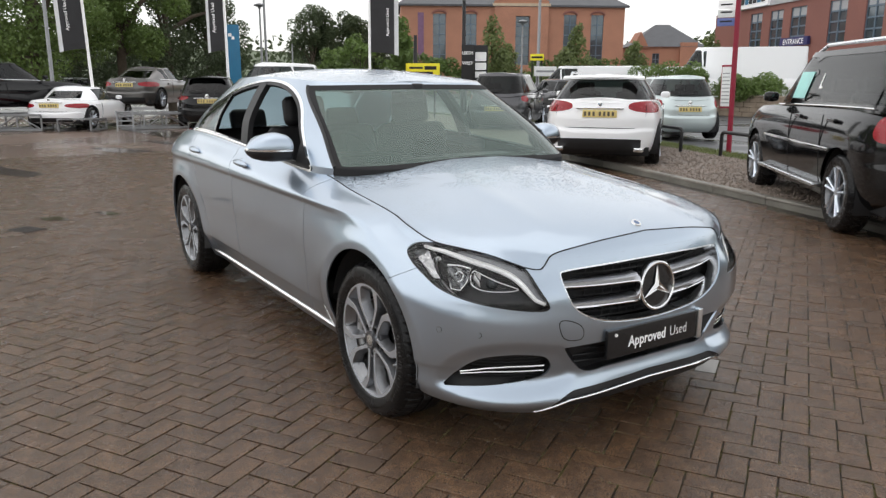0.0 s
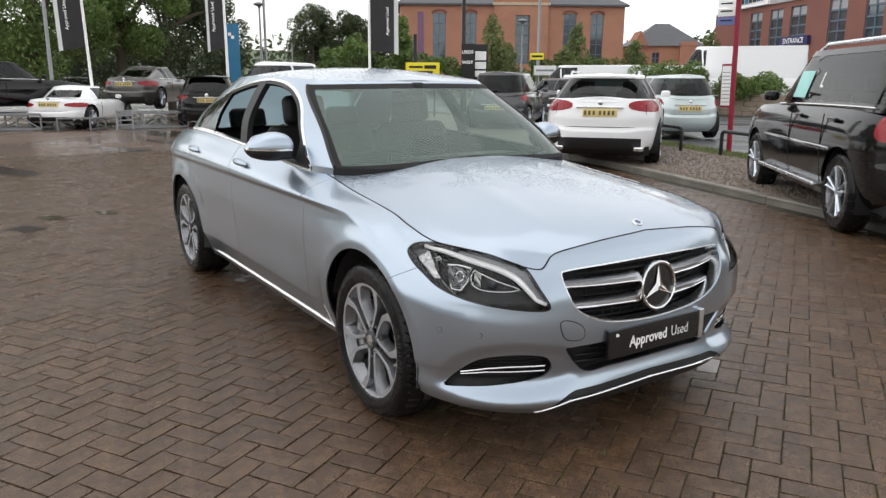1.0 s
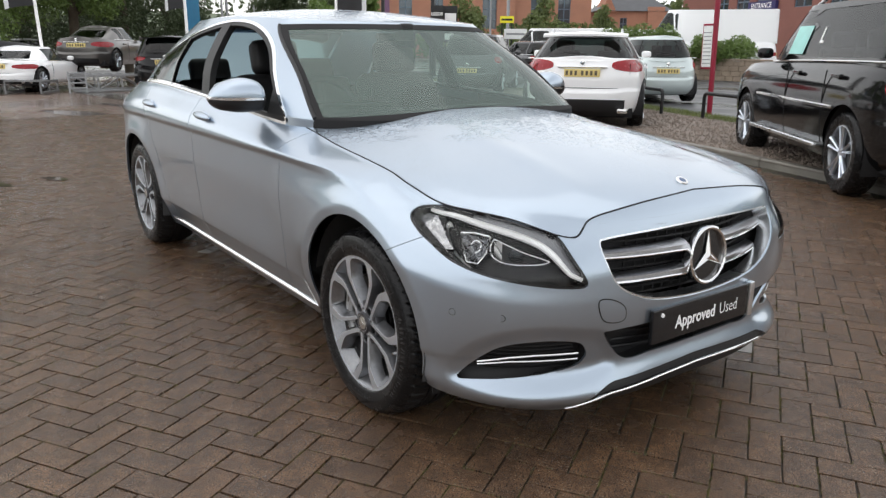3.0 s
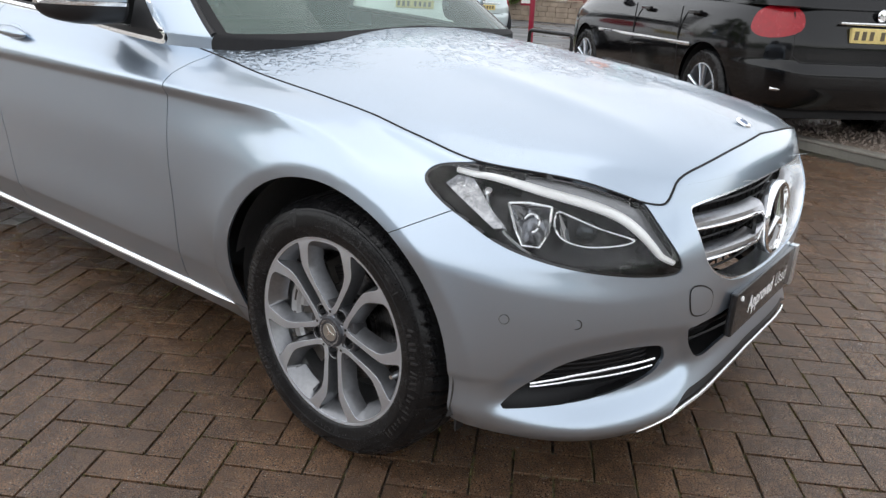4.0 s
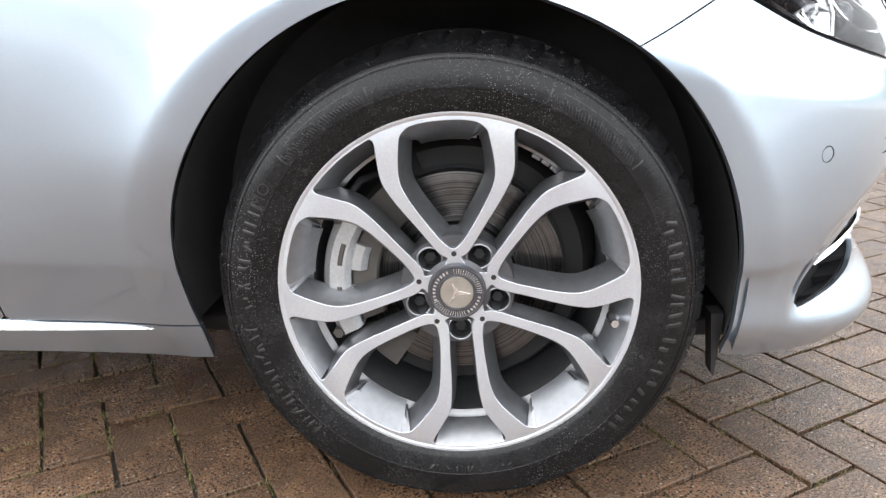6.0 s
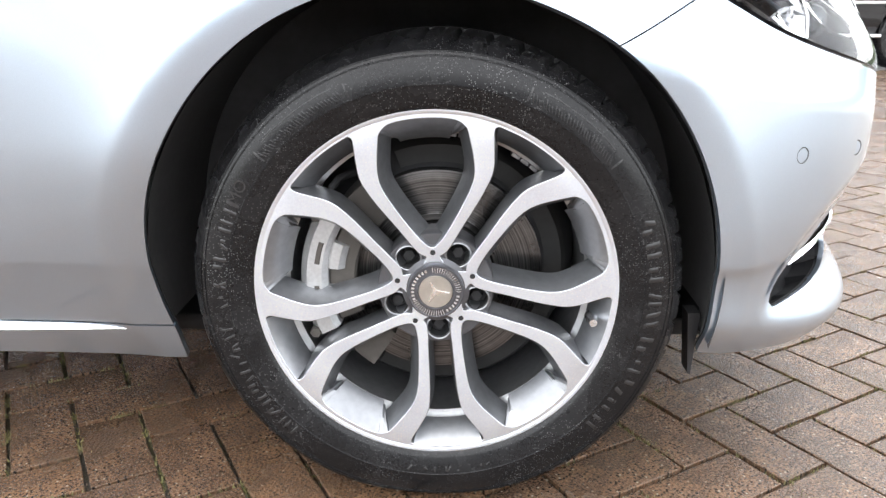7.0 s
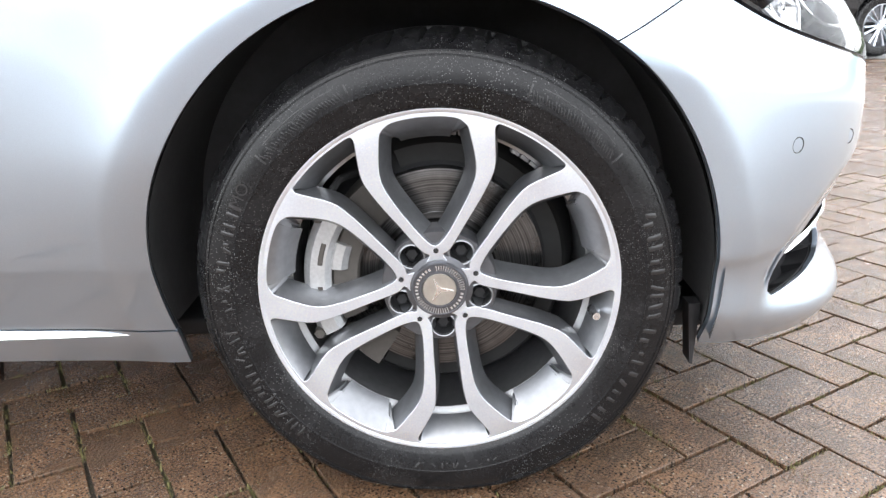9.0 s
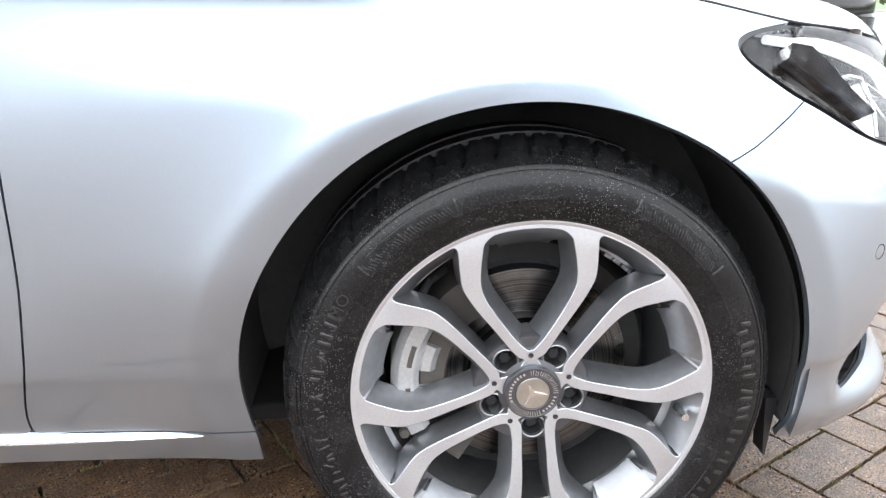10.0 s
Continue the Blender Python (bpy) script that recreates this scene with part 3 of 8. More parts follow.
def paver_sheet(seed=0, worn=True):
    """One block, long along x, with chamfered, chipped top edges; its top at z = 0."""
    rng = random.Random(seed)
    a, b, c = 0.0978, 0.0476, 0.0013
    xs, ys = ((-1, -0.35, 0.35), (-1, 0.05)) if worn else ((-1,), (-1,))
    loop = [(x, -1) for x in xs] + [(1, y) for y in ys] + [(-x, 1) for x in xs] + [(-1, -y) for y in ys]
    n, j = len(loop), 0.0013
    ring0 = [(x * a + rng.uniform(-j, j), y * b + rng.uniform(-j, j), -0.012) for x, y in loop]
    ring1 = [(x, y, -c * rng.uniform(0.6, 1.0)) for x, y, z in ring0]
    ring2 = [(x - math.copysign(c, x) * (abs(u) == 1) * rng.uniform(0.7, 1.5), y - math.copysign(c, y) * (abs(w) == 1) * rng.uniform(0.7, 1.5), rng.uniform(-1, 0.6) * 0.0005) for (x, y, z), (u, w) in zip(ring0, loop)]
    f = [list(range(2 * n, 3 * n))] + [[k + i, k + (i + 1) % n, k + n + (i + 1) % n, k + n + i] for k in (0, n) for i in range(n)]
    return Sheet(ring0 + ring1 + ring2, f)


def over_kerb(x, y):
    ys = np.interp(-x, [-a for a, b in KERB_LINE[1:]], [b for a, b in KERB_LINE[1:]])
    return y > (ys - 0.16 if x < 1.5 else 7.1 if x > 2.15 else 3.7)


blocks = []
rng = random.Random(4)
for i in range(-190, 190):
    for j in range(-190, 190):
        k = (i + j) % 4
        if k not in (0, 2):
            continue
        along = k == 0
        c = ORIGIN + UX * PITCH * (i + (1.0 if along else 0.5)) + UY * PITCH * (j + (0.5 if along else 1.0))
        if -12.5 < c[0] < 7.4 and -8.4 < c[1] < 7.6 and not over_kerb(c[0], c[1]) and not (c[0] < -6 and c[1] < -3.4):
            blocks.append((c[0], c[1], TURN_DEG + (0 if along else 90)))
blocks.sort(key=lambda b: math.hypot(b[0] - 0.25, b[1] + 0.95))

# ---- the silver saloon: x ahead, y to its left, origin on the ground under the front axle ----
AXLE, HUB_Z, BASE = 0.86, 0.322, 2.84
ARCH_R, ARCH_C = 0.369, ((-0.012, 0.335), (-2.845, 0.335))
nose = curve((0.14, 0.69), (0.18, 0.732), (0.225, 0.745), (0.26, 0.741), (0.31, 0.728), (0.36, 0.738), (0.42, 0.75), (0.50, 0.755), (0.60, 0.75), (0.70, 0.73), (0.76, 0.712), (0.815, 0.675))
tail = curve((0.16, 1.15), (0.25, 1.22), (0.45, 1.27), (0.65, 1.27), (0.85, 1.25), (1.03, 1.2))
bend = curve((0.0, 2.9), (0.3, 3.0), (0.6, 3.0), (0.72, 2.72), (1.1, 2.7))
top_z = curve((-90, 0.812), (-72, 0.800), (-60, 0.781), (-56.5, 0.771), (-54.6, 0.758), (-53.4, 0.7300), (-52.6, 0.7175), (-51.5, 0.7155), (-48, 0.724), (-46, 0.734), (-38, 0.768), (-32, 0.780), (-25, 0.789), (-13, 0.822), (0, 0.847),
              (12, 0.861), (41, 0.892), (52, 0.910), (65, 0.930), (75, 0.940), (85, 0.947), (120, 0.972),
              (160, 0.994), (260, 1.03), (300, 1.01), (350, 0.96))
bottom_z = curve((-90, 0.185), (-60, 0.175), (-30, 0.210), (-12, 0.248), (0, 0.215), (40, 0.185), (260, 0.19), (300, 0.22), (350, 0.22))
crease_z = curve((-90, 0.60), (-50, 0.60), (-30, 0.645), (-18, 0.70), (-10, 0.75), (0, 0.806), (12, 0.830), (30, 0.844), (60, 0.849), (260, 0.852), (350, 0.81))
top_w = curve((-90, 0.80), (-25, 0.802), (-12, 0.775), (0, 0.748), (65, 0.735), (75, 0.738), (100, 0.78), (130, 0.80), (260, 0.80), (300, 0.76), (350, 0.70))
crease_amount = curve((-90, 0), (-12, 0), (5, 0.04), (20, 0.3), (38, 0.75), (62, 1), (260, 1), (350, 0.6))
FOG = rounded([(60.2, 0.2795), (59.9, 0.284), (57.0, 0.332), (51.5, 0.393), (44.0, 0.412), (37.0, 0.400), (34.8, 0.372), (34.6, 0.340), (37.0, 0.313), (46.8, 0.292), (57.0, 0.2795), (59.8, 0.2775)]) * (math.pi / 180 * 0.85, 1)
LAMP = rounded([(73.0, 0.755), (71.0, 0.777), (65.0, 0.7875), (58.3, 0.777), (51.8, 0.762), (44.0, 0.730), (41.6, 0.716), (38.4, 0.655), (35.8, 0.597), (36.6, 0.580),
                (43.0, 0.588), (53.0, 0.614), (61.0, 0.648), (66.5, 0.690), (70.0, 0.718)]) * (math.pi / 180 * 0.85, 1)
GRILLE = rounded([(-0.44, 0.69), (-0.405, 0.713), (-0.2, 0.7225), (0, 0.724), (0.2, 0.7225), (0.405, 0.713), (0.44, 0.69), (0.414, 0.592), (0.345, 0.535), (0.22, 0.498),
                  (0, 0.482), (-0.22, 0.498), (-0.345, 0.535), (-0.414, 0.592)])
INTAKE = rounded([(-0.43, 0.417), (-0.40, 0.428), (-0.2, 0.428), (0, 0.428), (0.2, 0.428), (0.40, 0.428), (0.43, 0.417), (0.335, 0.318), (0.2, 0.315), (0, 0.315),
                  (-0.2, 0.315), (-0.335, 0.318)])


POCKET = rounded([(60.5, 0.290), (58.0, 0.365), (52.5, 0.424), (44.0, 0.446), (36.0, 0.432), (31.0, 0.412), (27.8, 0.315), (33.0, 0.272), (46.0, 0.262), (57.0, 0.268)]) * (math.pi / 180 * 0.85, 1)


def nose_plane(v):
    """Places on the nose by arc and height."""
    return np.stack([np.arctan2(np.abs(v[:, 1]), v[:, 0]) * 0.85, v[:, 2]], 1)


SIDE_X = np.concatenate([np.linspace(0, 0.7, 91)[1:], np.linspace(0.7, 2.2, 51)[1:], np.linspace(2.2, 2.6, 29)[1:]])
shoulder_drop = curve((-90, 0), (-50, 0), (-25, 0.012), (-5, 0.018), (12, 0.012), (38, 0), (350, 0))


def body_side():
    """The right half of the lower body, from the nose's middle round the side to the tail's middle."""
    cols = [("f", a) for a in np.linspace(0, 90, 200)] + [("s", q) for q in SIDE_X] + [("r", a) for a in np.linspace(0, 90, 40)[1:]]
    counts = (5, 9, 4, 15, 17, 15, 8, 5, 7, 7, 2)
    rows = []
    for kind, q in cols:
        s = q - 90 if kind == "f" else q * 100 if kind == "s" else 260 + q
        x_near = 0.74 * (max(0, 1 - math.sin(radians(q)) ** 3.2)) ** (1 / 3) if kind == "f" else -q if kind == "s" else -2.6 - 1.2 * math.sin(radians(q))
        zb, zt, zc, wt, am = (float(c(s)) for c in (bottom_z, top_z, crease_z, top_w, crease_amount))
        k = float(step(-0.38, 0.3, x_near)) + float(step(-2.5, -3.2, x_near))
        z = [zb, zb + 0.05, 0.338, 0.358, 0.35 + 0.36 * (zc - 0.35), 0.35 + 0.7 * (zc - 0.35), zc - 0.032, zc, zc + 0.35 * (zt - zc), zc + 0.72 * (zt - zc), zt - 0.004, zt]
        drop = float(shoulder_drop(s))
        k2 = max(k, float(step(-0.85, -0.30, x_near)) * 0.8 * (x_near > -1.5))
        wc = 0.885 + 0.015 * am - drop
        w = [0.775 + 0.08 * k, 0.800 + 0.084 * k, 0.843 + 0.046 * k, 0.8515 + 0.0435 * k, 0.868 + 0.03 * k2, 0.883 + 0.016 * k2, 0.8845 + 0.006 * k - 0.5 * drop, wc,
             wc - (0.30 - 0.15 * am) * (wc - wt), wc - (0.72 - 0.17 * am) * (wc - wt), wt + 0.012, wt]
        prof = curve(*zip(z, w))
        zs = np.concatenate([np.linspace(z[i], z[i + 1], c, endpoint=False) for i, c in enumerate(counts)] + [[zt]])
        ws = prof(zs)
        if kind == "s":
            x, y = np.full_like(zs, -q), ws
        else:
            c, d = (math.cos(radians(q)), math.sin(radians(q))) if kind == "f" else (math.sin(radians(q)), math.cos(radians(q)))
            n = bend(zs) if kind == "f" else 3.0
            r = 1 / ((max(c, 1e-9) / (nose(zs) if kind == "f" else tail(zs))) ** n + (max(d, 1e-9) / ws) ** n) ** (1 / n)
            if kind == "f":
                g = float(step(10, 34, q) * step(70, 46, q))
                deep_in = step(0.022, -0.034, outside(np.stack([np.full_like(zs, radians(q) * 0.85), zs], 1), POCKET))
                r = r - 0.016 * deep_in + g * (0.015 * np.exp(-((zs - 0.222) / 0.034) ** 2) )
            x, y = (r * c, r * d) if kind == "f" else (-2.6 - r * c, r * d)
        for cx, cz in ARCH_C:
            dist = np.hypot(x - cx, zs - cz)
            ridge = ARCH_R + 0.034 + 0.030 * np.clip(1 - np.abs(zs - cz) / ARCH_R, 0, 1) ** 0.8
            lift = 0.013 * np.exp(-np.clip(dist - ridge, 0, 9) / 0.06)
            y = y + np.where((y > 0.7) & (dist < 0.7), lift, 0) * step(0.845, 0.745, zs) * step(0.7, 0.55, dist)
        rows.append(np.stack([x, -y, zs], -1))
    return np.array(rows)


BODY = body_side()
HALF = grid(BODY).flipped()


def arch_grow(dx, dz):
    """The opening is a little wider ahead of the wheel and at its crown."""
    return 0.011 * step(0.12, 0.34, dx) + 0.005 * step(0.18, 0.36, dz)


def arches(v):
    return np.minimum(*[np.hypot(v[:, 0] - cx, np.maximum(np.maximum(v[:, 2] - cz, (v[:, 2] - cz) * 0.78), -0.075)) - ARCH_R - arch_grow(v[:, 0] - cx, v[:, 2] - cz) for cx, cz in ARCH_C])


def side_line(x_of_z):
    return lambda v: v[:, 0] - x_of_z(v[:, 2])


hero = thing("saloon_car", "pale silver-blue metallic saloon car, wet with rain, on block paving", "car")
GAP = 0.0022
seam_front = curve((0.15, -0.675), (0.26, -0.675), (0.38, -0.645), (0.5, -0.625), (0.65, -0.615), (0.80, -0.60), (0.86, -0.592), (0.92, -0.60), (1.1, -0.66))
seam_mid = curve((0.15, -1.70), (0.5, -1.70), (0.85, -1.69), (1.1, -1.71))
seam_rear = curve((0.15, -2.28), (0.35, -2.30), (0.55, -2.36), (0.75, -2.47), (0.9, -2.55), (1.1, -2.60))
work = HALF.cut(arches)
inner = work.moved(-0.012)


def with_flange(s, slope=0.15, soft=0.012):
    """Rolls the skin inwards over the band round the wheel arches."""
    v = s.v.copy()
    for cx, cz in ARCH_C:
        ridge = ARCH_R + 0.028 * step(-0.12, 0.22, v[:, 2] - cz) + 0.003 + 0.010 * step(0.0, 0.35, v[:, 0] - cx) + arch_grow(v[:, 0] - cx, v[:, 2] - cz)
        p = np.where(np.abs(v[:, 0] - cx) < 0.6, ridge - np.hypot(v[:, 0] - cx, v[:, 2] - cz), -1.0)
        v[:, 1] += slope * np.clip(0.5 * (p + np.sqrt(p * p + soft * soft)) - 0.0005, 0, 0.06)
    return Sheet(v, s.f)




def on_nose(poly):
    return lambda v: np.where(v[:, 0] > 0.1, outside(nose_plane(v), poly), 1.0)


def on_front(poly):
    return lambda v: np.where(v[:, 0] > 0.4, outside(v[:, 1:], poly), 1.0)


lens_r = work.cut(lambda v: -on_nose(LAMP)(v) - 0.001)
gasket_r = work.cut(lambda v: np.minimum(0.006 - on_nose(LAMP)(v), on_nose(LAMP)(v) + 0.001)).moved(-0.003)
shell = work.cut(lambda v: on_nose(LAMP)(v) - 0.005)
bumper_line = lambda v: np.where(v[:, 0] > -0.2, v[:, 0] - (0.208 + np.clip(v[:, 2] - 0.634, 0, 0.08) * 1.86) - np.clip(v[:, 2] - 0.745, 0, 1) * 40, -1)
bumper_r = shell.cut(lambda v: bumper_line(v) - GAP)
bumper_r = bumper_r.cut(on_nose(FOG)).cut(on_front(GRILLE)).cut(on_front(INTAKE))
rest = shell.cut(lambda v: -bumper_line(v) - GAP)
fender_r = rest.cut(lambda v: np.minimum(side_line(seam_front)(v) - GAP * 0.7, np.where(v[:, 0] > -0.3, 1, np.minimum(v[:, 2] - 0.2515, 9) + np.where(v[:, 2] > 0.3, 1, 0))))
sill_r = rest.cut(lambda v: np.minimum(0.2485 - v[:, 2], np.minimum(-0.3 - v[:, 0], v[:, 0] + 2.6)))
doors = rest.cut(lambda v: np.minimum(-side_line(seam_front)(v) - GAP * 0.7, v[:, 2] - 0.2515))
front_door_r = doors.cut(lambda v: side_line(seam_mid)(v) - GAP)
doors = doors.cut(lambda v: -side_line(seam_mid)(v) - GAP)
rear_door_r = doors.cut(lambda v: side_line(seam_rear)(v) - GAP)
quarter_r = doors.cut(lambda v: -side_line(seam_rear)(v) - GAP)

fender_r, bumper_r, quarter_r = with_flange(fender_r), with_flange(bumper_r), with_flange(quarter_r)


def under_lip(v):
    """Height over the painted bumper's lower edge, which rises towards the middle."""
    phi = np.degrees(np.arctan2(np.abs(v[:, 1]), v[:, 0]))
    return np.where(v[:, 0] > 0.25, v[:, 2] - bottom_z(phi - 90) - 0.083 * step(40, 27, phi) + 0.003, 1.0)


chin_r = bumper_r.cut(lambda v: np.minimum(-under_lip(v), 38 - np.degrees(np.arctan2(np.abs(v[:, 1]), v[:, 0]))))
bumper_r = bumper_r.cut(under_lip)
part("lower_lip", chin_r.moved(-0.010).both().edged(0.02), PLASTIC, hero, "black plastic lip under the bumper")
part("front_bumper", bumper_r.both().edged(0.008), PAINT, hero)
for s in (1, -1):
    side = (lambda q: q) if s == 1 else (lambda q: q.mirrored())
    part("front_wing", side(fender_r.edged(0.007)), PAINT, hero)
    part("sill", side(sill_r.edged(0.01)), PAINT, hero)
    fd = part("front_door", side(front_door_r.edged(0.014)), PAINT, hero, "silver door with its window wound down")
    rd = part("rear_door", side(rear_door_r.edged(0.014)), PAINT, hero, "silver door with its window wound down")
    part("rear_quarter", side(quarter_r.edged(0.014)), PAINT, hero)
    # black copy of the skin, added so that the panel gaps show as shade
    part("inner_body", side(inner.cut(lambda v: np.minimum(np.minimum(on_nose(LAMP)(v), on_front(GRILLE)(v) - 0.004), np.minimum(on_nose(FOG)(v) - 0.004, on_front(INTAKE)(v) - 0.004)))), INNER, hero, "black backing added to shade the panel gaps")
    # bright strip along the sill
    xs = np.linspace(-0.405, -2.42, 40)
    strip = np.array([[(x, -(0.8125 - 0.009 * t + 0.002 * math.sin(t * math.pi)), 0.2425 + (0.0145 * t - 0.006) * min(1, (i + 0.3) / 5)) for t in np.linspace(0, 1, 6)] for i, x in enumerate(xs)])
    part("sill_trim", side(grid(strip).flipped().edged(0.012)), BRIGHT_TRIM, hero, "bright chrome strip")
    # door handles
    for door, hx in ((fd, -1.49), (rd, -2.43)):
        bm = bmesh.new()
        bmesh.ops.create_uvsphere(bm, u_segments=24, v_segments=12, radius=1.0)
        for q in bm.verts:
            q.co = Vector((hx + 0.105 * q.co.x * (1 - 0.08 * q.co.z), -s * (0.892 + 0.026 * q.co.y * (1 - 0.3 * q.co.x ** 2)), 0.922 - 0.004 * q.co.x + 0.019 * q.co.z))
        part("door_handle", from_bm(bm), PAINT, door)
        bm = bmesh.new()
        bmesh.ops.create_uvsphere(bm, u_segments=20, v_segments=10, radius=1.0)
        for q in bm.verts:
            q.co = Vector((hx + 0.01 + 0.06 * q.co.x, -s * (0.880 + 0.008 * q.co.y), 0.918 + 0.03 * q.co.z))
        part("handle_recess", from_bm(bm), PAINT, door)

# bonnet: spanned between the wings' upper edges, the nose and the scuttle
top_row = BODY[:, -1, :]
first = int(np.argmin(np.abs(np.arange(200) * 90 / 199 - 38.3)))
last = 199 + int(np.argmin(np.abs(SIDE_X - 0.66))) + 1
edge = top_row[first:last + 1]
front_edge = top_row[:first + 1]
mid_z = curve((0.675, 0.8125), (0.628, 0.830), (0.5, 0.862), (0.2, 0.912), (-0.1, 0.955), (-0.5, 1.0))
bonnet = []
run = np.concatenate([[0], np.cumsum(np.linalg.norm(np.diff(edge, axis=0), axis=1))])
run /= run[-1]
for p, e in zip(run, edge):
    xm = 0.675 + (-0.46 - 0.675) * p
    mid = np.array((xm, 0, float(mid_z(xm))))
    line = []
    for q in np.linspace(0, 1, 46):
        rise = 1 - (1 - q) ** 2.2
        pt = np.array((e[0] + (mid[0] - e[0]) * (1 - (1 - q) ** 1.7), e[1] * (1 - q), e[2] + (mid[2] - e[2]) * rise))
        fy = np.interp(-e[1] * 0 - front_edge[-1][1] * (1 - q), -front_edge[:, 1], np.arange(len(front_edge)))
        want = np.array([np.interp(fy, np.arange(len(front_edge)), front_edge[:, i]) for i in range(3)])
        e0, m0 = edge[0], np.array((0.675, 0, 0.8125))
        have = np.array((e0[0] + (m0[0] - e0[0]) * (1 - (1 - q) ** 1.7), e0[1] * (1 - q), e0[2] + (m0[2] - e0[2]) * rise))
        pt = pt + (want - have) * (1 - p) ** 5
        pt[2] += 0.007 * math.exp(-((abs(pt[1]) - 0.40 + 0.12 * p) / 0.06) ** 2) * math.sin(math.pi * min(1, p * 1.1))
        line.append(pt)
    bonnet.append(line)
bonnet = np.array(bonnet)
trim = np.array(bonnet)
trim[:, 0, :] += (trim[:, 1, :] - trim[:, 0, :]) * 0.40
gap_in = trim[1] - trim[0]
trim[0] += gap_in / np.linalg.norm(gap_in, axis=1, keepdims=True) * 0.0040
bonnet_r = grid(trim).flipped()
part("bonnet", bonnet_r.both().edged(0.016), WET_PAINT, hero, "silver-blue bonnet beaded with rain")
under = grid(bonnet).flipped().moved(-0.02)
part("bonnet_underside", under.both(), INNER, hero, "black backing added to shade the panel gaps")
# dark bars laid in the bonnet gaps, drawing their shadow line
gap_line_w = 0.0030
front_gap_line = [tuple(q) for q in (0.55 * bonnet[0] + 0.45 * trim[0])[::-1]]
side_gap_line = [tuple(q) for q in (0.6 * bonnet[:, 0] + 0.4 * trim[:, 0])]
part("bonnet_gap_line", tube([(x, -y, z) for x, y, z in front_gap_line[::-1]][:-1] + front_gap_line, gap_line_w, 6), INNER, hero, "dark bar drawn as the shaded gap at the bonnet's front edge")
for sgn in (1, -1):
    part("bonnet_gap_line", tube([(x, y * sgn, z) for x, y, z in side_gap_line], gap_line_w * 0.8, 6), INNER, hero, "dark bar drawn as the shaded gap along the bonnet's side")
# enamel badge on the bonnet
disc = lathe([(0.0, 0.004), (0.012, 0.0045), (0.02, 0.0035), (0.0215, 0.0)], 32)
spin = pose(0.628, 0, 0.8335, 0, 0, 0) @ pose(0, 0, 0, 0, 27, 0) @ pose(0, 0, 0, 90, 0, 0)
part("bonnet_badge", disc.placed(spin), CHROME, hero, "small round chrome badge")
part("badge_face", lathe([(0.0, 0.0055), (0.010, 0.0055), (0.0125, 0.0045)], 24).placed(spin), surface("badge_blue", (0.08, 0.12, 0.2), 0.2), hero)

# greenhouse
belt_side = curve((0.0, 0.80), (0.35, 0.765), (0.7, 0.684), (1.0, 0.590))
front_x = curve((0.0, -0.43), (0.5, -0.74), (1.0, -1.065))
rear_x = curve((0.0, -3.28), (0.5, -2.99), (1.0, -2.66))


def cabin_side():
    cols = [("f", a) for a in np.linspace(0, 90, 150)] + [("s", t) for t in np.linspace(0, 1, 24)[1:]] + [("r", a) for a in np.linspace(90, 0, 60)[1:]]
    out = []
    for kind, q in cols:
        line = []
        for v in np.linspace(-0.16, 1, 90):
            b, fx, rx = float(belt_side(v)), float(front_x(v)), float(rear_x(v))
            n = 4.9 - 0.7 * v
            mf, mr = -1.7, -2.0
            if kind == "s":
                x, w = mf + (mr - mf) * q, b
            else:
                a = fx - mf if kind == "f" else mr - rx
                c, d = math.cos(radians(q)), math.sin(radians(q))
                r = 1 / ((max(c, 1e-9) / a) ** n + (max(d, 1e-9) / b) ** n) ** (1 / n)
                x, w = (mf + r * c, r * d) if kind == "f" else (mr - r * c, r * d)
            along = (-x - 0.43) / 2.85
            zb = 0.965 + 0.055 * along
            zr = 1.362 + 0.034 * math.sin(math.pi * min(1, max(0, (-x - 1.05) / 1.65)))
            line.append((x, -w, zb + (zr - zb) * v))
        out.append(line)
    return np.array(out)


CABIN = cabin_side()
cabin = grid(CABIN).flipped()
DLO = rounded([(-0.785, 0.952), (-0.855, 1.015), (-0.99, 1.135), (-1.17, 1.262), (-1.38, 1.335), (-1.62, 1.363), (-1.86, 1.358), (-2.15, 1.318), (-2.40, 1.245),
               (-2.58, 1.165), (-2.70, 1.075), (-2.715, 1.045), (-2.60, 1.034), (-1.9, 1.012), (-1.2, 0.978), (-0.86, 0.953)], 6)
dlo = lambda v: np.where(np.abs(v[:, 1]) > 0.4, outside(v[:, [0, 2]], DLO), 1.0)
screen_w = curve((0.95, 0.715), (1.1, 0.680), (1.25, 0.630), (1.36, 0.572), (1.45, 0.51))
def windscreen(v):
    return np.where(v[:, 0] > -1.5, np.minimum(screen_w(v[:, 2]) - np.abs(v[:, 1]), 1.353 - v[:, 2] - 0.02 * v[:, 1] ** 2), -1.0)
def clear_screen(v):
    """Inside the black border, which is widest along the foot."""
    return np.minimum(windscreen(v) - 0.022, v[:, 2] - 0.998 + 0.035 * np.abs(v[:, 1]))
def backlight(v):
    return np.where(v[:, 0] < -2.3, np.minimum(np.minimum(0.62 - 0.35 * (v[:, 2] - 1.0) - np.abs(v[:, 1]), 1.345 - v[:, 2]), -2.62 - v[:, 0] + 0.25), -1.0)
pillars = cabin.cut(lambda v: np.minimum(np.minimum(dlo(v) - 0.012, -windscreen(v)), -backlight(v)))
part("cabin_frame", pillars.both().edged(0.02), PAINT, hero, "silver pillars and roof rails")
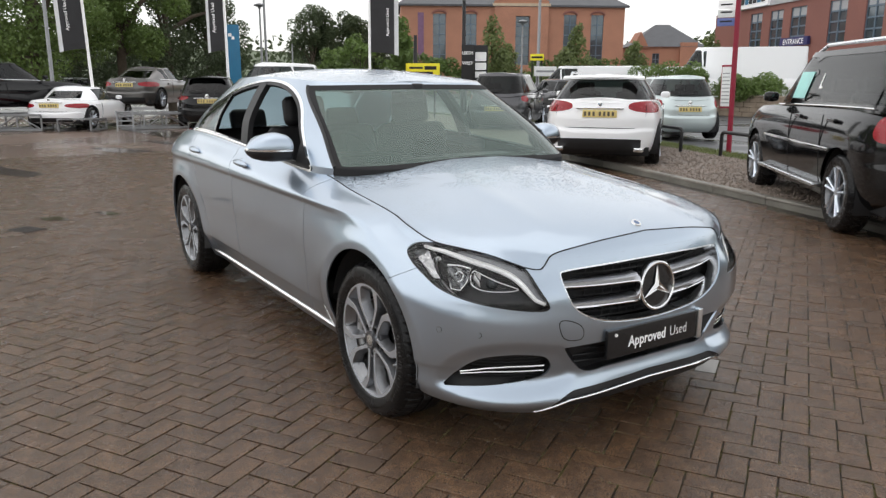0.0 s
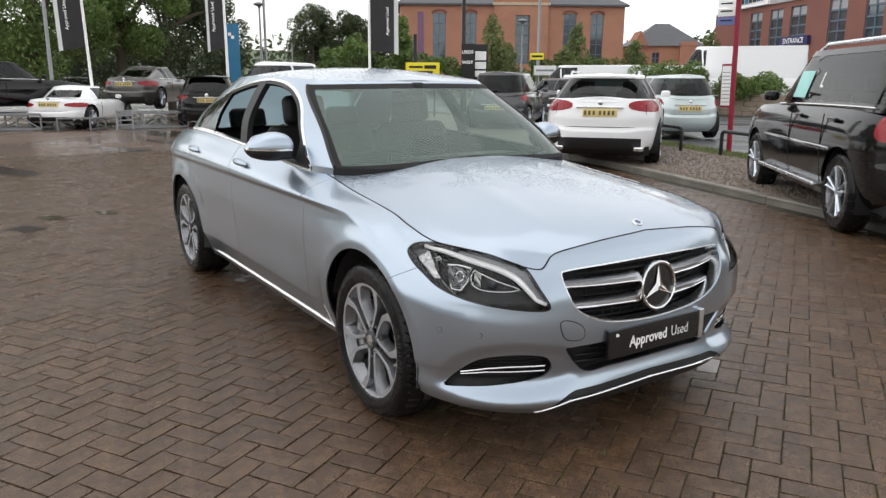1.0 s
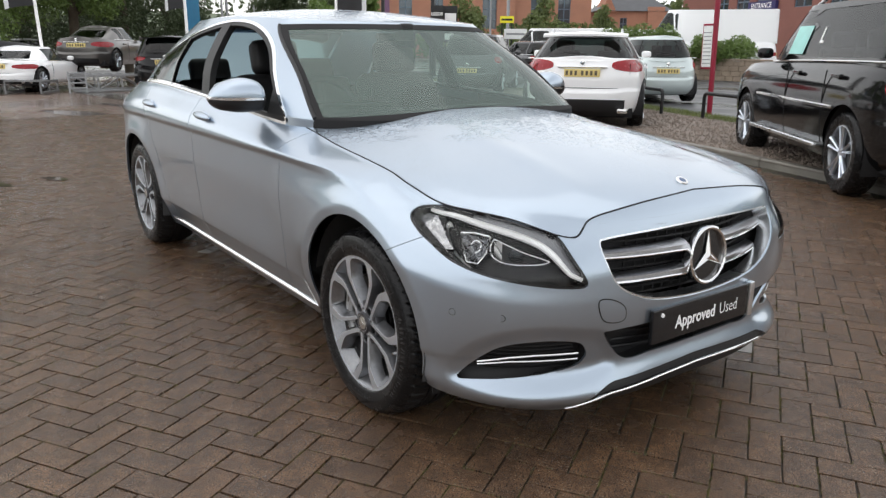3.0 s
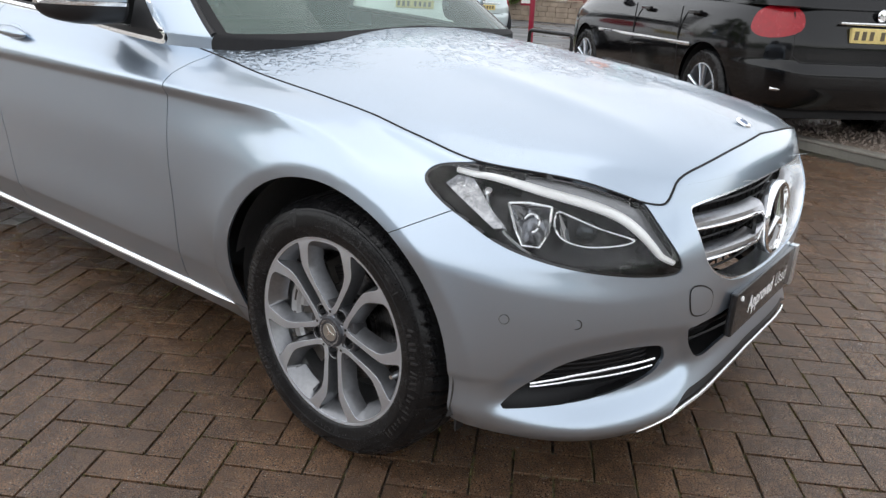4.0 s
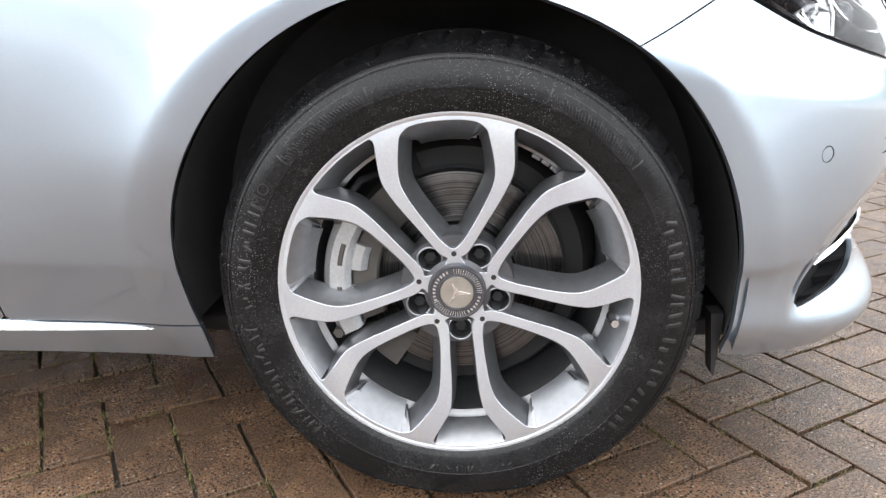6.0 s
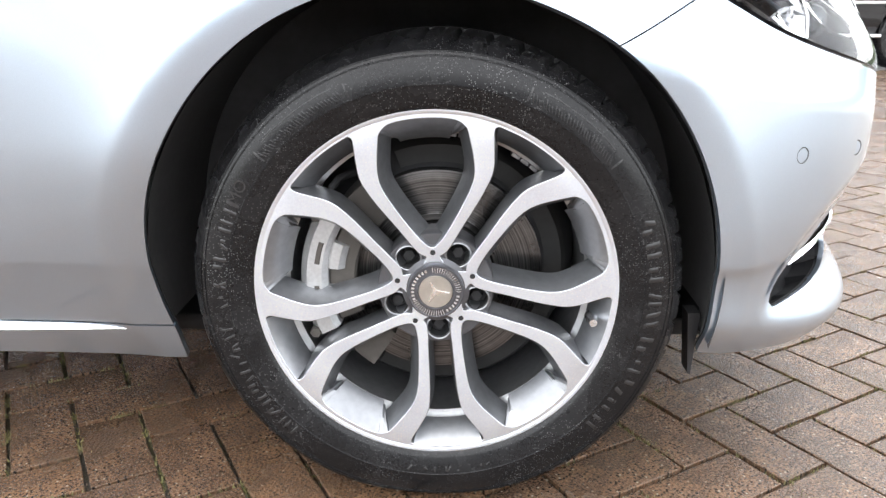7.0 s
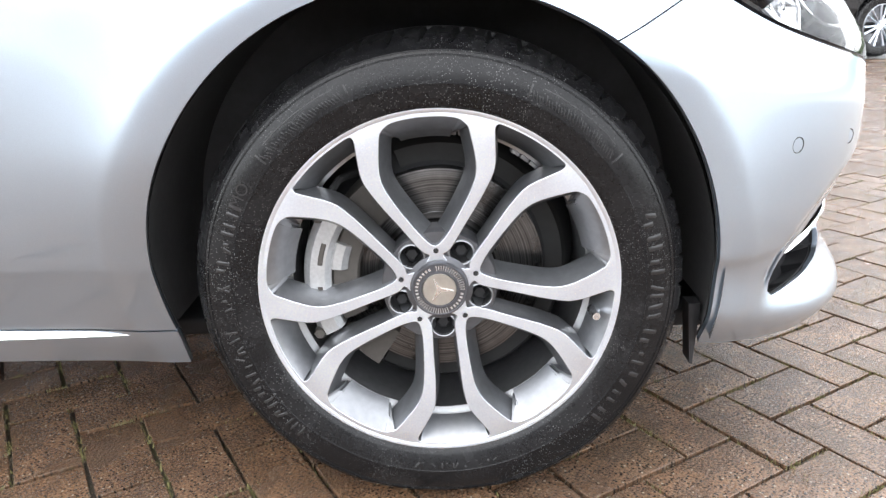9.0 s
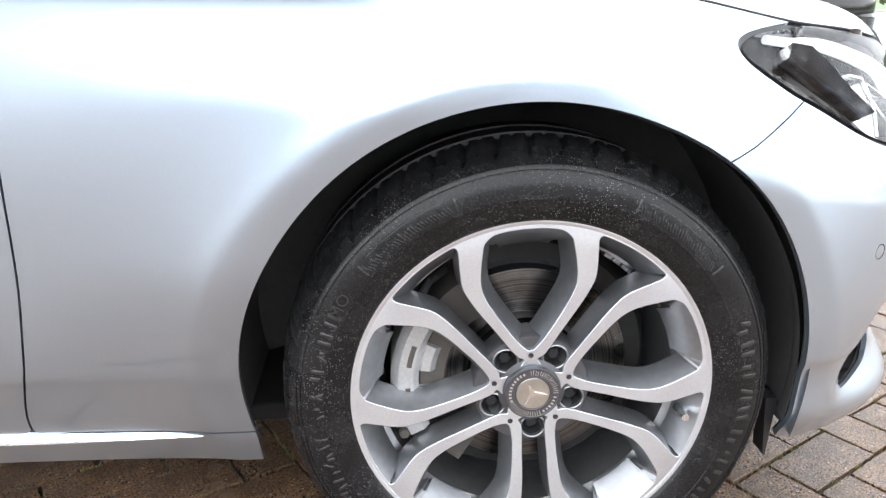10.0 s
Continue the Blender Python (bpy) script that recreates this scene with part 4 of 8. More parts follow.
chrome = cabin.cut(lambda v: np.minimum(np.minimum(0.012 - dlo(v), dlo(v)), -0.78 - v[:, 0])).moved(0.004)
mid_post = curve((0.9, -1.66), (1.4, -1.80))
rear_post = curve((0.9, -2.30), (1.4, -2.22))
post = cabin.cut(lambda v: np.minimum(-dlo(v), 0.055 - np.abs(v[:, 0] - mid_post(v[:, 2])))).moved(0.002)
quarter_bar = cabin.cut(lambda v: np.minimum(-dlo(v), 0.012 - np.abs(v[:, 0] - rear_post(v[:, 2])))).moved(0.002)
quarter_glass = cabin.cut(lambda v: np.minimum(-dlo(v), rear_post(v[:, 2]) - 0.012 - v[:, 0]))
corner = cabin.cut(lambda v: np.minimum(-dlo(v), v[:, 0] + 0.93 + 0.12 * (v[:, 2] - 1.0))).moved(0.001)
seal = cabin.cut(lambda v: np.minimum(-dlo(v), dlo(v) + 0.016))
for s in (1, -1):
    side = (lambda q: q) if s == 1 else (lambda q: q.mirrored())
    part("window_surround", side(chrome.edged(0.008)), CHROME, hero, "bright chrome window surround")
    part("centre_pillar", side(post.edged(0.03)), PLASTIC, hero, "black pillar trim")
    part("quarter_bar", side(quarter_bar.edged(0.02)), GLOSS_BLACK, hero)
    part("quarter_window", side(quarter_glass), SIDE_GLASS, hero)
    part("mirror_corner", side(corner.edged(0.02)), PLASTIC, hero)
    part("window_seal", side(seal.edged(0.02)), PLASTIC, hero)
    belt_x = np.linspace(-0.80, -2.74, 60)
    belt_y, belt_z = np.interp(-belt_x, -top_row[:, 0], top_row[:, 1]), np.interp(-belt_x, -top_row[:, 0], top_row[:, 2])
    belt_p = np.array([[(x, y + dy, z + dz) for dy, dz in ((-0.004, -0.006), (-0.0075, 0.0), (-0.007, 0.009), (-0.003, 0.014), (0.010, 0.016))] for x, y, z in zip(belt_x, belt_y, belt_z)])
    part("belt_trim", side(grid(belt_p).edged(0.004)), CHROME, hero, "bright chrome strip under the side windows")
trim_in = cabin.cut(lambda v: np.minimum(np.minimum(dlo(v) - 0.004, -windscreen(v) + 0.012), v[:, 0] + 1.45)).moved(-0.024)
part("pillar_trim", trim_in.both(), INNER, hero, "black trim inside the windscreen pillars")
edge_x = []
for z in np.linspace(0.97, 1.345, 40):
    w = float(screen_w(z))
    row = CABIN[:150, :, :].reshape(-1, 3)
    near = row[np.abs(row[:, 2] - z) < 0.012]
    q = near[np.argmin(np.abs(-near[:, 1] - w))]
    edge_x.append((float(q[0]), -w, float(z)))
edge_x = np.array(edge_x)
edge_x[:, 0] = np.polyval(np.polyfit(edge_x[:, 2], edge_x[:, 0], 4), edge_x[:, 2])
for s in (1, -1):
    part("screen_seal", tube([(x + 0.003, y * s, z) for x, y, z in edge_x], 0.009, 8), PLASTIC, hero, "black rubber seal beside the windscreen")
screen = cabin.cut(clear_screen).both()
part("windscreen", screen, GLASS, hero, "green-tinted windscreen wet with rain, its sky sheen painted pale")
frit = cabin.cut(lambda v: np.minimum(windscreen(v), 0.001 - clear_screen(v))).both()
part("windscreen_border", frit.moved(0.002), INNER, hero)
part("rear_window", cabin.cut(backlight).both(), SIDE_GLASS, hero)

# roof
rim_pts = CABIN[:, -1, :]
xs = rim_pts[0, 0] + (rim_pts[-1, 0] - rim_pts[0, 0]) * (1 - np.cos(np.linspace(0.0, math.pi, 60))) / 2
roof = []
for x in xs:
    w = float(np.interp(-x, -rim_pts[:, 0], -rim_pts[:, 1]))
    zr = float(np.interp(-x, -rim_pts[:, 0], rim_pts[:, 2]))
    crown = 0.052 * math.sin(math.pi * min(1, max(0, (-x - 1.06) / 1.6))) ** 0.7
    roof.append([(x, -w * t, zr + crown * (1 - t ** 2.4)) for t in np.linspace(0, 1, 26)])
roof_s = grid(np.array(roof))
part("roof", roof_s.both(), WET_PAINT, hero, "silver-blue roof beaded with rain")
# boot lid and rear shelf
deck = []
for x in np.linspace(-2.7, -3.78, 24):
    w = float(np.interp(-x, -top_row[:, 0], -top_row[:, 1]))
    z = float(np.interp(-x, -top_row[:, 0], top_row[:, 2]))
    deck.append([(x, -w * t, z + 0.02 * (1 - t * t)) for t in np.linspace(0, 1, 14)])
part("boot_lid", grid(np.array(deck)).both(), PAINT, hero)

# underside and wheel housings
part("underside", block(-3.5, -0.66, 0.17, 0.48, 0.66, 0.2, 0.01), INNER, hero)
for cx, cz in ARCH_C:
    for s in (1, -1):
        liner = lathe([(0.390, -0.012), (0.396, 0.03), (0.40, 0.26), (0.05, 0.28)], 72, -10, 194).plus(lathe([(0.378, -0.050), (0.382, -0.036), (0.392, -0.008)], 60, -12, 166)).plus(lathe([(0.390, -0.060), (0.398, -0.03), (0.398, 0.03)], 40, -14, 62)).placed(pose(cx, -0.80, cz))
        part("wheel_arch_liner", liner if s == 1 else liner.mirrored(), LINER, hero, "black plastic wheel arch liner")
flap = slab([(0.275, 0.349), (0.275, 0.366), (0.180, 0.361), (0.183, 0.357)], -0.815, -0.785, "y")
part("air_deflector", flap, PLASTIC, hero)
part("air_deflector", flap.mirrored(), PLASTIC, hero)


# wheels, built about the y axis with the outer face towards -y
def road_wheel():
    w = thing("front_wheel", "", "")
    rot = 94.0
    prof = [(0.2330, 0.000), (0.2375, -0.006), (0.2420, -0.0105), (0.2440, -0.0122), (0.2475, -0.0135), (0.258, -0.0172), (0.2695, -0.0196), (0.2701, -0.0206), (0.2709, -0.0206), (0.2716, -0.0197),
            (0.284, -0.0192), (0.296, -0.0166), (0.3030, -0.0138), (0.3035, -0.0148), (0.3042, -0.0146), (0.3048, -0.0128), (0.3085, -0.0108), (0.3090, -0.0117), (0.3097, -0.0114), (0.3103, -0.0097),
            (0.3165, -0.0050), (0.3222, 0.004), (0.3275, 0.016), (0.3310, 0.030), (0.3330, 0.052), (0.3335, 0.074), (0.326, 0.076), (0.326, 0.085), (0.3335, 0.087), (0.334, 0.112),
            (0.334, 0.124), (0.326, 0.126), (0.326, 0.136), (0.334, 0.138), (0.3325, 0.18), (0.322, 0.215), (0.29, 0.235), (0.24, 0.23), (0.222, 0.21)]
    pr = np.array(prof)
    count = 600
    ts = np.radians(np.arange(count) * 0.6)
    pts = []
    for i, t in enumerate(ts):
        r, a = pr[:, 0].copy(), pr[:, 1].copy()
        for j, cutback in ((20, 0.0010), (21, 0.0042), (22, 0.0062), (23, 0.0065), (24, 0.0065), (25, 0.0065)):
            lean = (i + (j - 20)) % 12
            if lean < 2:
                r[j] -= cutback
            elif lean == 7 and j > 21:
                r[j] -= 0.5 * cutback
        pts.append(np.stack([r * math.cos(t), a, r * math.sin(t)], -1))
    tyre = grid(np.array(pts), True)
    tuck = np.clip((-tyre.v[:, 2] - 0.285) / 0.04, 0, 1) ** 2 * (tyre.v[:, 1] < 0.03)
    tyre.v[:, 1] += 0.010 * tuck
    tyre.v[:, 2] = np.maximum(tyre.v[:, 2], -HUB_Z + 0.001)
    k = len(pr)
    wall_f, tread_f = [p for p in tyre.f if min(i % k for i in p) < 22], [p for p in tyre.f if min(i % k for i in p) >= 22]
    rubber = part("tyre", Sheet(tyre.v, wall_f).flipped(), RUBBER, w, "wet black tyre")
    part("tread", Sheet(tyre.v, tread_f).flipped(), TREAD, rubber, "black tread blocks")
    # raised marks on the sidewall, as plain bars of uneven width that lean a little
    RAISED = surface("raised_rubber", (0.012, 0.012, 0.0125), 0.30, vary=0.4, scale=60, spec=0.6)
    wall_y = lambda r: float(np.interp(r, pr[5:20, 0], pr[5:20, 1]))

    def bar(a0, a1, r0, r1, lift=0.0008, lean=0.0):
        q = []
        for i, u in enumerate(np.linspace(0, 1, 5)):
            line = []
            for j, r in enumerate(np.linspace(r0, r1, 6)):
                a = radians(a0 + (a1 - a0) * u + lean * j / 5)
                line.append((r * math.cos(a), wall_y(r) - (lift if 0 < i < 4 and 0 < j < 5 else -0.0004), r * math.sin(a)))
            q.append(line)
        return grid(np.array(q))

    rng = random.Random(9)
    for start, stop, r0, r1, pitch in ((-42, 22, 0.274, 0.296, 6.6), (154, 170, 0.273, 0.293, 5.2), (176, 184, 0.273, 0.293, 4.6), (190, 226, 0.273, 0.293, 4.4), (262, 286, 0.258, 0.267, 3.6)):
        a = start
        while a < stop:
            wide = pitch * rng.uniform(0.16, 0.26)
            for k in range(2):
                part("sidewall_mark", bar(a + k * pitch * 0.42, a + k * pitch * 0.42 + wide, r0 + rng.choice((0, 0, 0.006)), r1 - rng.choice((0, 0, 0.007)), 0.0007, rng.choice((0.0, 0.0, 1.2, -1.2))), RAISED, w)
            a += pitch
    for a0, a1 in ((38, 66), (112, 140)):
        part("sidewall_panel", bar(a0, a1, 0.2735, 0.2935, -0.0002).plus(bar(a0, a1, 0.2925, 0.2942, 0.0008)).plus(bar(a0 - 0.3, a0 + 0.3, 0.2735, 0.294, 0.0008)).plus(bar(a1 - 0.3, a1 + 0.3, 0.2735, 0.294, 0.0008)), RAISED, w)
    fine = None
    for a in np.concatenate([np.arange(39, 65, 0.9), np.arange(113, 139, 0.9)]):
        b = bar(a, a + 0.4, 0.275, 0.284 + 0.006 * rng.random(), 0.0006, 1.0)
        fine = b if fine is None else fine.plus(b)
    tagged(part("sidewall_ribs", fine, RAISED, w), kind="stuff")
    turn_a = radians(151)
    on_wall = Matrix.Translation((0.283 * math.cos(turn_a), -0.0203, 0.283 * math.sin(turn_a))) @ pose(0, 0, 0, 90, 0, 0) @ pose(0, 0, 0, 0, 0, 151 - 90)
    part("lettering", text_sheet("MO", 0.022).placed(on_wall), RAISED, w, smooth=False)
    # spoke face: a disc with five V-shaped pairs of arms, a window in each V and one between neighbours
    half_v = [(0.0, 0.0585), (0.0115, 0.0665), (0.0265, 0.0865), (0.0490, 0.1235), (0.0588, 0.1445), (0.0618, 0.160), (0.0612, 0.178), (0.0568, 0.208), (0.0530, 0.2165), (0.0440, 0.2240), (0.030, 0.2277), (0.015, 0.2293), (0.0, 0.2298)]
    in_v = np.array(half_v + [(-x, y) for x, y in half_v[-2:0:-1]])
    edge_b = [(0.0085, 0.0455), (0.0195, 0.0545), (0.0430, 0.0890), (0.0665, 0.1235), (0.0795, 0.1460), (0.0842, 0.158), (0.0862, 0.172), (0.0870, 0.193), (0.0878, 0.2065), (0.0905, 0.2115), (0.0945, 0.2125)]
    c36, s36 = math.cos(radians(36)), math.sin(radians(36))
    half_g = [(x * c36 - y * s36, x * s36 + y * c36) for x, y in edge_b]
    arc_g = [(0.2325 * math.sin(radians(t)), 0.2325 * math.cos(radians(t))) for t in (-9.5, -5, 0, 5, 9.5)]
    between = np.array([(0.0, 0.0365)] + [(-x, y) for x, y in half_g][0:0] + [(x, y) for x, y in half_g] + arc_g + [(-x, y) for x, y in half_g[::-1]])
    in_v, between = rounded([tuple(q) for q in in_v], 4), rounded([tuple(q) for q in between], 4)
    depth = curve((0.03, 0.005), (0.075, 0.003), (0.12, 0.0), (0.18, -0.004), (0.226, -0.0065), (0.24, -0.0065))
    rs, th = np.linspace(0.036, 0.2345, 96), np.radians(np.arange(0, 360, 0.6))
    face = grid(np.array([[(r * math.cos(t), float(depth(r)), r * math.sin(t)) for r in rs] for t in th]), True)

    def fold(v, centre):
        r, t = np.hypot(v[:, 0], v[:, 2]), np.degrees(np.arctan2(v[:, 2], v[:, 0])) - centre
        t = np.radians((t + 36) % 72 - 36)
        return np.stack([r * np.sin(t), r * np.cos(t)], -1)

    def windows(v):
        return np.minimum(outside(fold(v, rot), in_v), outside(fold(v, rot + 36), between))

    spokes = face.cut(windows)
    part("rim", spokes.flipped(), ALLOY, w, "machined silver alloy spokes")
    lip = lathe([(0.2345, -0.0065), (0.2395, -0.0085), (0.2415, -0.0080), (0.2422, -0.0055), (0.2405, 0.002), (0.235, 0.008)], 180)
    part("rim_lip", lip.flipped(), ALLOY, w)
    # window walls, drawn inward and slanting
    seen = {}
    for p in spokes.f:
        for a, b in zip(p, p[1:] + p[:1]):
            key = (min(a, b), max(a, b))
            seen[key] = None if key in seen else (a, b)
    rad = np.hypot(spokes.v[:, 0], spokes.v[:, 2])
    rims = [e for e in seen.values() if e and min(rad[list(e)]) > 0.037 and max(rad[list(e)]) < 0.2344]
    ids = sorted({i for e in rims for i in e})
    at = {i: 4 * k for k, i in enumerate(ids)}
    q, eps = spokes.v[ids], 0.0006
    g = np.stack([windows(q + (eps, 0, 0)) - windows(q - (eps, 0, 0)), np.zeros(len(q)), windows(q + (0, 0, eps)) - windows(q - (0, 0, eps))], -1)
    g /= np.maximum(np.linalg.norm(g, axis=1), 1e-9)[:, None]
    radial = np.stack([q[:, 0], 0 * q[:, 0], q[:, 2]], -1) / rad[ids][:, None]
    to_rim = (g * radial).sum(1)
    side_of = np.abs(fold(q, rot)[:, 0])
    a_side = outside(fold(q, rot), in_v) < 0.004
    go = np.where(a_side, 0.013, 0.005) + 0.017 * step(0.6, 0.98, to_rim)
    go = np.where(a_side & (to_rim < 0.6), np.where(side_of > 0.004, np.minimum(go, 0.003 + side_of * 0.62), 0.012), go)[:, None]
    v = np.stack([q, q + g * -0.0007 + (0, 0.0006, 0), q - g * (0.0010 + go * 0.55) + (0, 0.017, 0), q - g * (0.0010 + go) + (0, 0.040, 0)], 1).reshape(-1, 3)
    f = []
    for e in rims:
        a, b = at[e[0]], at[e[1]]
        f += [[b + k, a + k, a + k + 1, b + k + 1] for k in range(3)]
    # a greyer, rougher copy of the alloy, which dulls the bevel's gleam
    part("spoke_edges", Sheet(v, [q for i, q in enumerate(f) if i % 3 == 0]), surface("dull_spoke_edge", (0.40, 0.42, 0.45), 0.5, 1.0, vary=0.3, scale=25), w)
    part("spoke_sides", Sheet(v, [q for i, q in enumerate(f) if i % 3]), ALLOY_GREY, w, "grey painted sides of the spokes")
    barrel = lathe([(0.234, 0.006), (0.233, 0.03), (0.214, 0.043), (0.204, 0.046), (0.203, 0.10), (0.206, 0.2)], 120)
    part("rim_barrel", barrel, BARREL, w)
    plate = grid(np.array([[(r * math.cos(t), y, r * math.sin(t)) for r, y in [(q, 0.0085 + 0.001 * (q - 0.03) / 0.046) for q in np.linspace(0.03, 0.0755, 24)] + [(0.0765, 0.0095), (0.078, 0.012), (0.079, 0.026), (0.079, 0.05)]] for t in np.radians(np.arange(0, 360, 1.5))]), True)
    plate = plate.cut(lambda v: np.hypot(fold(v, rot + 36)[:, 0], fold(v, rot + 36)[:, 1] - 0.056) - 0.0172)
    part("hub_plate", plate, HUB_GREY, w, "dark grey hub of the wheel")
    hub = lathe([(0.010, -0.003), (0.0355, -0.002), (0.037, 0.0), (0.0375, 0.004), (0.045, 0.0065)], 64)
    part("hub_ring", hub.flipped(), HUB_GREY, w)
    part("centre_cap", lathe([(0.0, -0.0042), (0.022, -0.0042), (0.0228, -0.003)], 48).flipped(), surface("cap_silver", (0.43, 0.42, 0.39), 0.35, 1.0), w, "round satin silver centre cap")
    part("cap_ring", lathe([(0.0232, -0.0030), (0.0242, -0.0040), (0.0262, -0.0036), (0.0345, -0.0036), (0.0352, -0.0042), (0.0368, -0.0040), (0.0378, -0.0024)], 64).flipped(), surface("cap_dark", (0.05, 0.05, 0.055), 0.35, 0.4), w)
    tri = None
    for k in range(3):
        a = radians(rot + 22 + 120 * k)
        q = np.array([(0.019 * math.sin(a), 0.019 * math.cos(a)), (0.0034 * math.sin(a + 1.05), 0.0034 * math.cos(a + 1.05)), (0, 0), (0.0034 * math.sin(a - 1.05), 0.0034 * math.cos(a - 1.05))])
        b = slab(q, -0.0052, -0.0040, "y")
        tri = b if tri is None else tri.plus(b)
    part("cap_emblem", tri, CHROME, w)
    cap_bars = None
    for r0, r1, wide, angles in ((0.0285, 0.0325, 5.0, list(np.arange(112, 200, 9.5)) + list(np.arange(-62, -14, 9.5))), (0.0268, 0.0340, 1.6, list(np.arange(0, 100, 6.0)) + list(np.arange(205, 292, 6.0)))):
        for a in angles:
            b = grid(np.array([[(r * math.cos(radians(t)), -0.0040, r * math.sin(radians(t))) for r in (r0, r1)] for t in (a, a + wide)]))
            cap_bars = b if cap_bars is None else cap_bars.plus(b)
    tagged(part("cap_script", cap_bars, SATIN, w), kind="stuff")
    for k in range(5):
        a = radians(rot + 36 + 72 * k)
        c = Matrix.Translation((0.056 * math.cos(a), 0.0, 0.056 * math.sin(a)))
        part("bolt_well", lathe([(0.0185, 0.010), (0.0176, 0.0068), (0.0164, 0.0062), (0.0154, 0.0070), (0.0150, 0.012)], 32).placed(c), ALLOY_GREY, w)
        # recess, bolt and spoke hole are black in place of their deep shade
        part("bolt_recess", lathe([(0.0152, 0.0085), (0.0146, 0.030), (0.0, 0.0305)], 24).placed(c), INNER, w)
        part("wheel_bolt", lathe([(0.0, 0.019), (0.0075, 0.019), (0.0088, 0.021), (0.0095, 0.0295)], 6).placed(c), INNER, w)
        b = radians(rot + 72 * k)
        part("spoke_hole", lathe([(0.0036, 0.002), (0.0, 0.0025)], 14).placed(Matrix.Translation((0.0525 * math.cos(b), 0.0008, 0.0525 * math.sin(b)))), INNER, w)
    a = radians(-11)
    part("tyre_valve", lathe([(0.0, -0.013), (0.0052, -0.013), (0.0058, -0.003), (0.0078, 0.0), (0.008, 0.014)], 16).placed(Matrix.Translation((0.213 * math.cos(a), 0.004, 0.213 * math.sin(a)))), SATIN, w)
    # brake
    disc_p = lathe([(0.05, 0.062), (0.082, 0.060), (0.086, 0.075), (0.090, 0.0755), (0.098, 0.0745), (0.104, 0.0757), (0.112, 0.0748), (0.12, 0.0757), (0.13, 0.0749), (0.144, 0.0757), (0.1475, 0.076), (0.1475, 0.1)], 96)
    part("brake_disc", disc_p, DISC, w, "worn steel brake disc")
    part("hub_carrier", lathe([(0.0, 0.05), (0.05, 0.05), (0.055, 0.07), (0.17, 0.11), (0.19, 0.13), (0.21, 0.19)], 40), INNER, w)
    cal = None
    for r0, r1, y0, y1, a0, a1 in ((0.150, 0.188, 0.030, 0.12, 148, 206), (0.128, 0.158, 0.034, 0.12, 158, 173), (0.128, 0.158, 0.034, 0.12, 183, 198)):
        arc = [(r0, y1), (r0, y0 + 0.008), (r0 + 0.008, y0), (r1 - 0.01, y0), (r1, y0 + 0.012), (r1, y1)]
        q = lathe(arc, 24, a0, a1)
        k = len(arc)
        q.f += [list(range(k)), [len(q.v) - k + i for i in range(k)][::-1]]
        cal = q if cal is None else cal.plus(q)
    part("brake_caliper", cal, CALIPER, w, "grey cast brake caliper")
    CAST = surface("dark_cast_iron", (0.06, 0.055, 0.05), 0.6, 0.4)
    # slot arcs lie on the caliper face; their dark colour paints the cutouts' shade
    for r0, r1, y0, a0, a1 in ((0.112, 0.150, 0.044, 150, 204), (0.160, 0.170, 0.0285, 160, 171), (0.160, 0.170, 0.0285, 182, 193)):
        arc = [(r0, y0 + 0.03), (r0, y0 + 0.003), (r0 + 0.003, y0), (r1 - 0.003, y0), (r1, y0 + 0.003), (r1, y0 + 0.03)]
        q = lathe(arc, 14, a0, a1)
        q.f += [list(range(6)), [len(q.v) - 6 + i for i in range(6)][::-1]]
        part("brake_pad" if r0 < 0.12 else "caliper_slot", q, CAST, w)
    for a0, a1 in ((116, 142), (214, 236)):
        arc = [(0.10, 0.11), (0.108, 0.06), (0.165, 0.055), (0.17, 0.11)]
        q = lathe(arc, 12, a0, a1)
        q.f += [[0, 1, 2, 3], [len(q.v) - 1, len(q.v) - 2, len(q.v) - 3, len(q.v) - 4]]
        part("caliper_bracket", q, CAST, w)
    for a, r in ((143, 0.150), (211, 0.150), (150, 0.186), (204, 0.186)):
        part("caliper_bolt", lathe([(0.0, -0.008), (0.007, -0.008), (0.0085, -0.006), (0.0085, 0.02)], 6).placed(Matrix.Translation((r * math.cos(radians(a)), 0.036, r * math.sin(radians(a))))), CAST, w)
    hose = [(r * math.cos(radians(a)), y, r * math.sin(radians(a))) for r, y, a in ((0.176, 0.05, 150), (0.190, 0.045, 142), (0.192, 0.06, 134), (0.180, 0.09, 128))]
    part("brake_hose", tube(hose, 0.0055, 8), INNER, w)
    WEIGHT = surface("balance_weight", (0.20, 0.20, 0.205), 0.5, 0.7, vary=0.4, scale=80, bump=0.001, bscale=200)
    for a in list(np.arange(80, 96, 4.2)) + list(np.arange(46, 62, 4.2)):
        part("balance_weight", block(-0.0062, 0.052, -0.0028, 0.0062, 0.072, 0.0028, 0.0012).placed(Matrix.Translation((0.2005 * math.cos(radians(a)), 0, 0.2005 * math.sin(radians(a)))) @ pose(0, 0, 0, 0, 90 - a, 0)), WEIGHT, w)
    part("dust_shield", lathe([(0.10, 0.105), (0.178, 0.104), (0.185, 0.112)], 60, -120, 110), surface("shield_steel", (0.022, 0.022, 0.022), 0.6, 0.5, vary=0.3, scale=25), w)
    return w


wheel = road_wheel()
wheel.parent = hero
wheel.matrix_basis = pose(0, -AXLE, HUB_Z)
for px, py, turn, nm in ((0, AXLE, 180, "front_wheel"), (-BASE, -AXLE + 0.006, 0, "rear_wheel"), (-BASE, AXLE - 0.006, 180, "rear_wheel")):
    c = copy_thing(wheel, pose(px, py, HUB_Z, 0, 37 if nm == "rear_wheel" else 0, turn))
    c.name = nm


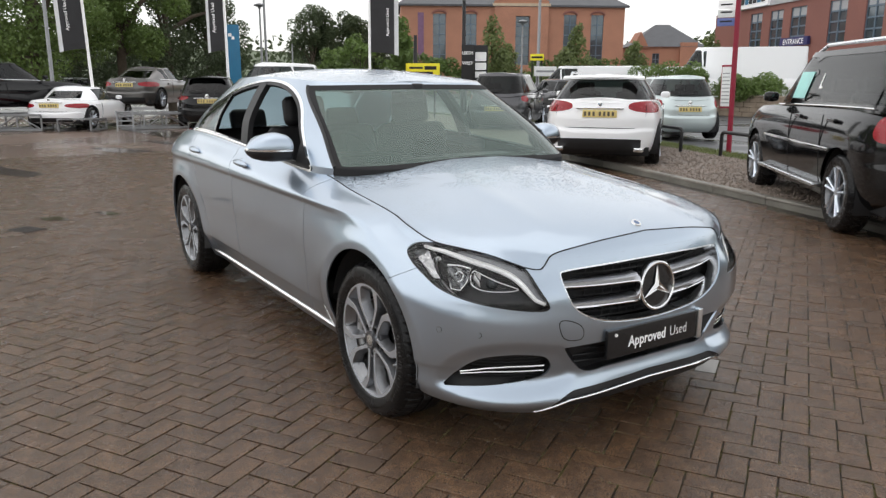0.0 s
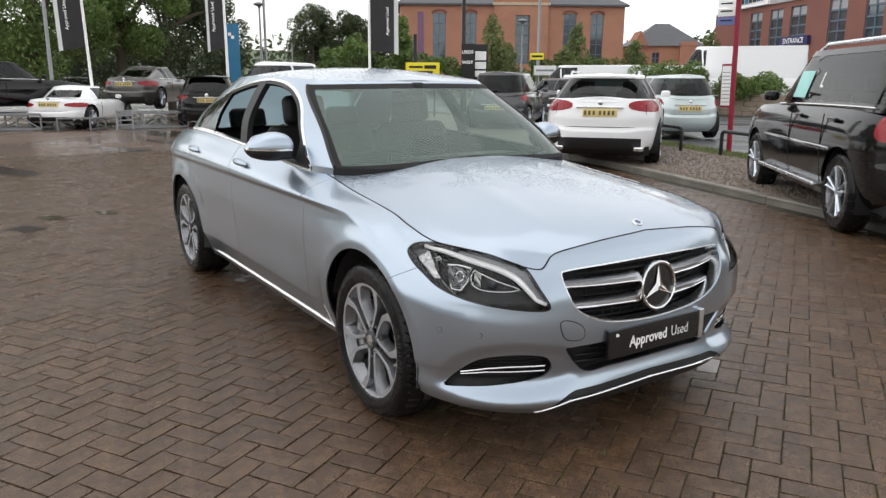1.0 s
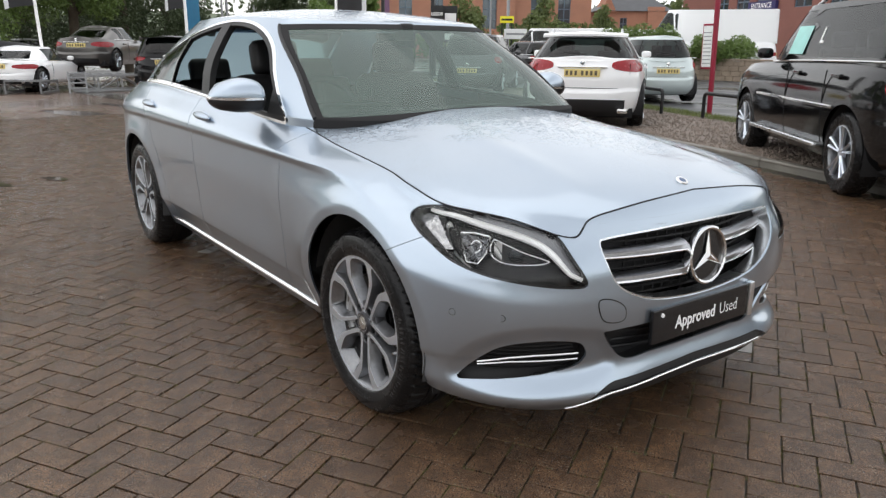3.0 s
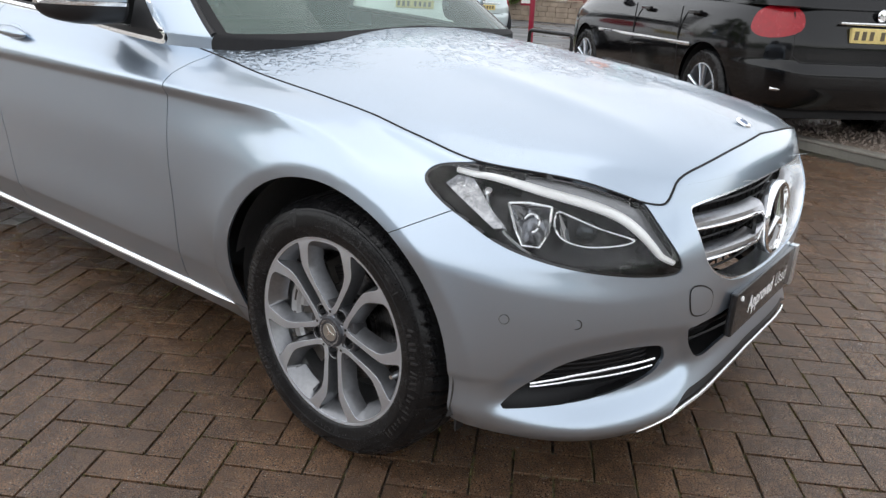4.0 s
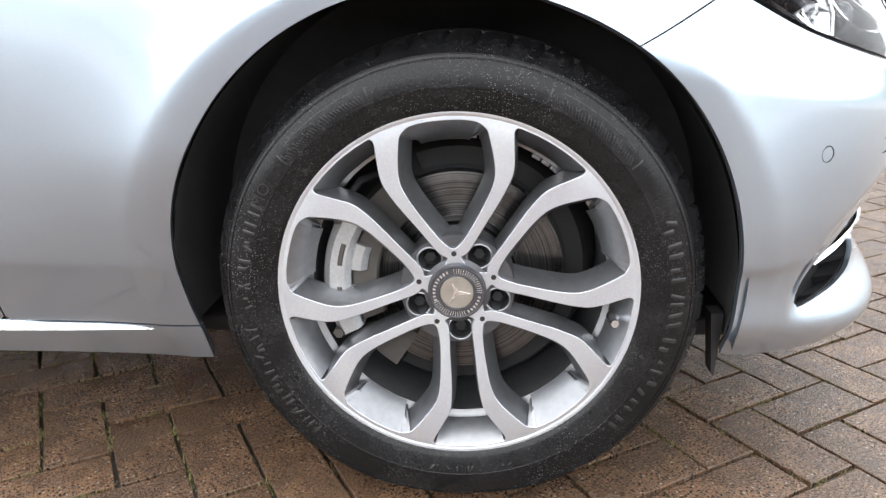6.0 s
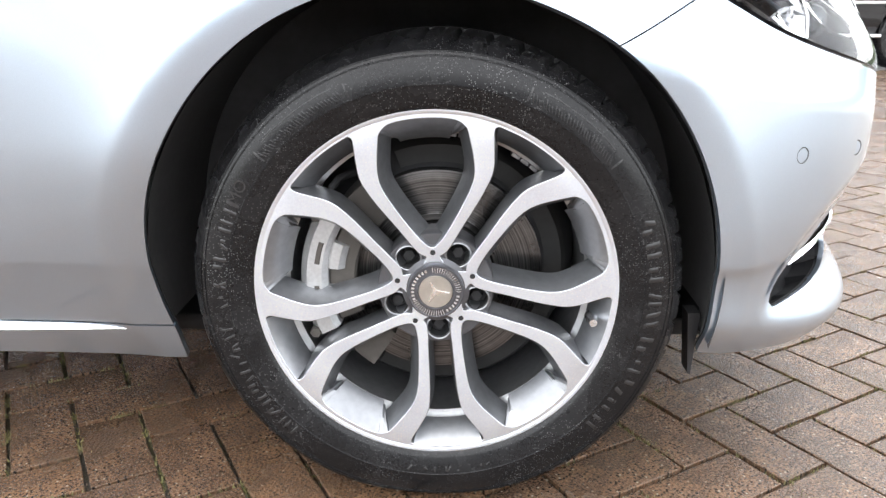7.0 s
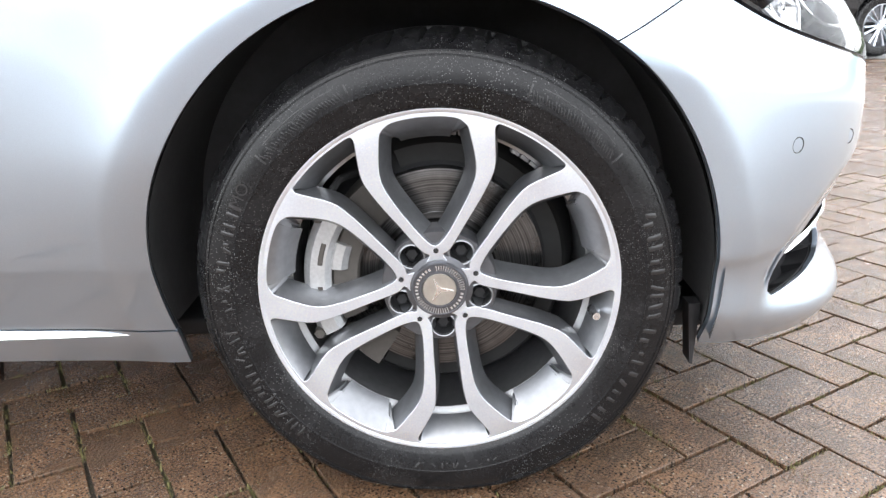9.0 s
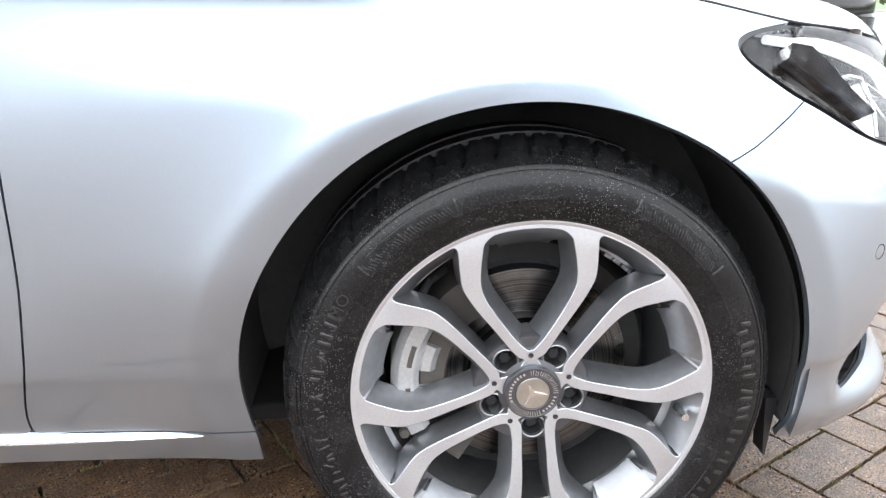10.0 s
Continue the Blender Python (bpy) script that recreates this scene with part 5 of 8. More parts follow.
def nose_at(angle, z, inset=0.0):
    """A place on the nose's skin (right side) at an angle from straight ahead and a height, sunk by inset."""
    f = angle / 90 * 199
    i = min(int(f), 198)
    t = f - i
    a, b = BODY[i], BODY[i + 1]
    p = np.array([np.interp(z, a[:, 2], a[:, k]) * (1 - t) + np.interp(z, b[:, 2], b[:, k]) * t for k in (0, 1)])
    d = np.array((math.cos(radians(angle)) ** 1.2, -math.sin(radians(angle)) ** 1.2))
    d /= np.linalg.norm(d)
    return np.array((p[0] - d[0] * inset, p[1] - d[1] * inset, z))


def ring_of(poly, scale=1.0, shift=(0, 0)):
    c = poly.mean(0)
    return (poly - c) * scale + c + shift


# headlamps
wall = lens_r.edged(0.06)
bucket = Sheet(wall.v, wall.f[len(lens_r.f):]).plus(lens_r.moved(-0.06))
drl_path = [(69.5, 0.757), (66, 0.765), (62, 0.760), (56, 0.741), (50, 0.720), (45.5, 0.696), (42.6, 0.669), (40.6, 0.641), (39.0, 0.615), (38.6, 0.604)]
drl_xy = rounded(drl_path, 5)[3:-5]
for s in (1, -1):
    side = (lambda q: q) if s == 1 else (lambda q: q.mirrored())
    lamp = part("headlight", side(bucket), LAMP_BLACK, hero, "clear headlight with a dark housing and white light strip")
    part("lens", side(lens_r), LAMP_GLASS, lamp)
    part("gasket", side(gasket_r.edged(0.01)), GLOSS_BLACK, hero)
    path = [nose_at(a, z, 0.016) for a, z in drl_xy]
    width = [0.0058 + 0.0052 * math.sin(math.pi * min(1, i / (len(path) - 1) * 1.0)) for i in range(len(path))]
    part("light_strip", side(tube(path, width, 10)), LED_WHITE, lamp, "white daytime light strip")
    # upper bezel above the strip
    pp = np.array(path)
    strip_z = lambda v: np.interp(-v[:, 1], -pp[::-1, 1], pp[::-1, 2])
    bez = lens_r.moved(-0.018).cut(lambda v: v[:, 2] - strip_z(v) - 0.004)
    part("bezel", side(bez), rain_beads(surface("lamp_bezel_grey", (0.22, 0.22, 0.23), 0.3, 0.6, coat=0.6, vary=0.15), 0.0012, 110, 3.0, 0.35, 0.5), lamp, "satin grey panel above the light strip")
    # faceted crystal reflector of the low beam and the drop-shaped inner ring
    top_l, top_m, top_r = nose_at(61.2, 0.716, 0.022), nose_at(58.4, 0.700, 0.060), nose_at(55.2, 0.712, 0.022)
    mid_l, mid_r, dip = nose_at(60.0, 0.672, 0.026), nose_at(55.4, 0.668, 0.026), nose_at(57.6, 0.672, 0.066)
    low_l, low_r, low_b = nose_at(58.9, 0.640, 0.030), nose_at(56.6, 0.638, 0.030), nose_at(57.7, 0.648, 0.055)
    cry = Sheet([top_l, top_m, top_r, mid_l, dip, mid_r, low_l, low_b, low_r], [[0, 3, 4], [0, 4, 1], [1, 4, 5], [1, 5, 2], [3, 6, 7], [3, 7, 4], [4, 7, 8], [4, 8, 5], [6, 8, 7]])
    part("crystal_reflector", side(cry), surface("dark_facets", (0.34, 0.345, 0.36), 0.14, 1.0, vary=0.2, scale=30), lamp, "faceted chrome reflector", smooth=False)
    frame_p = [top_l, mid_l, low_l, low_r, mid_r, top_r]
    part("reflector_trim", side(tube(frame_p, 0.0032, 6)), CHROME, lamp)
    part("reflector_brow", side(tube([top_l, nose_at(58.4, 0.719, 0.02), top_r], 0.0042, 6)), CHROME, lamp)
    part("beam_ring", side(tube([nose_at(57.9 + 1.1 * math.cos(q), 0.680 + 0.016 * math.sin(q), 0.034) for q in np.linspace(0.4, 4.6, 16)], 0.0034, 6)), CHROME, lamp)
    cup = np.array([[nose_at(54.2 - k * 1.3 - 0.5 * u, 0.698 - 0.045 * u - k * 0.006, 0.026 + 0.02 * k) for k in (0.0, 0.5, 1.0)] for u in np.linspace(0, 1, 8)])
    part("reflector_cup", side(grid(cup)), CHROME, lamp)
    drop = rounded([(54.4, 0.702), (54.7, 0.680), (53.6, 0.656), (50.5, 0.642), (45.5, 0.641), (43.3, 0.646), (43.6, 0.652), (48.5, 0.674), (53.2, 0.700)], 5)
    part("reflector_ring", side(tube([nose_at(q, z, 0.024) for q, z in drop], 0.0026, 6, True)), CHROME, lamp)
    bowl_c = nose_at(49.5, 0.660, 0.05)
    part("inner_lens", side(lathe([(0.0, -0.012), (0.012, -0.010), (0.021, -0.003), (0.026, 0.010)], 28).placed(Matrix.Translation(bowl_c) @ pose(0, 0, 0, 0, 0, 66))), surface("projector_glass", (0.05, 0.055, 0.06), 0.06, 0.7), lamp)
    part("outer_bulb", side(lathe([(0.0, -0.012), (0.010, -0.009), (0.016, 0.004)], 20).placed(Matrix.Translation(nose_at(67.6, 0.735, 0.022)) @ pose(0, 0, 0, 0, 0, 20))), CHROME, lamp)
    part("outer_bulb", side(lathe([(0.0, -0.012), (0.009, -0.009), (0.014, 0.004)], 20).placed(Matrix.Translation(nose_at(64.4, 0.729, 0.024)) @ pose(0, 0, 0, 0, 0, 20))), CHROME, lamp)
    out_p = [nose_at(a, z, 0.03) for a, z in ((70, 0.728), (68.6, 0.745), (66.2, 0.740), (64.6, 0.715), (63.2, 0.690), (61.0, 0.660), (62.6, 0.657), (66.5, 0.695))]
    part("indicator_reflector", side(Sheet(out_p, [[0, 1, 2, 3, 7], [7, 3, 4], [7, 4, 5, 6]]).moved(-0.02).edged(0.02)), surface("lamp_silver", (0.36, 0.36, 0.37), 0.2, 1.0, vary=0.5, scale=60), lamp)
    fin = np.array([[nose_at(a, z, i) for i in (0.012, 0.018)] for a, z in ((64.2, 0.735), (63.8, 0.715), (62.8, 0.690), (60.9, 0.662), (58.6, 0.638), (57.5, 0.630))])
    part("divider", side(grid(fin).edged(0.004)), SATIN, lamp)
    # corner intake
    back_fog = HALF.cut(lambda v: 0.004 - on_nose(FOG)(v))
    w2 = back_fog.edged(0.05)
    vent = part("corner_intake", side(Sheet(w2.v, w2.f[len(back_fog.f):]).plus(back_fog.moved(-0.05))), PLASTIC, hero, "black corner air intake with two chrome bars")
    for dz in (0.0, 0.021):
        bar_p = [nose_at(a, 0.335 + dz * (0.35 + 0.65 * min(1, (57 - a) / 12)) + 0.004 * math.sin((a - 36) / 20 * math.pi) - 0.012 * max(0, (a - 50) / 7), 0.010) for a in np.linspace(36.2, 56.0, 30)]
        part("chrome_bar", side(tube(bar_p, 0.0055 if dz else 0.0045, 8, squash=0.8)), CHROME, vent)
    for z in np.arange(0.305, 0.41, 0.013):
        a1 = 36.5 + 0.5 * abs(z - 0.35) * 60
        a2 = float(np.interp(z, (0.30, 0.35, 0.405), (56, 54.5, 49)))
        part("vent_louvre", side(tube([nose_at(a, z, 0.035) for a in np.linspace(a1, a2, 10)], 0.0028, 5)), PLASTIC, vent)
    # parking sensors and the towing-eye cover
    for a, z in ((60.1, 0.498), (51.1, 0.492)):
        c = nose_at(a, z)
        d = math.degrees(math.atan2(-c[1], c[0] * 1.7))
        m = Matrix.Translation(c) @ pose(0, 0, 0, 0, 0, 90 - min(85, a + 2))
        part("parking_sensor", side(lathe([(0.0, -0.0006), (0.0090, -0.0005), (0.0096, 0.001)], 24).placed(m)), PAINT, hero)
        part("sensor_ring", side(lathe([(0.0096, 0.002), (0.0100, -0.0006), (0.0108, -0.0006), (0.0112, 0.002)], 24).placed(m)), INNER, hero)
    # mirror: a domed shell that tapers outwards, over a black base
    m_top = curve((0, 1.096), (0.12, 1.113), (0.35, 1.122), (0.62, 1.113), (0.84, 1.088), (0.95, 1.062), (1, 1.040))
    m_low = curve((0, 0.984), (0.4, 0.980), (0.8, 0.992), (0.95, 1.012), (1, 1.030))
    m_deep = curve((0, 0.070), (0.08, 0.082), (0.5, 0.086), (0.85, 0.066), (1, 0.016))
    ring_a = np.linspace(0, 2 * math.pi, 48, endpoint=False)
    sweep = 0.5 - 0.5 * np.cos(np.linspace(0, math.pi, 30))
    shell_p = []
    for a in ring_a:
        ca, sa = math.copysign(abs(math.cos(a)) ** 0.8, math.cos(a)), math.copysign(abs(math.sin(a)) ** 0.85, math.sin(a))
        line = []
        for t in sweep:
            hi, lo, dp = float(m_top(t)), float(m_low(t)), float(m_deep(t))
            line.append((-0.958 - 0.050 * t * t + dp * ca, -(0.808 + 0.204 * t), (hi + lo) / 2 + (hi - lo) / 2 * sa))
        shell_p.append(line)
    shell_m = grid(np.array(shell_p), True)
    k = len(sweep)
    shell_m.f += [[i * k for i in range(48)], [i * k + k - 1 for i in range(48)][::-1]]
    shell_m = shell_m.flipped()
    belt_m = lambda v: v[:, 2] - 1.040 - 0.012 * (np.abs(v[:, 1]) - 0.93)
    mirror = part("door_mirror", side(shell_m.cut(lambda v: belt_m(v) - 0.0045)), PAINT, hero, "silver door mirror with a black base")
    part("mirror_base", side(shell_m.cut(lambda v: -belt_m(v) - 0.007).moved(-0.002)), PLASTIC, mirror, "black lower shell")
    part("indicator_strip", side(shell_m.cut(lambda v: np.minimum(belt_m(v) + 0.008, 0.0035 - belt_m(v))).moved(-0.0015)), BRIGHT_TRIM, mirror)
    part("mirror_arm", side(slab(rounded([(-0.80, 0.978), (-0.83, 1.004), (-0.90, 1.035), (-0.97, 1.04), (-1.005, 1.025), (-0.97, 0.995), (-0.90, 0.978)]), -0.875, -0.755, "y")), PLASTIC, mirror)
    part("mirror_glass", side(slab(rounded([(-0.835, 1.015), (-0.84, 1.105), (-0.95, 1.10), (-0.985, 1.055), (-0.955, 1.018)]), -1.046, -1.042)), CHROME, mirror)
COVER = rounded([(-0.462, 0.527), (-0.43, 0.531), (-0.385, 0.512), (-0.365, 0.487), (-0.37, 0.458), (-0.414, 0.457), (-0.448, 0.475)])
cover = HALF.cut(on_front(INTAKE)).cut(lambda v: 0.0035 - on_front(COVER)(v))
# dark sheet under the cover draws its shaded gap as an outline
part("cover_gap", cover.moved(0.0008), INNER, hero)
part("towing_cover", cover.cut(lambda v: -on_front(COVER)(v)).moved(0.0016).edged(0.002), PAINT, hero, "silver cover for the towing eye")

# grille
SLAT = surface("satin_slat", (0.40, 0.41, 0.43), 0.3, 1.0, vary=0.05)
grille = part("grille", block(0.62, -0.47, 0.47, 0.635, 0.47, 0.735), INNER, hero, "black grille with chrome slats and a round emblem")
frame_s = HALF.cut(lambda v: np.minimum(0.012 - on_front(GRILLE)(v), on_front(GRILLE)(v) + 0.006)).moved(-0.004).both()
part("grille_frame", frame_s.edged(0.05), SATIN, grille)
for z in np.arange(0.50, 0.72, 0.022):
    half = float(np.interp(z, (0.49, 0.53, 0.6, 0.7, 0.72), (0.2, 0.33, 0.41, 0.435, 0.40)))
    part("grille_mesh", tube([(0.69 - 0.10 * (y / 0.46) ** 2, y, z) for y in np.linspace(-half, half, 13)], 0.0035, 5), PLASTIC, grille)
for y in np.arange(-0.40, 0.41, 0.04):
    part("grille_mesh", tube([(0.682 - 0.10 * (y / 0.46) ** 2, y, zz) for zz in (0.50 + 0.6 * max(0, abs(y) - 0.2) * 0.6, 0.715)], 0.003, 5), PLASTIC, grille)
for z0, half in ((0.652, 0.425), (0.572, 0.385)):
    for sgn in (1, -1):
        rows_s = []
        for y in np.linspace(0.085, half, 22):
            grow = 1 + 0.25 * math.exp(-((y - 0.085) / 0.04) ** 2)
            xb = 0.735 - 0.085 * (y / 0.44) ** 2.2
            h = 0.0145 * grow * (1 - 0.25 * (y / half) ** 3)
            rows_s.append([(xb - 0.03, sgn * y, z0 - h), (xb - 0.002, sgn * y, z0 - h * 0.92), (xb + 0.004, sgn * y, z0 - h * 0.5), (xb + 0.003, sgn * y, z0 + h * 0.2),
                           (xb - 0.008, sgn * y, z0 + h * 0.75), (xb - 0.03, sgn * y, z0 + h)])
        g = grid(np.array(rows_s))
        slat = part("grille_slat", (g if sgn == 1 else g.flipped()).edged(0.002), SLAT, grille, "satin silver slat with a chrome edge")
        part("slat_edge", tube([(q[2][0] + 0.001, q[2][1], q[2][2] - 0.005) for q in rows_s], 0.0042, 8), CHROME, slat)
star_m = pose(0.752, 0, 0.609, 0, -4, 0) @ pose(0, 0, 0, 0, 0, 90)
part("emblem_back", lathe([(0.0, 0.004), (0.086, 0.004), (0.09, 0.03)], 64).placed(star_m), GLOSS_BLACK, grille)
part("emblem_ring", lathe([(0.0835, 0.004), (0.085, -0.006), (0.0905, -0.009), (0.096, -0.005), (0.0975, 0.006), (0.094, 0.02)], 72).placed(star_m), CHROME, grille, "chrome ring")
v, f = [], []
for k in range(6):
    a = radians(90 + 60 * k)
    r = 0.0855 if k % 2 == 0 else 0.0155
    v.append((r * math.cos(a), 0.0 if k % 2 == 0 else -0.001, r * math.sin(a)))
v += [(0, -0.011, 0)]
f = [[6, (k + 1) % 6, k] for k in range(6)]
part("emblem_star", Sheet(v, f).placed(star_m).edged(0.003), CHROME, grille, "three-pointed chrome star", smooth=False)

# lower intake, number-plate panel, chin
back_i = HALF.cut(lambda v: 0.003 - on_front(INTAKE)(v)).both()
w3 = back_i.edged(0.06)
low = part("lower_intake", Sheet(w3.v, w3.f[len(back_i.f):]).plus(back_i.moved(-0.06)), PLASTIC, hero, "black lower air intake")
for z in (0.335, 0.36, 0.385, 0.41):
    part("intake_louvre", tube([(0.715 - 0.09 * (y / 0.43) ** 2, y, z) for y in np.linspace(-0.34 - (z - 0.33), 0.34 + (z - 0.33), 11)], 0.005, 6), PLASTIC, low)
plate = part("number_plate_panel", block(0.748, -0.262, 0.358, 0.766, 0.262, 0.470, 0.004), PLATE_BLACK, hero, "black panel lettered Approved Used")
face_m = Matrix(((0, 0, 1, 0.7672), (1, 0, 0, 0), (0, 1, 0, 0.414), (0, 0, 0, 1)))
part("lettering", text_sheet("Approved", 0.060, 0.0013).placed(face_m @ Matrix.Translation((-0.050, -0.004, 0)) @ Matrix.Diagonal((0.86, 1, 1, 1))), WHITE_PRINT, plate, smooth=False)
part("lettering", text_sheet("Used", 0.060, -0.0004).placed(face_m @ Matrix.Translation((0.128, -0.004, 0)) @ Matrix.Diagonal((0.82, 1, 1, 1))), WHITE_PRINT, plate, smooth=False)
part("plate_clip", block(0.75, 0.243, 0.352, 0.772, 0.268, 0.474, 0.003), SATIN, plate)
part("plate_screw", lathe([(0.0, -0.003), (0.006, -0.003), (0.007, 0.002)], 16).placed(pose(0.767, -0.222, 0.450, 0, 0, 90)), WHITE_PRINT, plate)
lip_p = [nose_at(a, float(bottom_z(a - 90)) + 0.003 + 0.043 * float(step(39, 28, a)), 0.002) for a in np.linspace(0.01, 38.5, 46)]
lip_all = [np.array(p) * (1, -1, 1) for p in lip_p[::-1]][:-1] + lip_p
part("chin_trim", tube(lip_all, 0.005, 8), CHROME, hero, "thin chrome strip under the bumper")

# cabin
part("dashboard", block(-1.10, -0.66, 0.60, -0.66, 0.66, 0.955, 0.06), LEATHER, hero, "black dashboard")
part("dash_hood", block(-1.02, -0.58, 0.93, -0.80, -0.20, 1.0, 0.03), LEATHER, hero)
part("centre_screen", block(-0.93, -0.10, 0.96, -0.915, 0.10, 1.07, 0.006), GLOSS_BLACK, hero)
wheel_c = Matrix.Translation((-1.16, -0.38, 0.93)) @ pose(0, 0, 0, 0, -26, 0)
part("steering_wheel", tube([tuple(wheel_c @ Vector((0, 0.185 * math.cos(t), 0.185 * math.sin(t)))) for t in np.linspace(0, 2 * math.pi, 40, endpoint=False)], 0.016, 10, True)
     .plus(block(-0.02, -0.18, -0.02, 0.01, 0.18, 0.03, 0.01).placed(wheel_c)).plus(block(-0.02, -0.07, -0.06, 0.03, 0.07, 0.05, 0.02).placed(wheel_c)), LEATHER, hero)
for sx, sy in ((-1.62, -0.38), (-1.62, 0.38)):
    seat = part("seat", block(sx + 0.0, sy - 0.26, 0.36, sx + 0.55, sy + 0.26, 0.58, 0.07), LEATHER, hero, "black leather seat")
    part("backrest", block(-0.08, -0.25, -0.02, 0.08, 0.25, 0.62, 0.07).placed(pose(sx + 0.02, sy, 0.50, 0, -16, 0)), LEATHER, seat)
    part("headrest", block(-0.05, -0.13, 0.62, 0.05, 0.13, 0.80, 0.045).placed(pose(sx + 0.02, sy, 0.50, 0, -14, 0)), LEATHER, seat)
bench = part("rear_bench", block(-2.65, -0.62, 0.36, -2.1, 0.62, 0.58, 0.07), LEATHER, hero, "black leather rear bench")
part("backrest", block(-0.09, -0.62, 0.0, 0.08, 0.62, 0.58, 0.07).placed(pose(-2.62, 0, 0.48, 0, -20, 0)), LEATHER, bench)
for sy in (-0.38, 0.38):
    part("headrest", block(-0.05, -0.13, 0.57, 0.05, 0.13, 0.72, 0.04).placed(pose(-2.62, sy, 0.48, 0, -20, 0)), LEATHER, bench)
part("cabin_floor", block(-2.9, -0.70, 0.22, -0.5, 0.70, 0.30, 0.02), INNER, hero)
part("parcel_shelf", block(-3.2, -0.62, 0.93, -2.75, 0.62, 0.97, 0.01), LEATHER, hero)
part("rear_view_mirror", block(-1.15, -0.11, 1.245, -1.12, 0.11, 1.315, 0.012), GLOSS_BLACK, hero)
part("mirror_stalk", block(-1.12, -0.03, 1.28, -1.02, 0.03, 1.36, 0.012), PLASTIC, hero)
head = []
for x in xs[4:-4]:
    w = float(np.interp(-x, -rim_pts[:, 0], -rim_pts[:, 1])) * 0.97
    head.append([(x, -w * t, 1.352 + 0.02 * (1 - t * t)) for t in np.linspace(-1, 1, 9)])
part("headlining", grid(np.array(head)), surface("grey_cloth", (0.22, 0.22, 0.22), 0.9), hero)
for s in (1, -1):
    inside = front_door_r.plus(rear_door_r).moved(-0.06)
    part("door_lining", inside if s == 1 else inside.mirrored(), LEATHER, hero)
# wipers
for y0, y1 in ((-0.62, 0.05), (-0.02, 0.55)):
    pts = [(-0.50 - 0.14 * (abs(y) / 0.65) ** 2, y, 1.0 - 0.012 * (abs(y) / 0.6)) for y in np.linspace(y0, y1, 9)]
    part("wiper", tube(pts, 0.007, 6), PLASTIC, hero)


# ---- other parked cars ----
EYE = np.array((2.622, -2.205))


def toward(aim, dist):
    """A place on the ground by the bearing from the first stand, counted in the lens's own steps, and the distance."""
    a = radians(146.9) - math.atan((aim - 784) / 1346.0)
    return EYE[0] + dist * math.cos(a), EYE[1] + dist * math.sin(a)


def bearing(aim):
    return 146.9 - math.degrees(math.atan((aim - 784) / 1346.0))


def car_paint(name, col, metal=0.5):
    return rain_beads(surface(name, col, 0.3, metal, 1.0, vary=0.03, grain=0.04, gscale=600, rvary=0.03), 0.00018, 220, 2.0, 0.5, 0.65)


PLATE_INK = surface("plate_print", (0.10, 0.08, 0.05), 0.5)


def wheel_parts(parent, m, r, rim_r, rim_mat, spokes=5, width=0.22):
    """A wheel whose outer face looks towards -y of m."""
    w = tagged(new("wheel"), "black tyre on a silver alloy wheel")
    w.parent, w.matrix_basis = parent, m
    part("tyre", lathe([(rim_r - 0.004, -0.004), (rim_r + 0.02, -0.012), (r - 0.035, -0.012), (r - 0.008, 0.012), (r, 0.04), (r, width - 0.03), (r - 0.03, width)], 48), RUBBER, w)
    rim = lathe([(rim_r, -0.004), (rim_r - 0.012, -0.010), (rim_r - 0.02, 0.004), (rim_r - 0.024, width * 0.7), (0.0, width * 0.75)], 48)
    part("rim", rim, ALLOY_GREY, w)
    for k in range(spokes):
        a = radians(90 + 360 / spokes * k)
        s = None
        for off in (-1, 1):
            pts = [(q * math.cos(a + off * 0.17), 0.012 - 0.014 * (q / rim_r), q * math.sin(a + off * 0.17)) for q in np.linspace(0.03, rim_r - 0.01, 5)]
            t = tube(pts, [0.018, 0.018, 0.019, 0.021, 0.026], 6, squash=0.6)
            s = t if s is None else s.plus(t)
        part("spoke", s, rim_mat, w)
    part("hub", lathe([(0.0, -0.004), (0.03, -0.004), (0.055, 0.004), (0.06, 0.03)], 20), rim_mat, w)
    return w


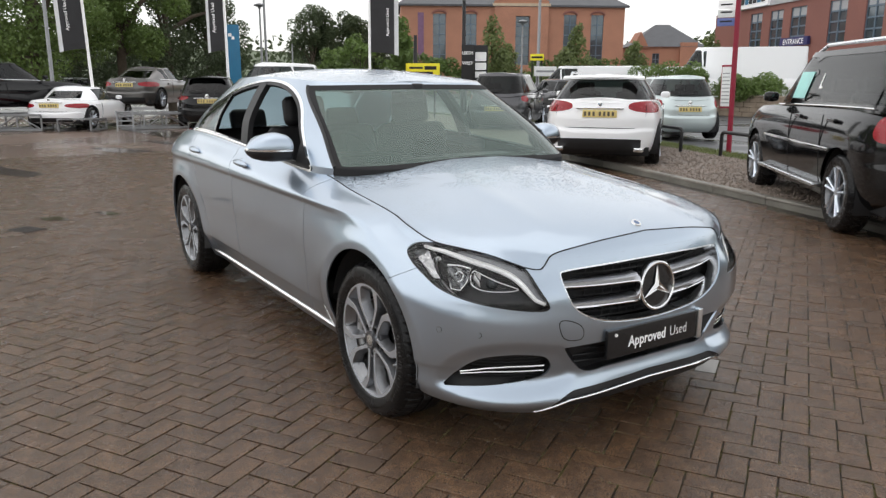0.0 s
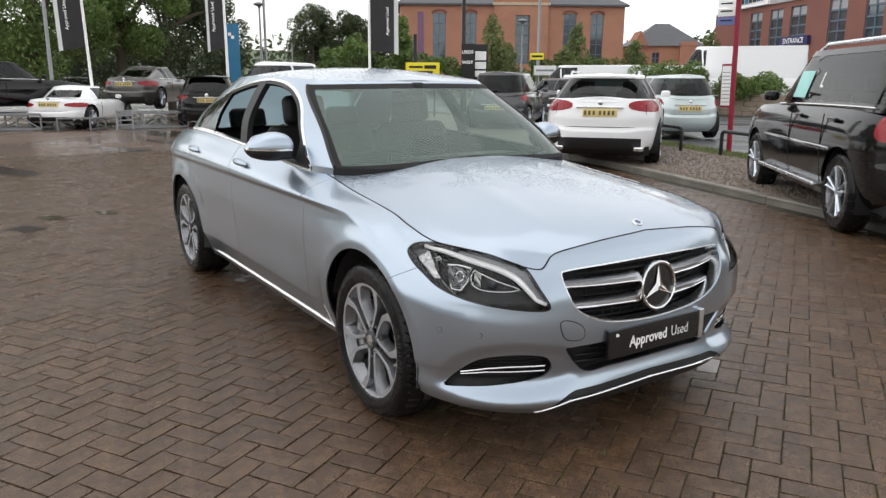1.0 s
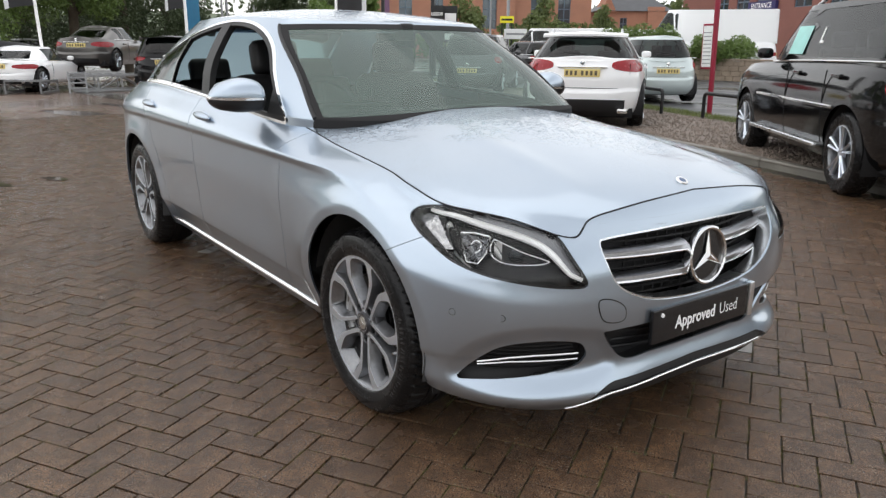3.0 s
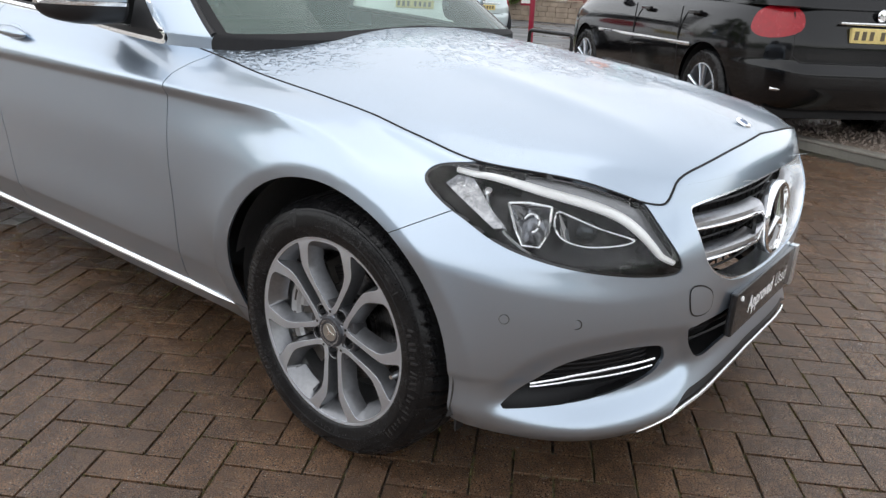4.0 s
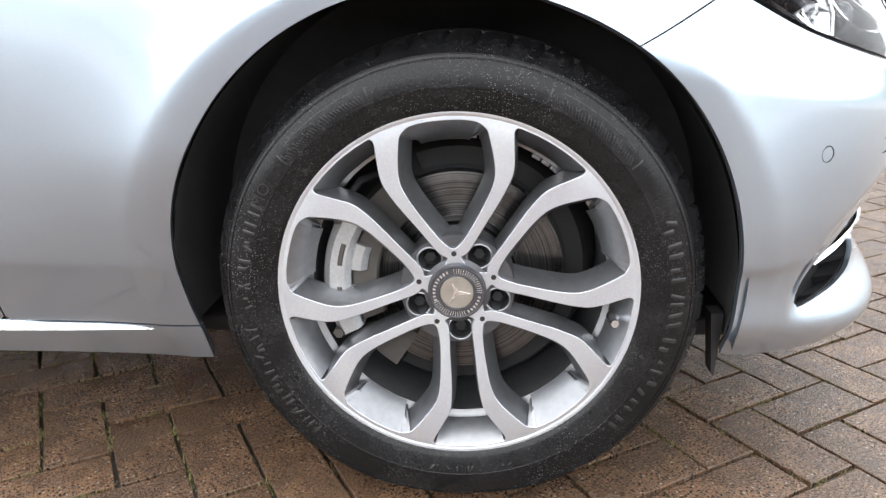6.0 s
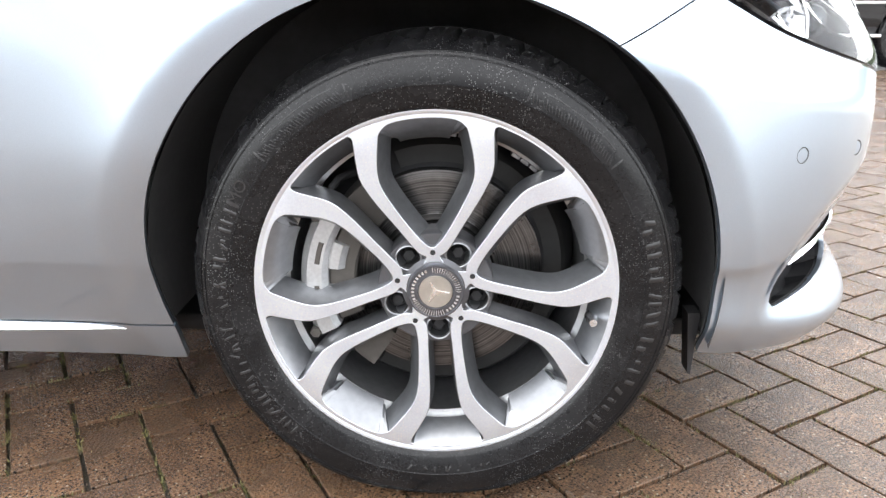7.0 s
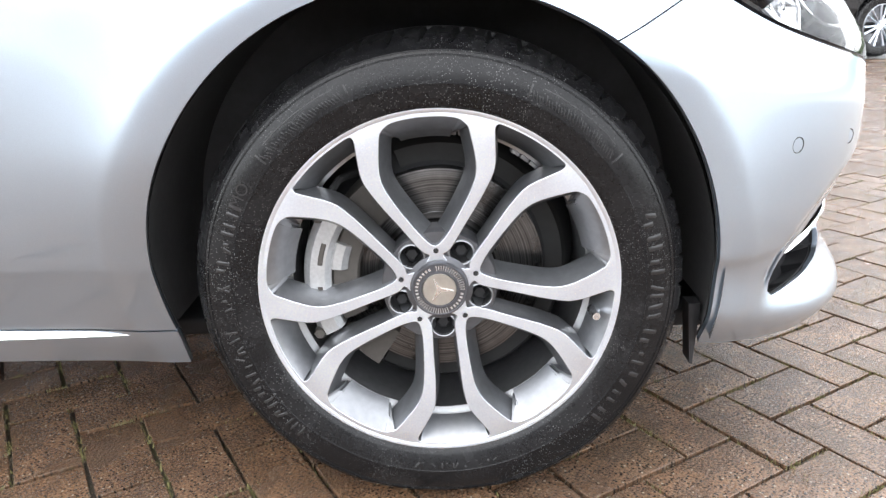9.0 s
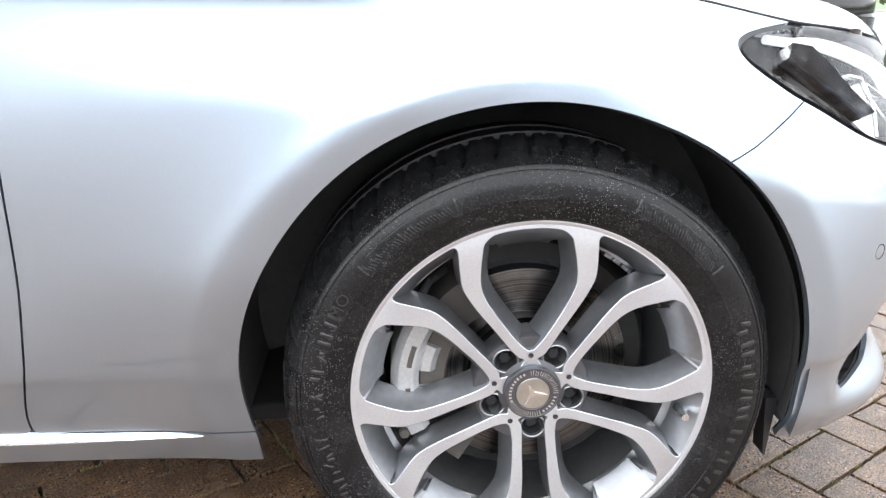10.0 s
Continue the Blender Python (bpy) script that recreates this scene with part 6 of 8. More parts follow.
def parked_car(name, label, m, paint, L=4.4, W=1.8, H=1.5, base=2.7, axle=-0.02, wheel_r=0.325, rim_r=0.22, rim_mat=None, clear=0.2, nose_z=0.72, belt=0.95, deck=None,
               wind=(0.95, 0.25), rear=(-2.02, -1.55), pillars=(-0.05, -0.95), glass_mat=None, lamp=(0.86, 0.2, 0.45), lamp_mat=None, dark=0.0, plate_z=0.85, plate_mat=None,
               plan=4.2, side_tuck=0.70, glass_x=None, cabin_n=4.8, rails=False, exhaust=False, step_bar=False, spokes=5, hatch=True, tuck=0.0, spoiler=False, diffuser=None, back_glass=(0.84, 0.12, 0.90)):
    rim_mat, glass_mat, lamp_mat, plate_mat = rim_mat or ALLOY, glass_mat or DARK_GLASS, lamp_mat or RED_LAMP, plate_mat or PLATE_YELLOW
    deck = belt if deck is None else deck
    car = thing(name, label, "car" if "van" not in name else "van", m=m)
    top = curve((-L / 2, deck - 0.06), (-L / 2 + 0.12, deck), (rear[0] + 0.3, belt + 0.02), (0, belt), (wind[0] - 0.05, belt - 0.03), (L / 2 - 0.35, nose_z), (L / 2, nose_z - 0.14))
    wide = curve((0, 0.90), (0.12, 0.955), (0.3, 0.985), (0.55, 1.0), (0.72, 0.99), (0.88, 0.955), (1, 0.885))
    deep = curve((0, 0.945 - tuck), (0.12, 0.985 - tuck * 0.25), (0.30, 1.0), (0.44, 1.0), (0.485, 0.988), (0.52, 0.984), (0.66, 0.984), (0.8, 0.974), (1, 0.95))
    cols = np.linspace(0, 2 * math.pi, 168, endpoint=False)
    vs = np.concatenate([np.linspace(0, 0.40, 9), np.linspace(0.43, 0.53, 7), np.linspace(0.57, 1, 14)])
    pts = []
    for t in cols:
        c, s = math.cos(t), math.sin(t)
        ex = 2 / plan
        line = []
        for v in vs:
            x, y = L / 2 * float(deep(v)) * math.copysign(abs(c) ** ex, c), W / 2 * float(wide(v)) * math.copysign(abs(s) ** ex, s)
            line.append((x, y, clear + v * (float(top(x)) - clear)))
        pts.append(line)
    pts = np.array(pts)
    body = grid(pts, True)
    cap = np.array([[(p[0], p[1] * (1 - q), p[2] + 0.045 * (1 - (1 - q) ** 2)) for q in np.linspace(0, 1, 8)] for p in pts[:, -1]])
    lid = grid(cap, True)
    axles = (axle + base / 2, axle - base / 2)
    arch = lambda v: np.minimum(*[np.hypot(v[:, 0] - a, v[:, 2] - wheel_r) - wheel_r - 0.055 for a in axles])
    body = body.cut(arch)
    z_lo, z_hi, y_in = lamp[0] - lamp[1] / 2, lamp[0] + lamp[1] / 2, lamp[2]
    def lamps(v):
        inward = np.maximum(0.0, (W / 2 + 0.03 - np.abs(v[:, 1])) / (W / 2 + 0.03 - y_in))
        along = np.maximum(0.0, (v[:, 0] + L / 2) / ((0.17 if plan < 5 else 0.085) * L))
        up = np.abs(v[:, 2] - (z_lo + z_hi) / 2 - 0.012 * inward) / ((z_hi - z_lo) / 2 * (1 - 0.25 * np.minimum(inward, 1)))
        return (1 - (inward ** 3.2 + along ** 3 + up ** 3.2) ** (1 / 3.2)) * 0.1
    heads = lambda v: np.minimum(np.minimum(v[:, 2] - nose_z + 0.19, nose_z - 0.03 - v[:, 2]), np.minimum(np.abs(v[:, 1]) - W * 0.27, v[:, 0] - L / 2 * 0.84))
    for sg in (1, -1):
        part("tail_light", body.cut(lambda v: np.minimum(lamps(v), sg * v[:, 1])).moved(0.006).edged(0.02), lamp_mat, car, "red rear light")
        part("headlight", body.cut(lambda v: np.minimum(heads(v), sg * v[:, 1])).moved(0.004).edged(0.02), LAMP_BLACK, car)
    skin = body.cut(lambda v: -np.maximum(lamps(v), heads(v)))
    if dark:
        part("lower_trim", skin.cut(lambda v: clear + dark - v[:, 2]), PLASTIC, car, "black plastic lower trim")
        skin = skin.cut(lambda v: v[:, 2] - clear - dark)
    part("body", skin.plus(lid), paint, car)
    # upper body
    gp = []
    for t in cols:
        c, s = math.cos(t), math.sin(t)
        line = []
        for v in np.linspace(0, 1, 22):
            fx, rx = wind[0] + (wind[1] - wind[0]) * v, rear[0] + (rear[1] - rear[0]) * v ** 1.15
            mx, a, b = (fx + rx) / 2, (fx - rx) / 2, W / 2 * (0.89 + (side_tuck - 0.89) * v ** 1.25)
            ex = 2 / cabin_n
            x = mx + a * math.copysign(abs(c) ** ex, c)
            zb = float(top(x)) - 0.03
            line.append((x, b * math.copysign(abs(s) ** ex, s), zb + (H - 0.045 - zb) * v))
        gp.append(line)
    gp = np.array(gp)
    house = grid(gp, True)
    rcap = np.array([[(p[0] * (1 - q) + q * ((wind[1] + rear[1]) / 2 + (p[0] - (wind[1] + rear[1]) / 2) * 0.98), p[1] * (1 - q), p[2] + 0.045 * (1 - (1 - q) ** 2)) for q in np.linspace(0, 1, 8)] for p in gp[:, -1]])

    def level(v):
        zb = top(v[:, 0]) - 0.03
        return (v[:, 2] - zb) / (H - 0.045 - zb)

    def half_w(v):
        return W / 2 * (0.89 + (side_tuck - 0.89) * np.clip(level(v), 0, 1) ** 1.25)

    def ends(v):
        k = np.clip(level(v), 0, 1)
        fx, rx = wind[0] + (wind[1] - wind[0]) * k, rear[0] + (rear[1] - rear[0]) * k ** 1.15
        return (v[:, 0] - (fx + rx) / 2) / ((fx - rx) / 2)

    band = lambda v: np.minimum(level(v) - 0.12, 0.90 - level(v)) * 0.4
    gx0, gx1 = glass_x or (-9, 9)

    def sides(v):
        f = np.minimum(np.minimum(band(v), 0.90 - np.abs(ends(v))), np.minimum(v[:, 0] - gx0, gx1 - v[:, 0]))
        for p in pillars:
            f = np.minimum(f, np.abs(v[:, 0] - p - 0.12 * (v[:, 2] - belt) * (1 if p > -0.5 else -1)) - 0.035)
        return np.minimum(f, np.abs(v[:, 1]) / half_w(v) - 0.8)
    back = lambda v: np.minimum(np.minimum(np.minimum(level(v) - back_glass[1], back_glass[2] - level(v)) * 0.4, back_glass[0] - np.abs(v[:, 1]) / half_w(v)), -ends(v) - 0.75) if hatch else np.full(len(v), -1.0)
    front = lambda v: np.minimum(np.minimum(band(v) + 0.01, 0.86 - np.abs(v[:, 1]) / half_w(v)), ends(v) - 0.75)
    part("roof", house.cut(lambda v: -np.maximum(np.maximum(sides(v), back(v)), front(v))).edged(0.03).plus(grid(rcap, True)), paint, car)
    for sg in (1, -1):
        part("side_glass", house.cut(lambda v: np.minimum(sides(v), sg * v[:, 1])).moved(-0.006), glass_mat, car)
    if hatch:
        part("rear_window", house.cut(back).moved(-0.006), glass_mat, car)
        wx = rear[0] + 0.12 * (rear[1] - rear[0])
        part("rear_wiper", tube([(wx - 0.02, 0.28, belt + 0.12), (wx - 0.035, 0.0, belt + 0.10), (wx - 0.02, -0.05, belt + 0.10)], 0.012, 6), PLASTIC, car)
    part("windscreen", house.cut(front).moved(-0.006), glass_mat if glass_mat is SMOKED else GLASS, car)
    def tail_at(y, z, out=0.004):
        reach = -L / 2 * float(deep((z - clear) / (float(top(-L / 2 + 0.05)) - clear)))
        return (reach * max(0.0, 1 - (abs(y) / (W / 2 * 0.985)) ** plan) ** (1 / plan) - out, y, z)
    if hatch:
        z0, z1, yg = clear + 0.50 * (deck - clear), deck - 0.07, W * 0.36
        gap = [tail_at(-yg, z, 0.0) for z in np.linspace(z1, z0 + 0.05, 6)] + [tail_at(y, z0, 0.0) for y in np.linspace(-yg + 0.06, yg - 0.06, 13)] + [tail_at(yg, z, 0.0) for z in np.linspace(z0 + 0.05, z1, 6)]
        # a dark bar draws the shaded shut line; no gap is cut
        part("tailgate_gap", tube(gap, 0.0065, 5), INNER, car)
    if spoiler:
        sp = np.array([[(rear[1] + 0.10 - (0.10 + d) * (1 - 0.30 * (y / (W / 2)) ** 2), y, H - 0.030 - 0.05 * (y / (W / 2)) ** 2 + dz) for d, dz in ((-0.02, 0.02), (0.08, 0.012), (0.17, -0.012), (0.17, -0.040), (0.02, -0.05))] for y in np.linspace(-W * 0.33, W * 0.33, 15)])
        part("roof_spoiler", grid(sp).edged(0.01), paint, car)
    if diffuser:
        z0, z1 = diffuser
        dp = np.array([[(-L / 2 * float(deep((z - clear) / (deck - clear))) * (max(0.0, 1 - (abs(y) / (W / 2 * 0.985)) ** plan)) ** (1 / plan) - 0.009, y, z) for z in np.linspace(z0, z1 - 0.05 * (abs(y) / (W / 2)) ** 4, 16)] for y in np.linspace(-W * 0.335, W * 0.335, 41)])
        part("rear_diffuser", grid(dp).flipped().edged(0.02), PLASTIC, car, "black plastic panel in the rear bumper")
    part("underbody", block(-L / 2 * 0.9, -W / 2 * 0.8, clear - 0.02, L / 2 * 0.9, W / 2 * 0.8, clear + 0.12, 0.02), INNER, car)
    part("cabin", block(rear[0] * 0.8, -W / 2 * 0.72, clear + 0.1, wind[0] * 0.8, W / 2 * 0.72, belt - 0.08, 0.05), INNER, car)
    for sx in [q for q in (wind[1] - 0.45, wind[1] - 1.3) if q > rear[1] - 0.05]:
        for sy in (-W * 0.2, W * 0.2):
            part("seat", block(sx - 0.06, sy - 0.22, belt - 0.4, sx + 0.06, sy + 0.22, belt + 0.14, 0.05).plus(block(sx - 0.05, sy - 0.12, belt + 0.13, sx + 0.04, sy + 0.12, belt + 0.30, 0.04)), LEATHER, car)
    for a in axles:
        for sg in (1, -1):
            lin = lathe([(wheel_r + 0.06, 0.0), (wheel_r + 0.06, 0.3), (0.02, 0.31)], 36, -20, 200).placed(pose(a, -W / 2 + 0.05, wheel_r))
            part("wheel_arch_liner", lin if sg == 1 else lin.mirrored(), INNER, car)
            wheel_parts(car, pose(a, -sg * (W / 2 - 0.035), wheel_r, 0, 0, 0 if sg == 1 else 180), wheel_r, rim_r, rim_mat, spokes)
    rx = -L / 2 * float(deep((plate_z - clear) / (deck - clear)))
    pl = part("number_plate", block(rx - 0.022, -0.26, plate_z - 0.055, rx + 0.02, 0.26, plate_z + 0.055, 0.004), plate_mat, car, "yellow rear number plate")
    for q in (-0.20, -0.135, -0.07, -0.005, 0.09, 0.155, 0.22):
        part("plate_mark", block(rx - 0.025, q - 0.017, plate_z - 0.032, rx - 0.021, q + 0.017, plate_z + 0.032), PLATE_INK, pl)
    part("boot_trim", block(rx - 0.012, -0.36, plate_z + 0.075, rx + 0.03, 0.36, plate_z + 0.095, 0.006), CHROME, car)
    part("badge", lathe([(0.0, -0.008), (0.035, -0.006), (0.045, 0.004)], 20).placed(pose(rx + 0.012, 0, plate_z + 0.15, 0, 0, -90)), CHROME, car)
    for sg in (1, -1):
        bm = bmesh.new()
        bmesh.ops.create_uvsphere(bm, u_segments=16, v_segments=10, radius=1.0)
        for q in bm.verts:
            x, y, z = (math.copysign(abs(k) ** 0.6, k) for k in q.co)
            q.co = Vector((wind[0] - 0.36 + 0.05 * x, sg * (W / 2 + 0.02) + 0.085 * y, belt + 0.075 + 0.058 * z))
        part("door_mirror", from_bm(bm), paint, car)
        for p in pillars[:2]:
            part("door_handle", block(p - 0.32, sg * (W / 2 - 0.012) - 0.018, belt - 0.12, p - 0.12, sg * (W / 2 - 0.012) + 0.018, belt - 0.085, 0.008), paint, car)
            # a dark bar draws the shaded door line; no gap is cut
            part("door_gap", tube([(p + 0.02, sg * W / 2 * (0.955 + 0.047 * math.sin(z * 2.4)), clear + 0.08 + z * (belt - clear - 0.14)) for z in np.linspace(0, 1, 7)], 0.006, 5), INNER, car)
        part("window_strip", tube([(x, sg * W / 2 * 0.897, float(top(x)) + 0.01) for x in np.linspace(rear[0] + 0.4, wind[0] - 0.3, 9)], 0.009, 6), CHROME, car)
        if rails:
            rz = H - 0.05
            part("roof_rail", tube([(rear[1] + 0.1, sg * W / 2 * side_tuck * 0.9, rz), (rear[1] + 0.25, sg * W / 2 * side_tuck * 0.9, rz + 0.07), (wind[1] - 0.45, sg * W / 2 * side_tuck * 0.9, rz + 0.07), (wind[1] - 0.2, sg * W / 2 * side_tuck * 0.9, rz)], 0.02, 8), SATIN, car)
        if step_bar:
            part("running_board", block(-base / 2 + 0.45, sg * (W / 2 - 0.02) - 0.07, 0.36, base / 2 - 0.45, sg * (W / 2 - 0.02) + 0.07, 0.40, 0.015), SATIN, car, "silver running board")
            part("side_strip", block(-1.2, sg * (W / 2 + 0.002) - 0.008, 0.73, 1.0, sg * (W / 2 + 0.002) + 0.008, 0.76, 0.004), CHROME, car)
        if exhaust:
            part("exhaust_tip", block(-L / 2 - 0.01, sg * W * 0.32 - 0.075, clear + 0.06, -L / 2 + 0.15, sg * W * 0.32 + 0.075, clear + 0.125, 0.02), CHROME, car)
    return car


def set_down(aim, dist, heading, z=0.0):
    x, y = toward(aim, dist)
    return pose(x, y, z, 0, 0, heading)


WHITE = car_paint("white_car_paint", (0.78, 0.79, 0.80), 0.0)
BLACK = rain_beads(surface("black_car_paint", (0.003, 0.003, 0.0035), 0.11, 0.0, 0.35, vary=0.05, rvary=0.03, spec=0.35), 0.00018, 220, 2.0, 0.5, 0.65)
GREY = car_paint("dark_grey_paint", (0.07, 0.07, 0.075), 0.6)
BROWN = car_paint("bronze_grey_paint", (0.10, 0.095, 0.09), 0.6)
SILVER_GREEN = car_paint("pale_green_silver_paint", (0.46, 0.52, 0.52), 0.6)
RED = car_paint("red_car_paint", (0.3, 0.02, 0.02), 0.1)

parked_car("compact_suv", "white compact crossover with red rear lights on the gravel bed", pose(-7.19, 7.75, 0.045, 0, 0, 131), WHITE, L=4.42, W=1.90, H=1.43, base=2.70, wheel_r=0.345, rim_r=0.235, nose_z=0.95,
           belt=1.0, deck=1.03, wind=(1.12, 0.42), rear=(-2.12, -1.62), pillars=(0.1, -0.85), lamp=(0.93, 0.21, 0.42), dark=0.05, plate_z=0.83, rails=True, exhaust=True, side_tuck=0.62, cabin_n=3.6, spoiler=True, diffuser=(0.205, 0.455))
parked_car("black_suv", "black off-road estate with silver alloy wheels and roof rails", pose(-1.61, 6.25, 0.0, 0, 0, 138.6), BLACK, L=4.78, W=1.91, H=1.74, base=2.915, axle=0.02, wheel_r=0.365, rim_r=0.245, clear=0.27,
           step_bar=True, nose_z=1.02, belt=1.12, deck=1.14, wind=(1.14, 0.62), rear=(-2.30, -2.0), pillars=(0.02, -0.98), lamp=(1.0, 0.32, 0.62), plate_z=0.92, rails=True, side_tuck=0.69, glass_mat=SIDE_GLASS, spokes=5, cabin_n=9.0, plan=6.5, tuck=0.09)
parked_car("family_car", "pale green-silver people carrier parked on the road", set_down(1178, 20.4, 146), SILVER_GREEN, L=4.28, W=1.72, H=1.50, base=2.76, nose_z=0.85, belt=0.98, wind=(1.5, 0.5), rear=(-2.08, -1.72),
           pillars=(0.1, -0.8), lamp=(0.85, 0.3, 0.6), plate_z=0.72, glass_mat=SMOKED, side_tuck=0.64, cabin_n=3.6)
parked_car("hatchback", "dark grey hatchback with tall red rear lights", set_down(898, 22.0, 131), GREY, L=3.88, W=1.76, H=1.57, base=2.57, nose_z=0.9, belt=0.98, wind=(1.5, 0.5), rear=(-1.88, -1.6), pillars=(0.1, -0.75),
           lamp=(0.95, 0.42, 0.66), plate_z=0.62, side_tuck=0.68)
parked_car("small_car", "dark grey small car beyond the parked row", set_down(985, 29, 170), GREY, L=3.9, W=1.7, H=1.42, nose_z=0.78, belt=0.92, wind=(1.1, 0.35), rear=(-1.85, -1.4))
parked_car("roadster", "white two-seat coupe parked beside the ramps", set_down(140, 24.4, 147), WHITE, L=3.95, W=1.70, H=1.17, base=2.36, wheel_r=0.305, rim_r=0.215, nose_z=0.64, belt=0.76, deck=0.80, wind=(0.80, 0.15), rear=(-1.30, -0.68),
           cabin_n=3.2, pillars=(-0.66,), lamp=(0.65, 0.14, 0.40), plate_z=0.66, glass_mat=SMOKED, side_tuck=0.66, hatch=True, diffuser=(0.22, 0.34), back_glass=(0.66, 0.22, 0.76), glass_x=(-0.62, 9))
parked_car("coupe", "bronze-grey coupe raised on a display ramp", set_down(268, 26.8, 146, 0.42), BROWN, L=4.5, W=1.70, H=1.33, base=2.71, nose_z=0.74, belt=0.90, deck=0.95, wind=(0.95, 0.15), rear=(-1.75, -0.75), cabin_n=3.2, pillars=(-0.55,),
           lamp=(0.78, 0.17, 0.40), plate_z=0.76, glass_mat=SMOKED, side_tuck=0.66, diffuser=(0.22, 0.40), back_glass=(0.66, 0.22, 0.76), glass_x=(-0.85, 9))
parked_car("estate_car", "black estate car with a chrome boot strip", set_down(372, 24.3, 160), BLACK, L=4.6, W=1.77, H=1.46, base=2.76, nose_z=0.75, belt=0.93, wind=(0.85, 0.2), rear=(-2.2, -1.75), lamp=(0.88, 0.24, 0.50), plate_z=0.76, side_tuck=0.64, spoiler=True)
parked_car("dark_coupe", "black coupe raised on a display ramp", set_down(5, 24.5, 120, 0.42), BLACK, L=4.7, W=1.8, H=1.40, base=2.75, nose_z=0.76, belt=0.9, deck=0.95, wind=(0.95, 0.15), rear=(-1.75, -0.75), cabin_n=3.2, pillars=(-0.55,), glass_mat=SMOKED, side_tuck=0.64, back_glass=(0.66, 0.22, 0.76), glass_x=(-0.85, 9))
parked_car("white_suv", "white tall estate with dark windows behind the saloon", set_down(528, 22.5, 118, 0.0), WHITE, L=4.4, W=1.80, H=1.82, nose_z=0.95, belt=1.15, wind=(1.0, 0.35), rear=(-2.1, -1.5), wheel_r=0.35, rim_r=0.23, glass_mat=SMOKED, cabin_n=3.0, side_tuck=0.62)
parked_car("silver_car", "silver saloon in the shade of the trees", set_down(105, 41, 200), car_paint("silver_paint", (0.4, 0.41, 0.42)), L=4.5, H=1.42)
for aim, d, h, lab in ((1036, 34, 222, "white panel van beyond the road"), (1150, 36, 222, "white panel van beyond the road")):
    tagged(parked_car("white_van", lab, set_down(aim, d, h), WHITE, L=4.9, W=1.9, H=1.98, base=3.0, clear=0.28, nose_z=1.0, belt=1.15, wind=(2.0, 1.2), rear=(-2.40, -2.35), pillars=(1.0, 0.25), glass_x=(0.3, 9), hatch=False, side_tuck=0.80,
               glass_mat=SMOKED, plan=5), group="white vans")
tagged(parked_car("white_van", "tall white long panel van parked behind the low wall", set_down(1299, 37, 212, 0.1), WHITE, L=5.9, W=1.99, H=2.75, base=3.6, clear=0.3, nose_z=1.15, belt=1.35, wind=(2.6, 1.75), rear=(-2.9, -2.86), pillars=(1.3, 0.6),
           glass_x=(1.25, 9), hatch=False, side_tuck=0.83, glass_mat=SMOKED, plan=5.5, dark=0.16), group="white vans")

# on the black car: a teal sheet painted as window reflection, and a white figure
window_sheen = part("window_reflection", block(-0.22, -0.003, -0.15, 0.20, 0.003, 0.15, 0.002).placed(pose(0.24, 0.791, 1.335, 17.4, 0, -0.6)), surface("teal_reflection", (0.34, 0.66, 0.62), 0.5), bpy.data.objects["black_suv"], "pale teal sheet painted as the front window's reflection")

suv = bpy.data.objects["black_suv"]
part("window_mark", block(-0.012, -0.003, -0.08, 0.012, 0.003, 0.08, 0.002).plus(block(-0.07, -0.003, -0.08, 0.012, 0.003, -0.055, 0.002)).placed(pose(-0.30, 0.772, 1.38, 17, 0, 0)), WHITE_PRINT, suv, "white figure drawn on the rear door glass")
def round_tail(y, z):
    """A place on the rear bumper's skin."""
    return (-2.362 * (max(0.0, 1 - (abs(y) / 0.945) ** 6.5)) ** (1 / 6.5), y, z)


part("bumper_strip", tube([round_tail(y, 0.50) for y in np.linspace(-0.78, 0.78, 41)], 0.015, 8), SATIN, suv, "satin silver strip along the rear bumper")
for sg in (1, -1):
    part("rear_reflector", tube([round_tail(sg * y, 0.62) for y in np.linspace(0.42, 0.74, 9)], 0.018, 8), RED_LAMP, suv, "red bumper reflector")
parked_car("dark_off_roader", "black off-road car with bright alloy wheels facing the yard entrance", pose(3.66, 7.97, 0.0, 0, 0, 192.5), BLACK, L=4.6, W=1.90, H=1.74, base=2.76, axle=0.06, wheel_r=0.36, rim_r=0.25, clear=0.28,
           step_bar=True, nose_z=1.02, belt=1.12, deck=1.14, wind=(1.05, 0.45), rear=(-2.25, -2.0), pillars=(0.02, -0.98), lamp=(1.0, 0.32, 0.62), plate_z=0.92, rails=True, side_tuck=0.69, glass_mat=SIDE_GLASS, spokes=7, cabin_n=4.6, plan=5.5, dark=0.2)
parked_car("road_car", "black hatchback parked across the road", pose(4.2, 17.6, 0.0, 0, 0, 188), BLACK, L=4.2, W=1.78, H=1.46, base=2.6, nose_z=0.78, belt=0.94, wind=(1.1, 0.35), rear=(-2.0, -1.55), glass_mat=SIDE_GLASS)


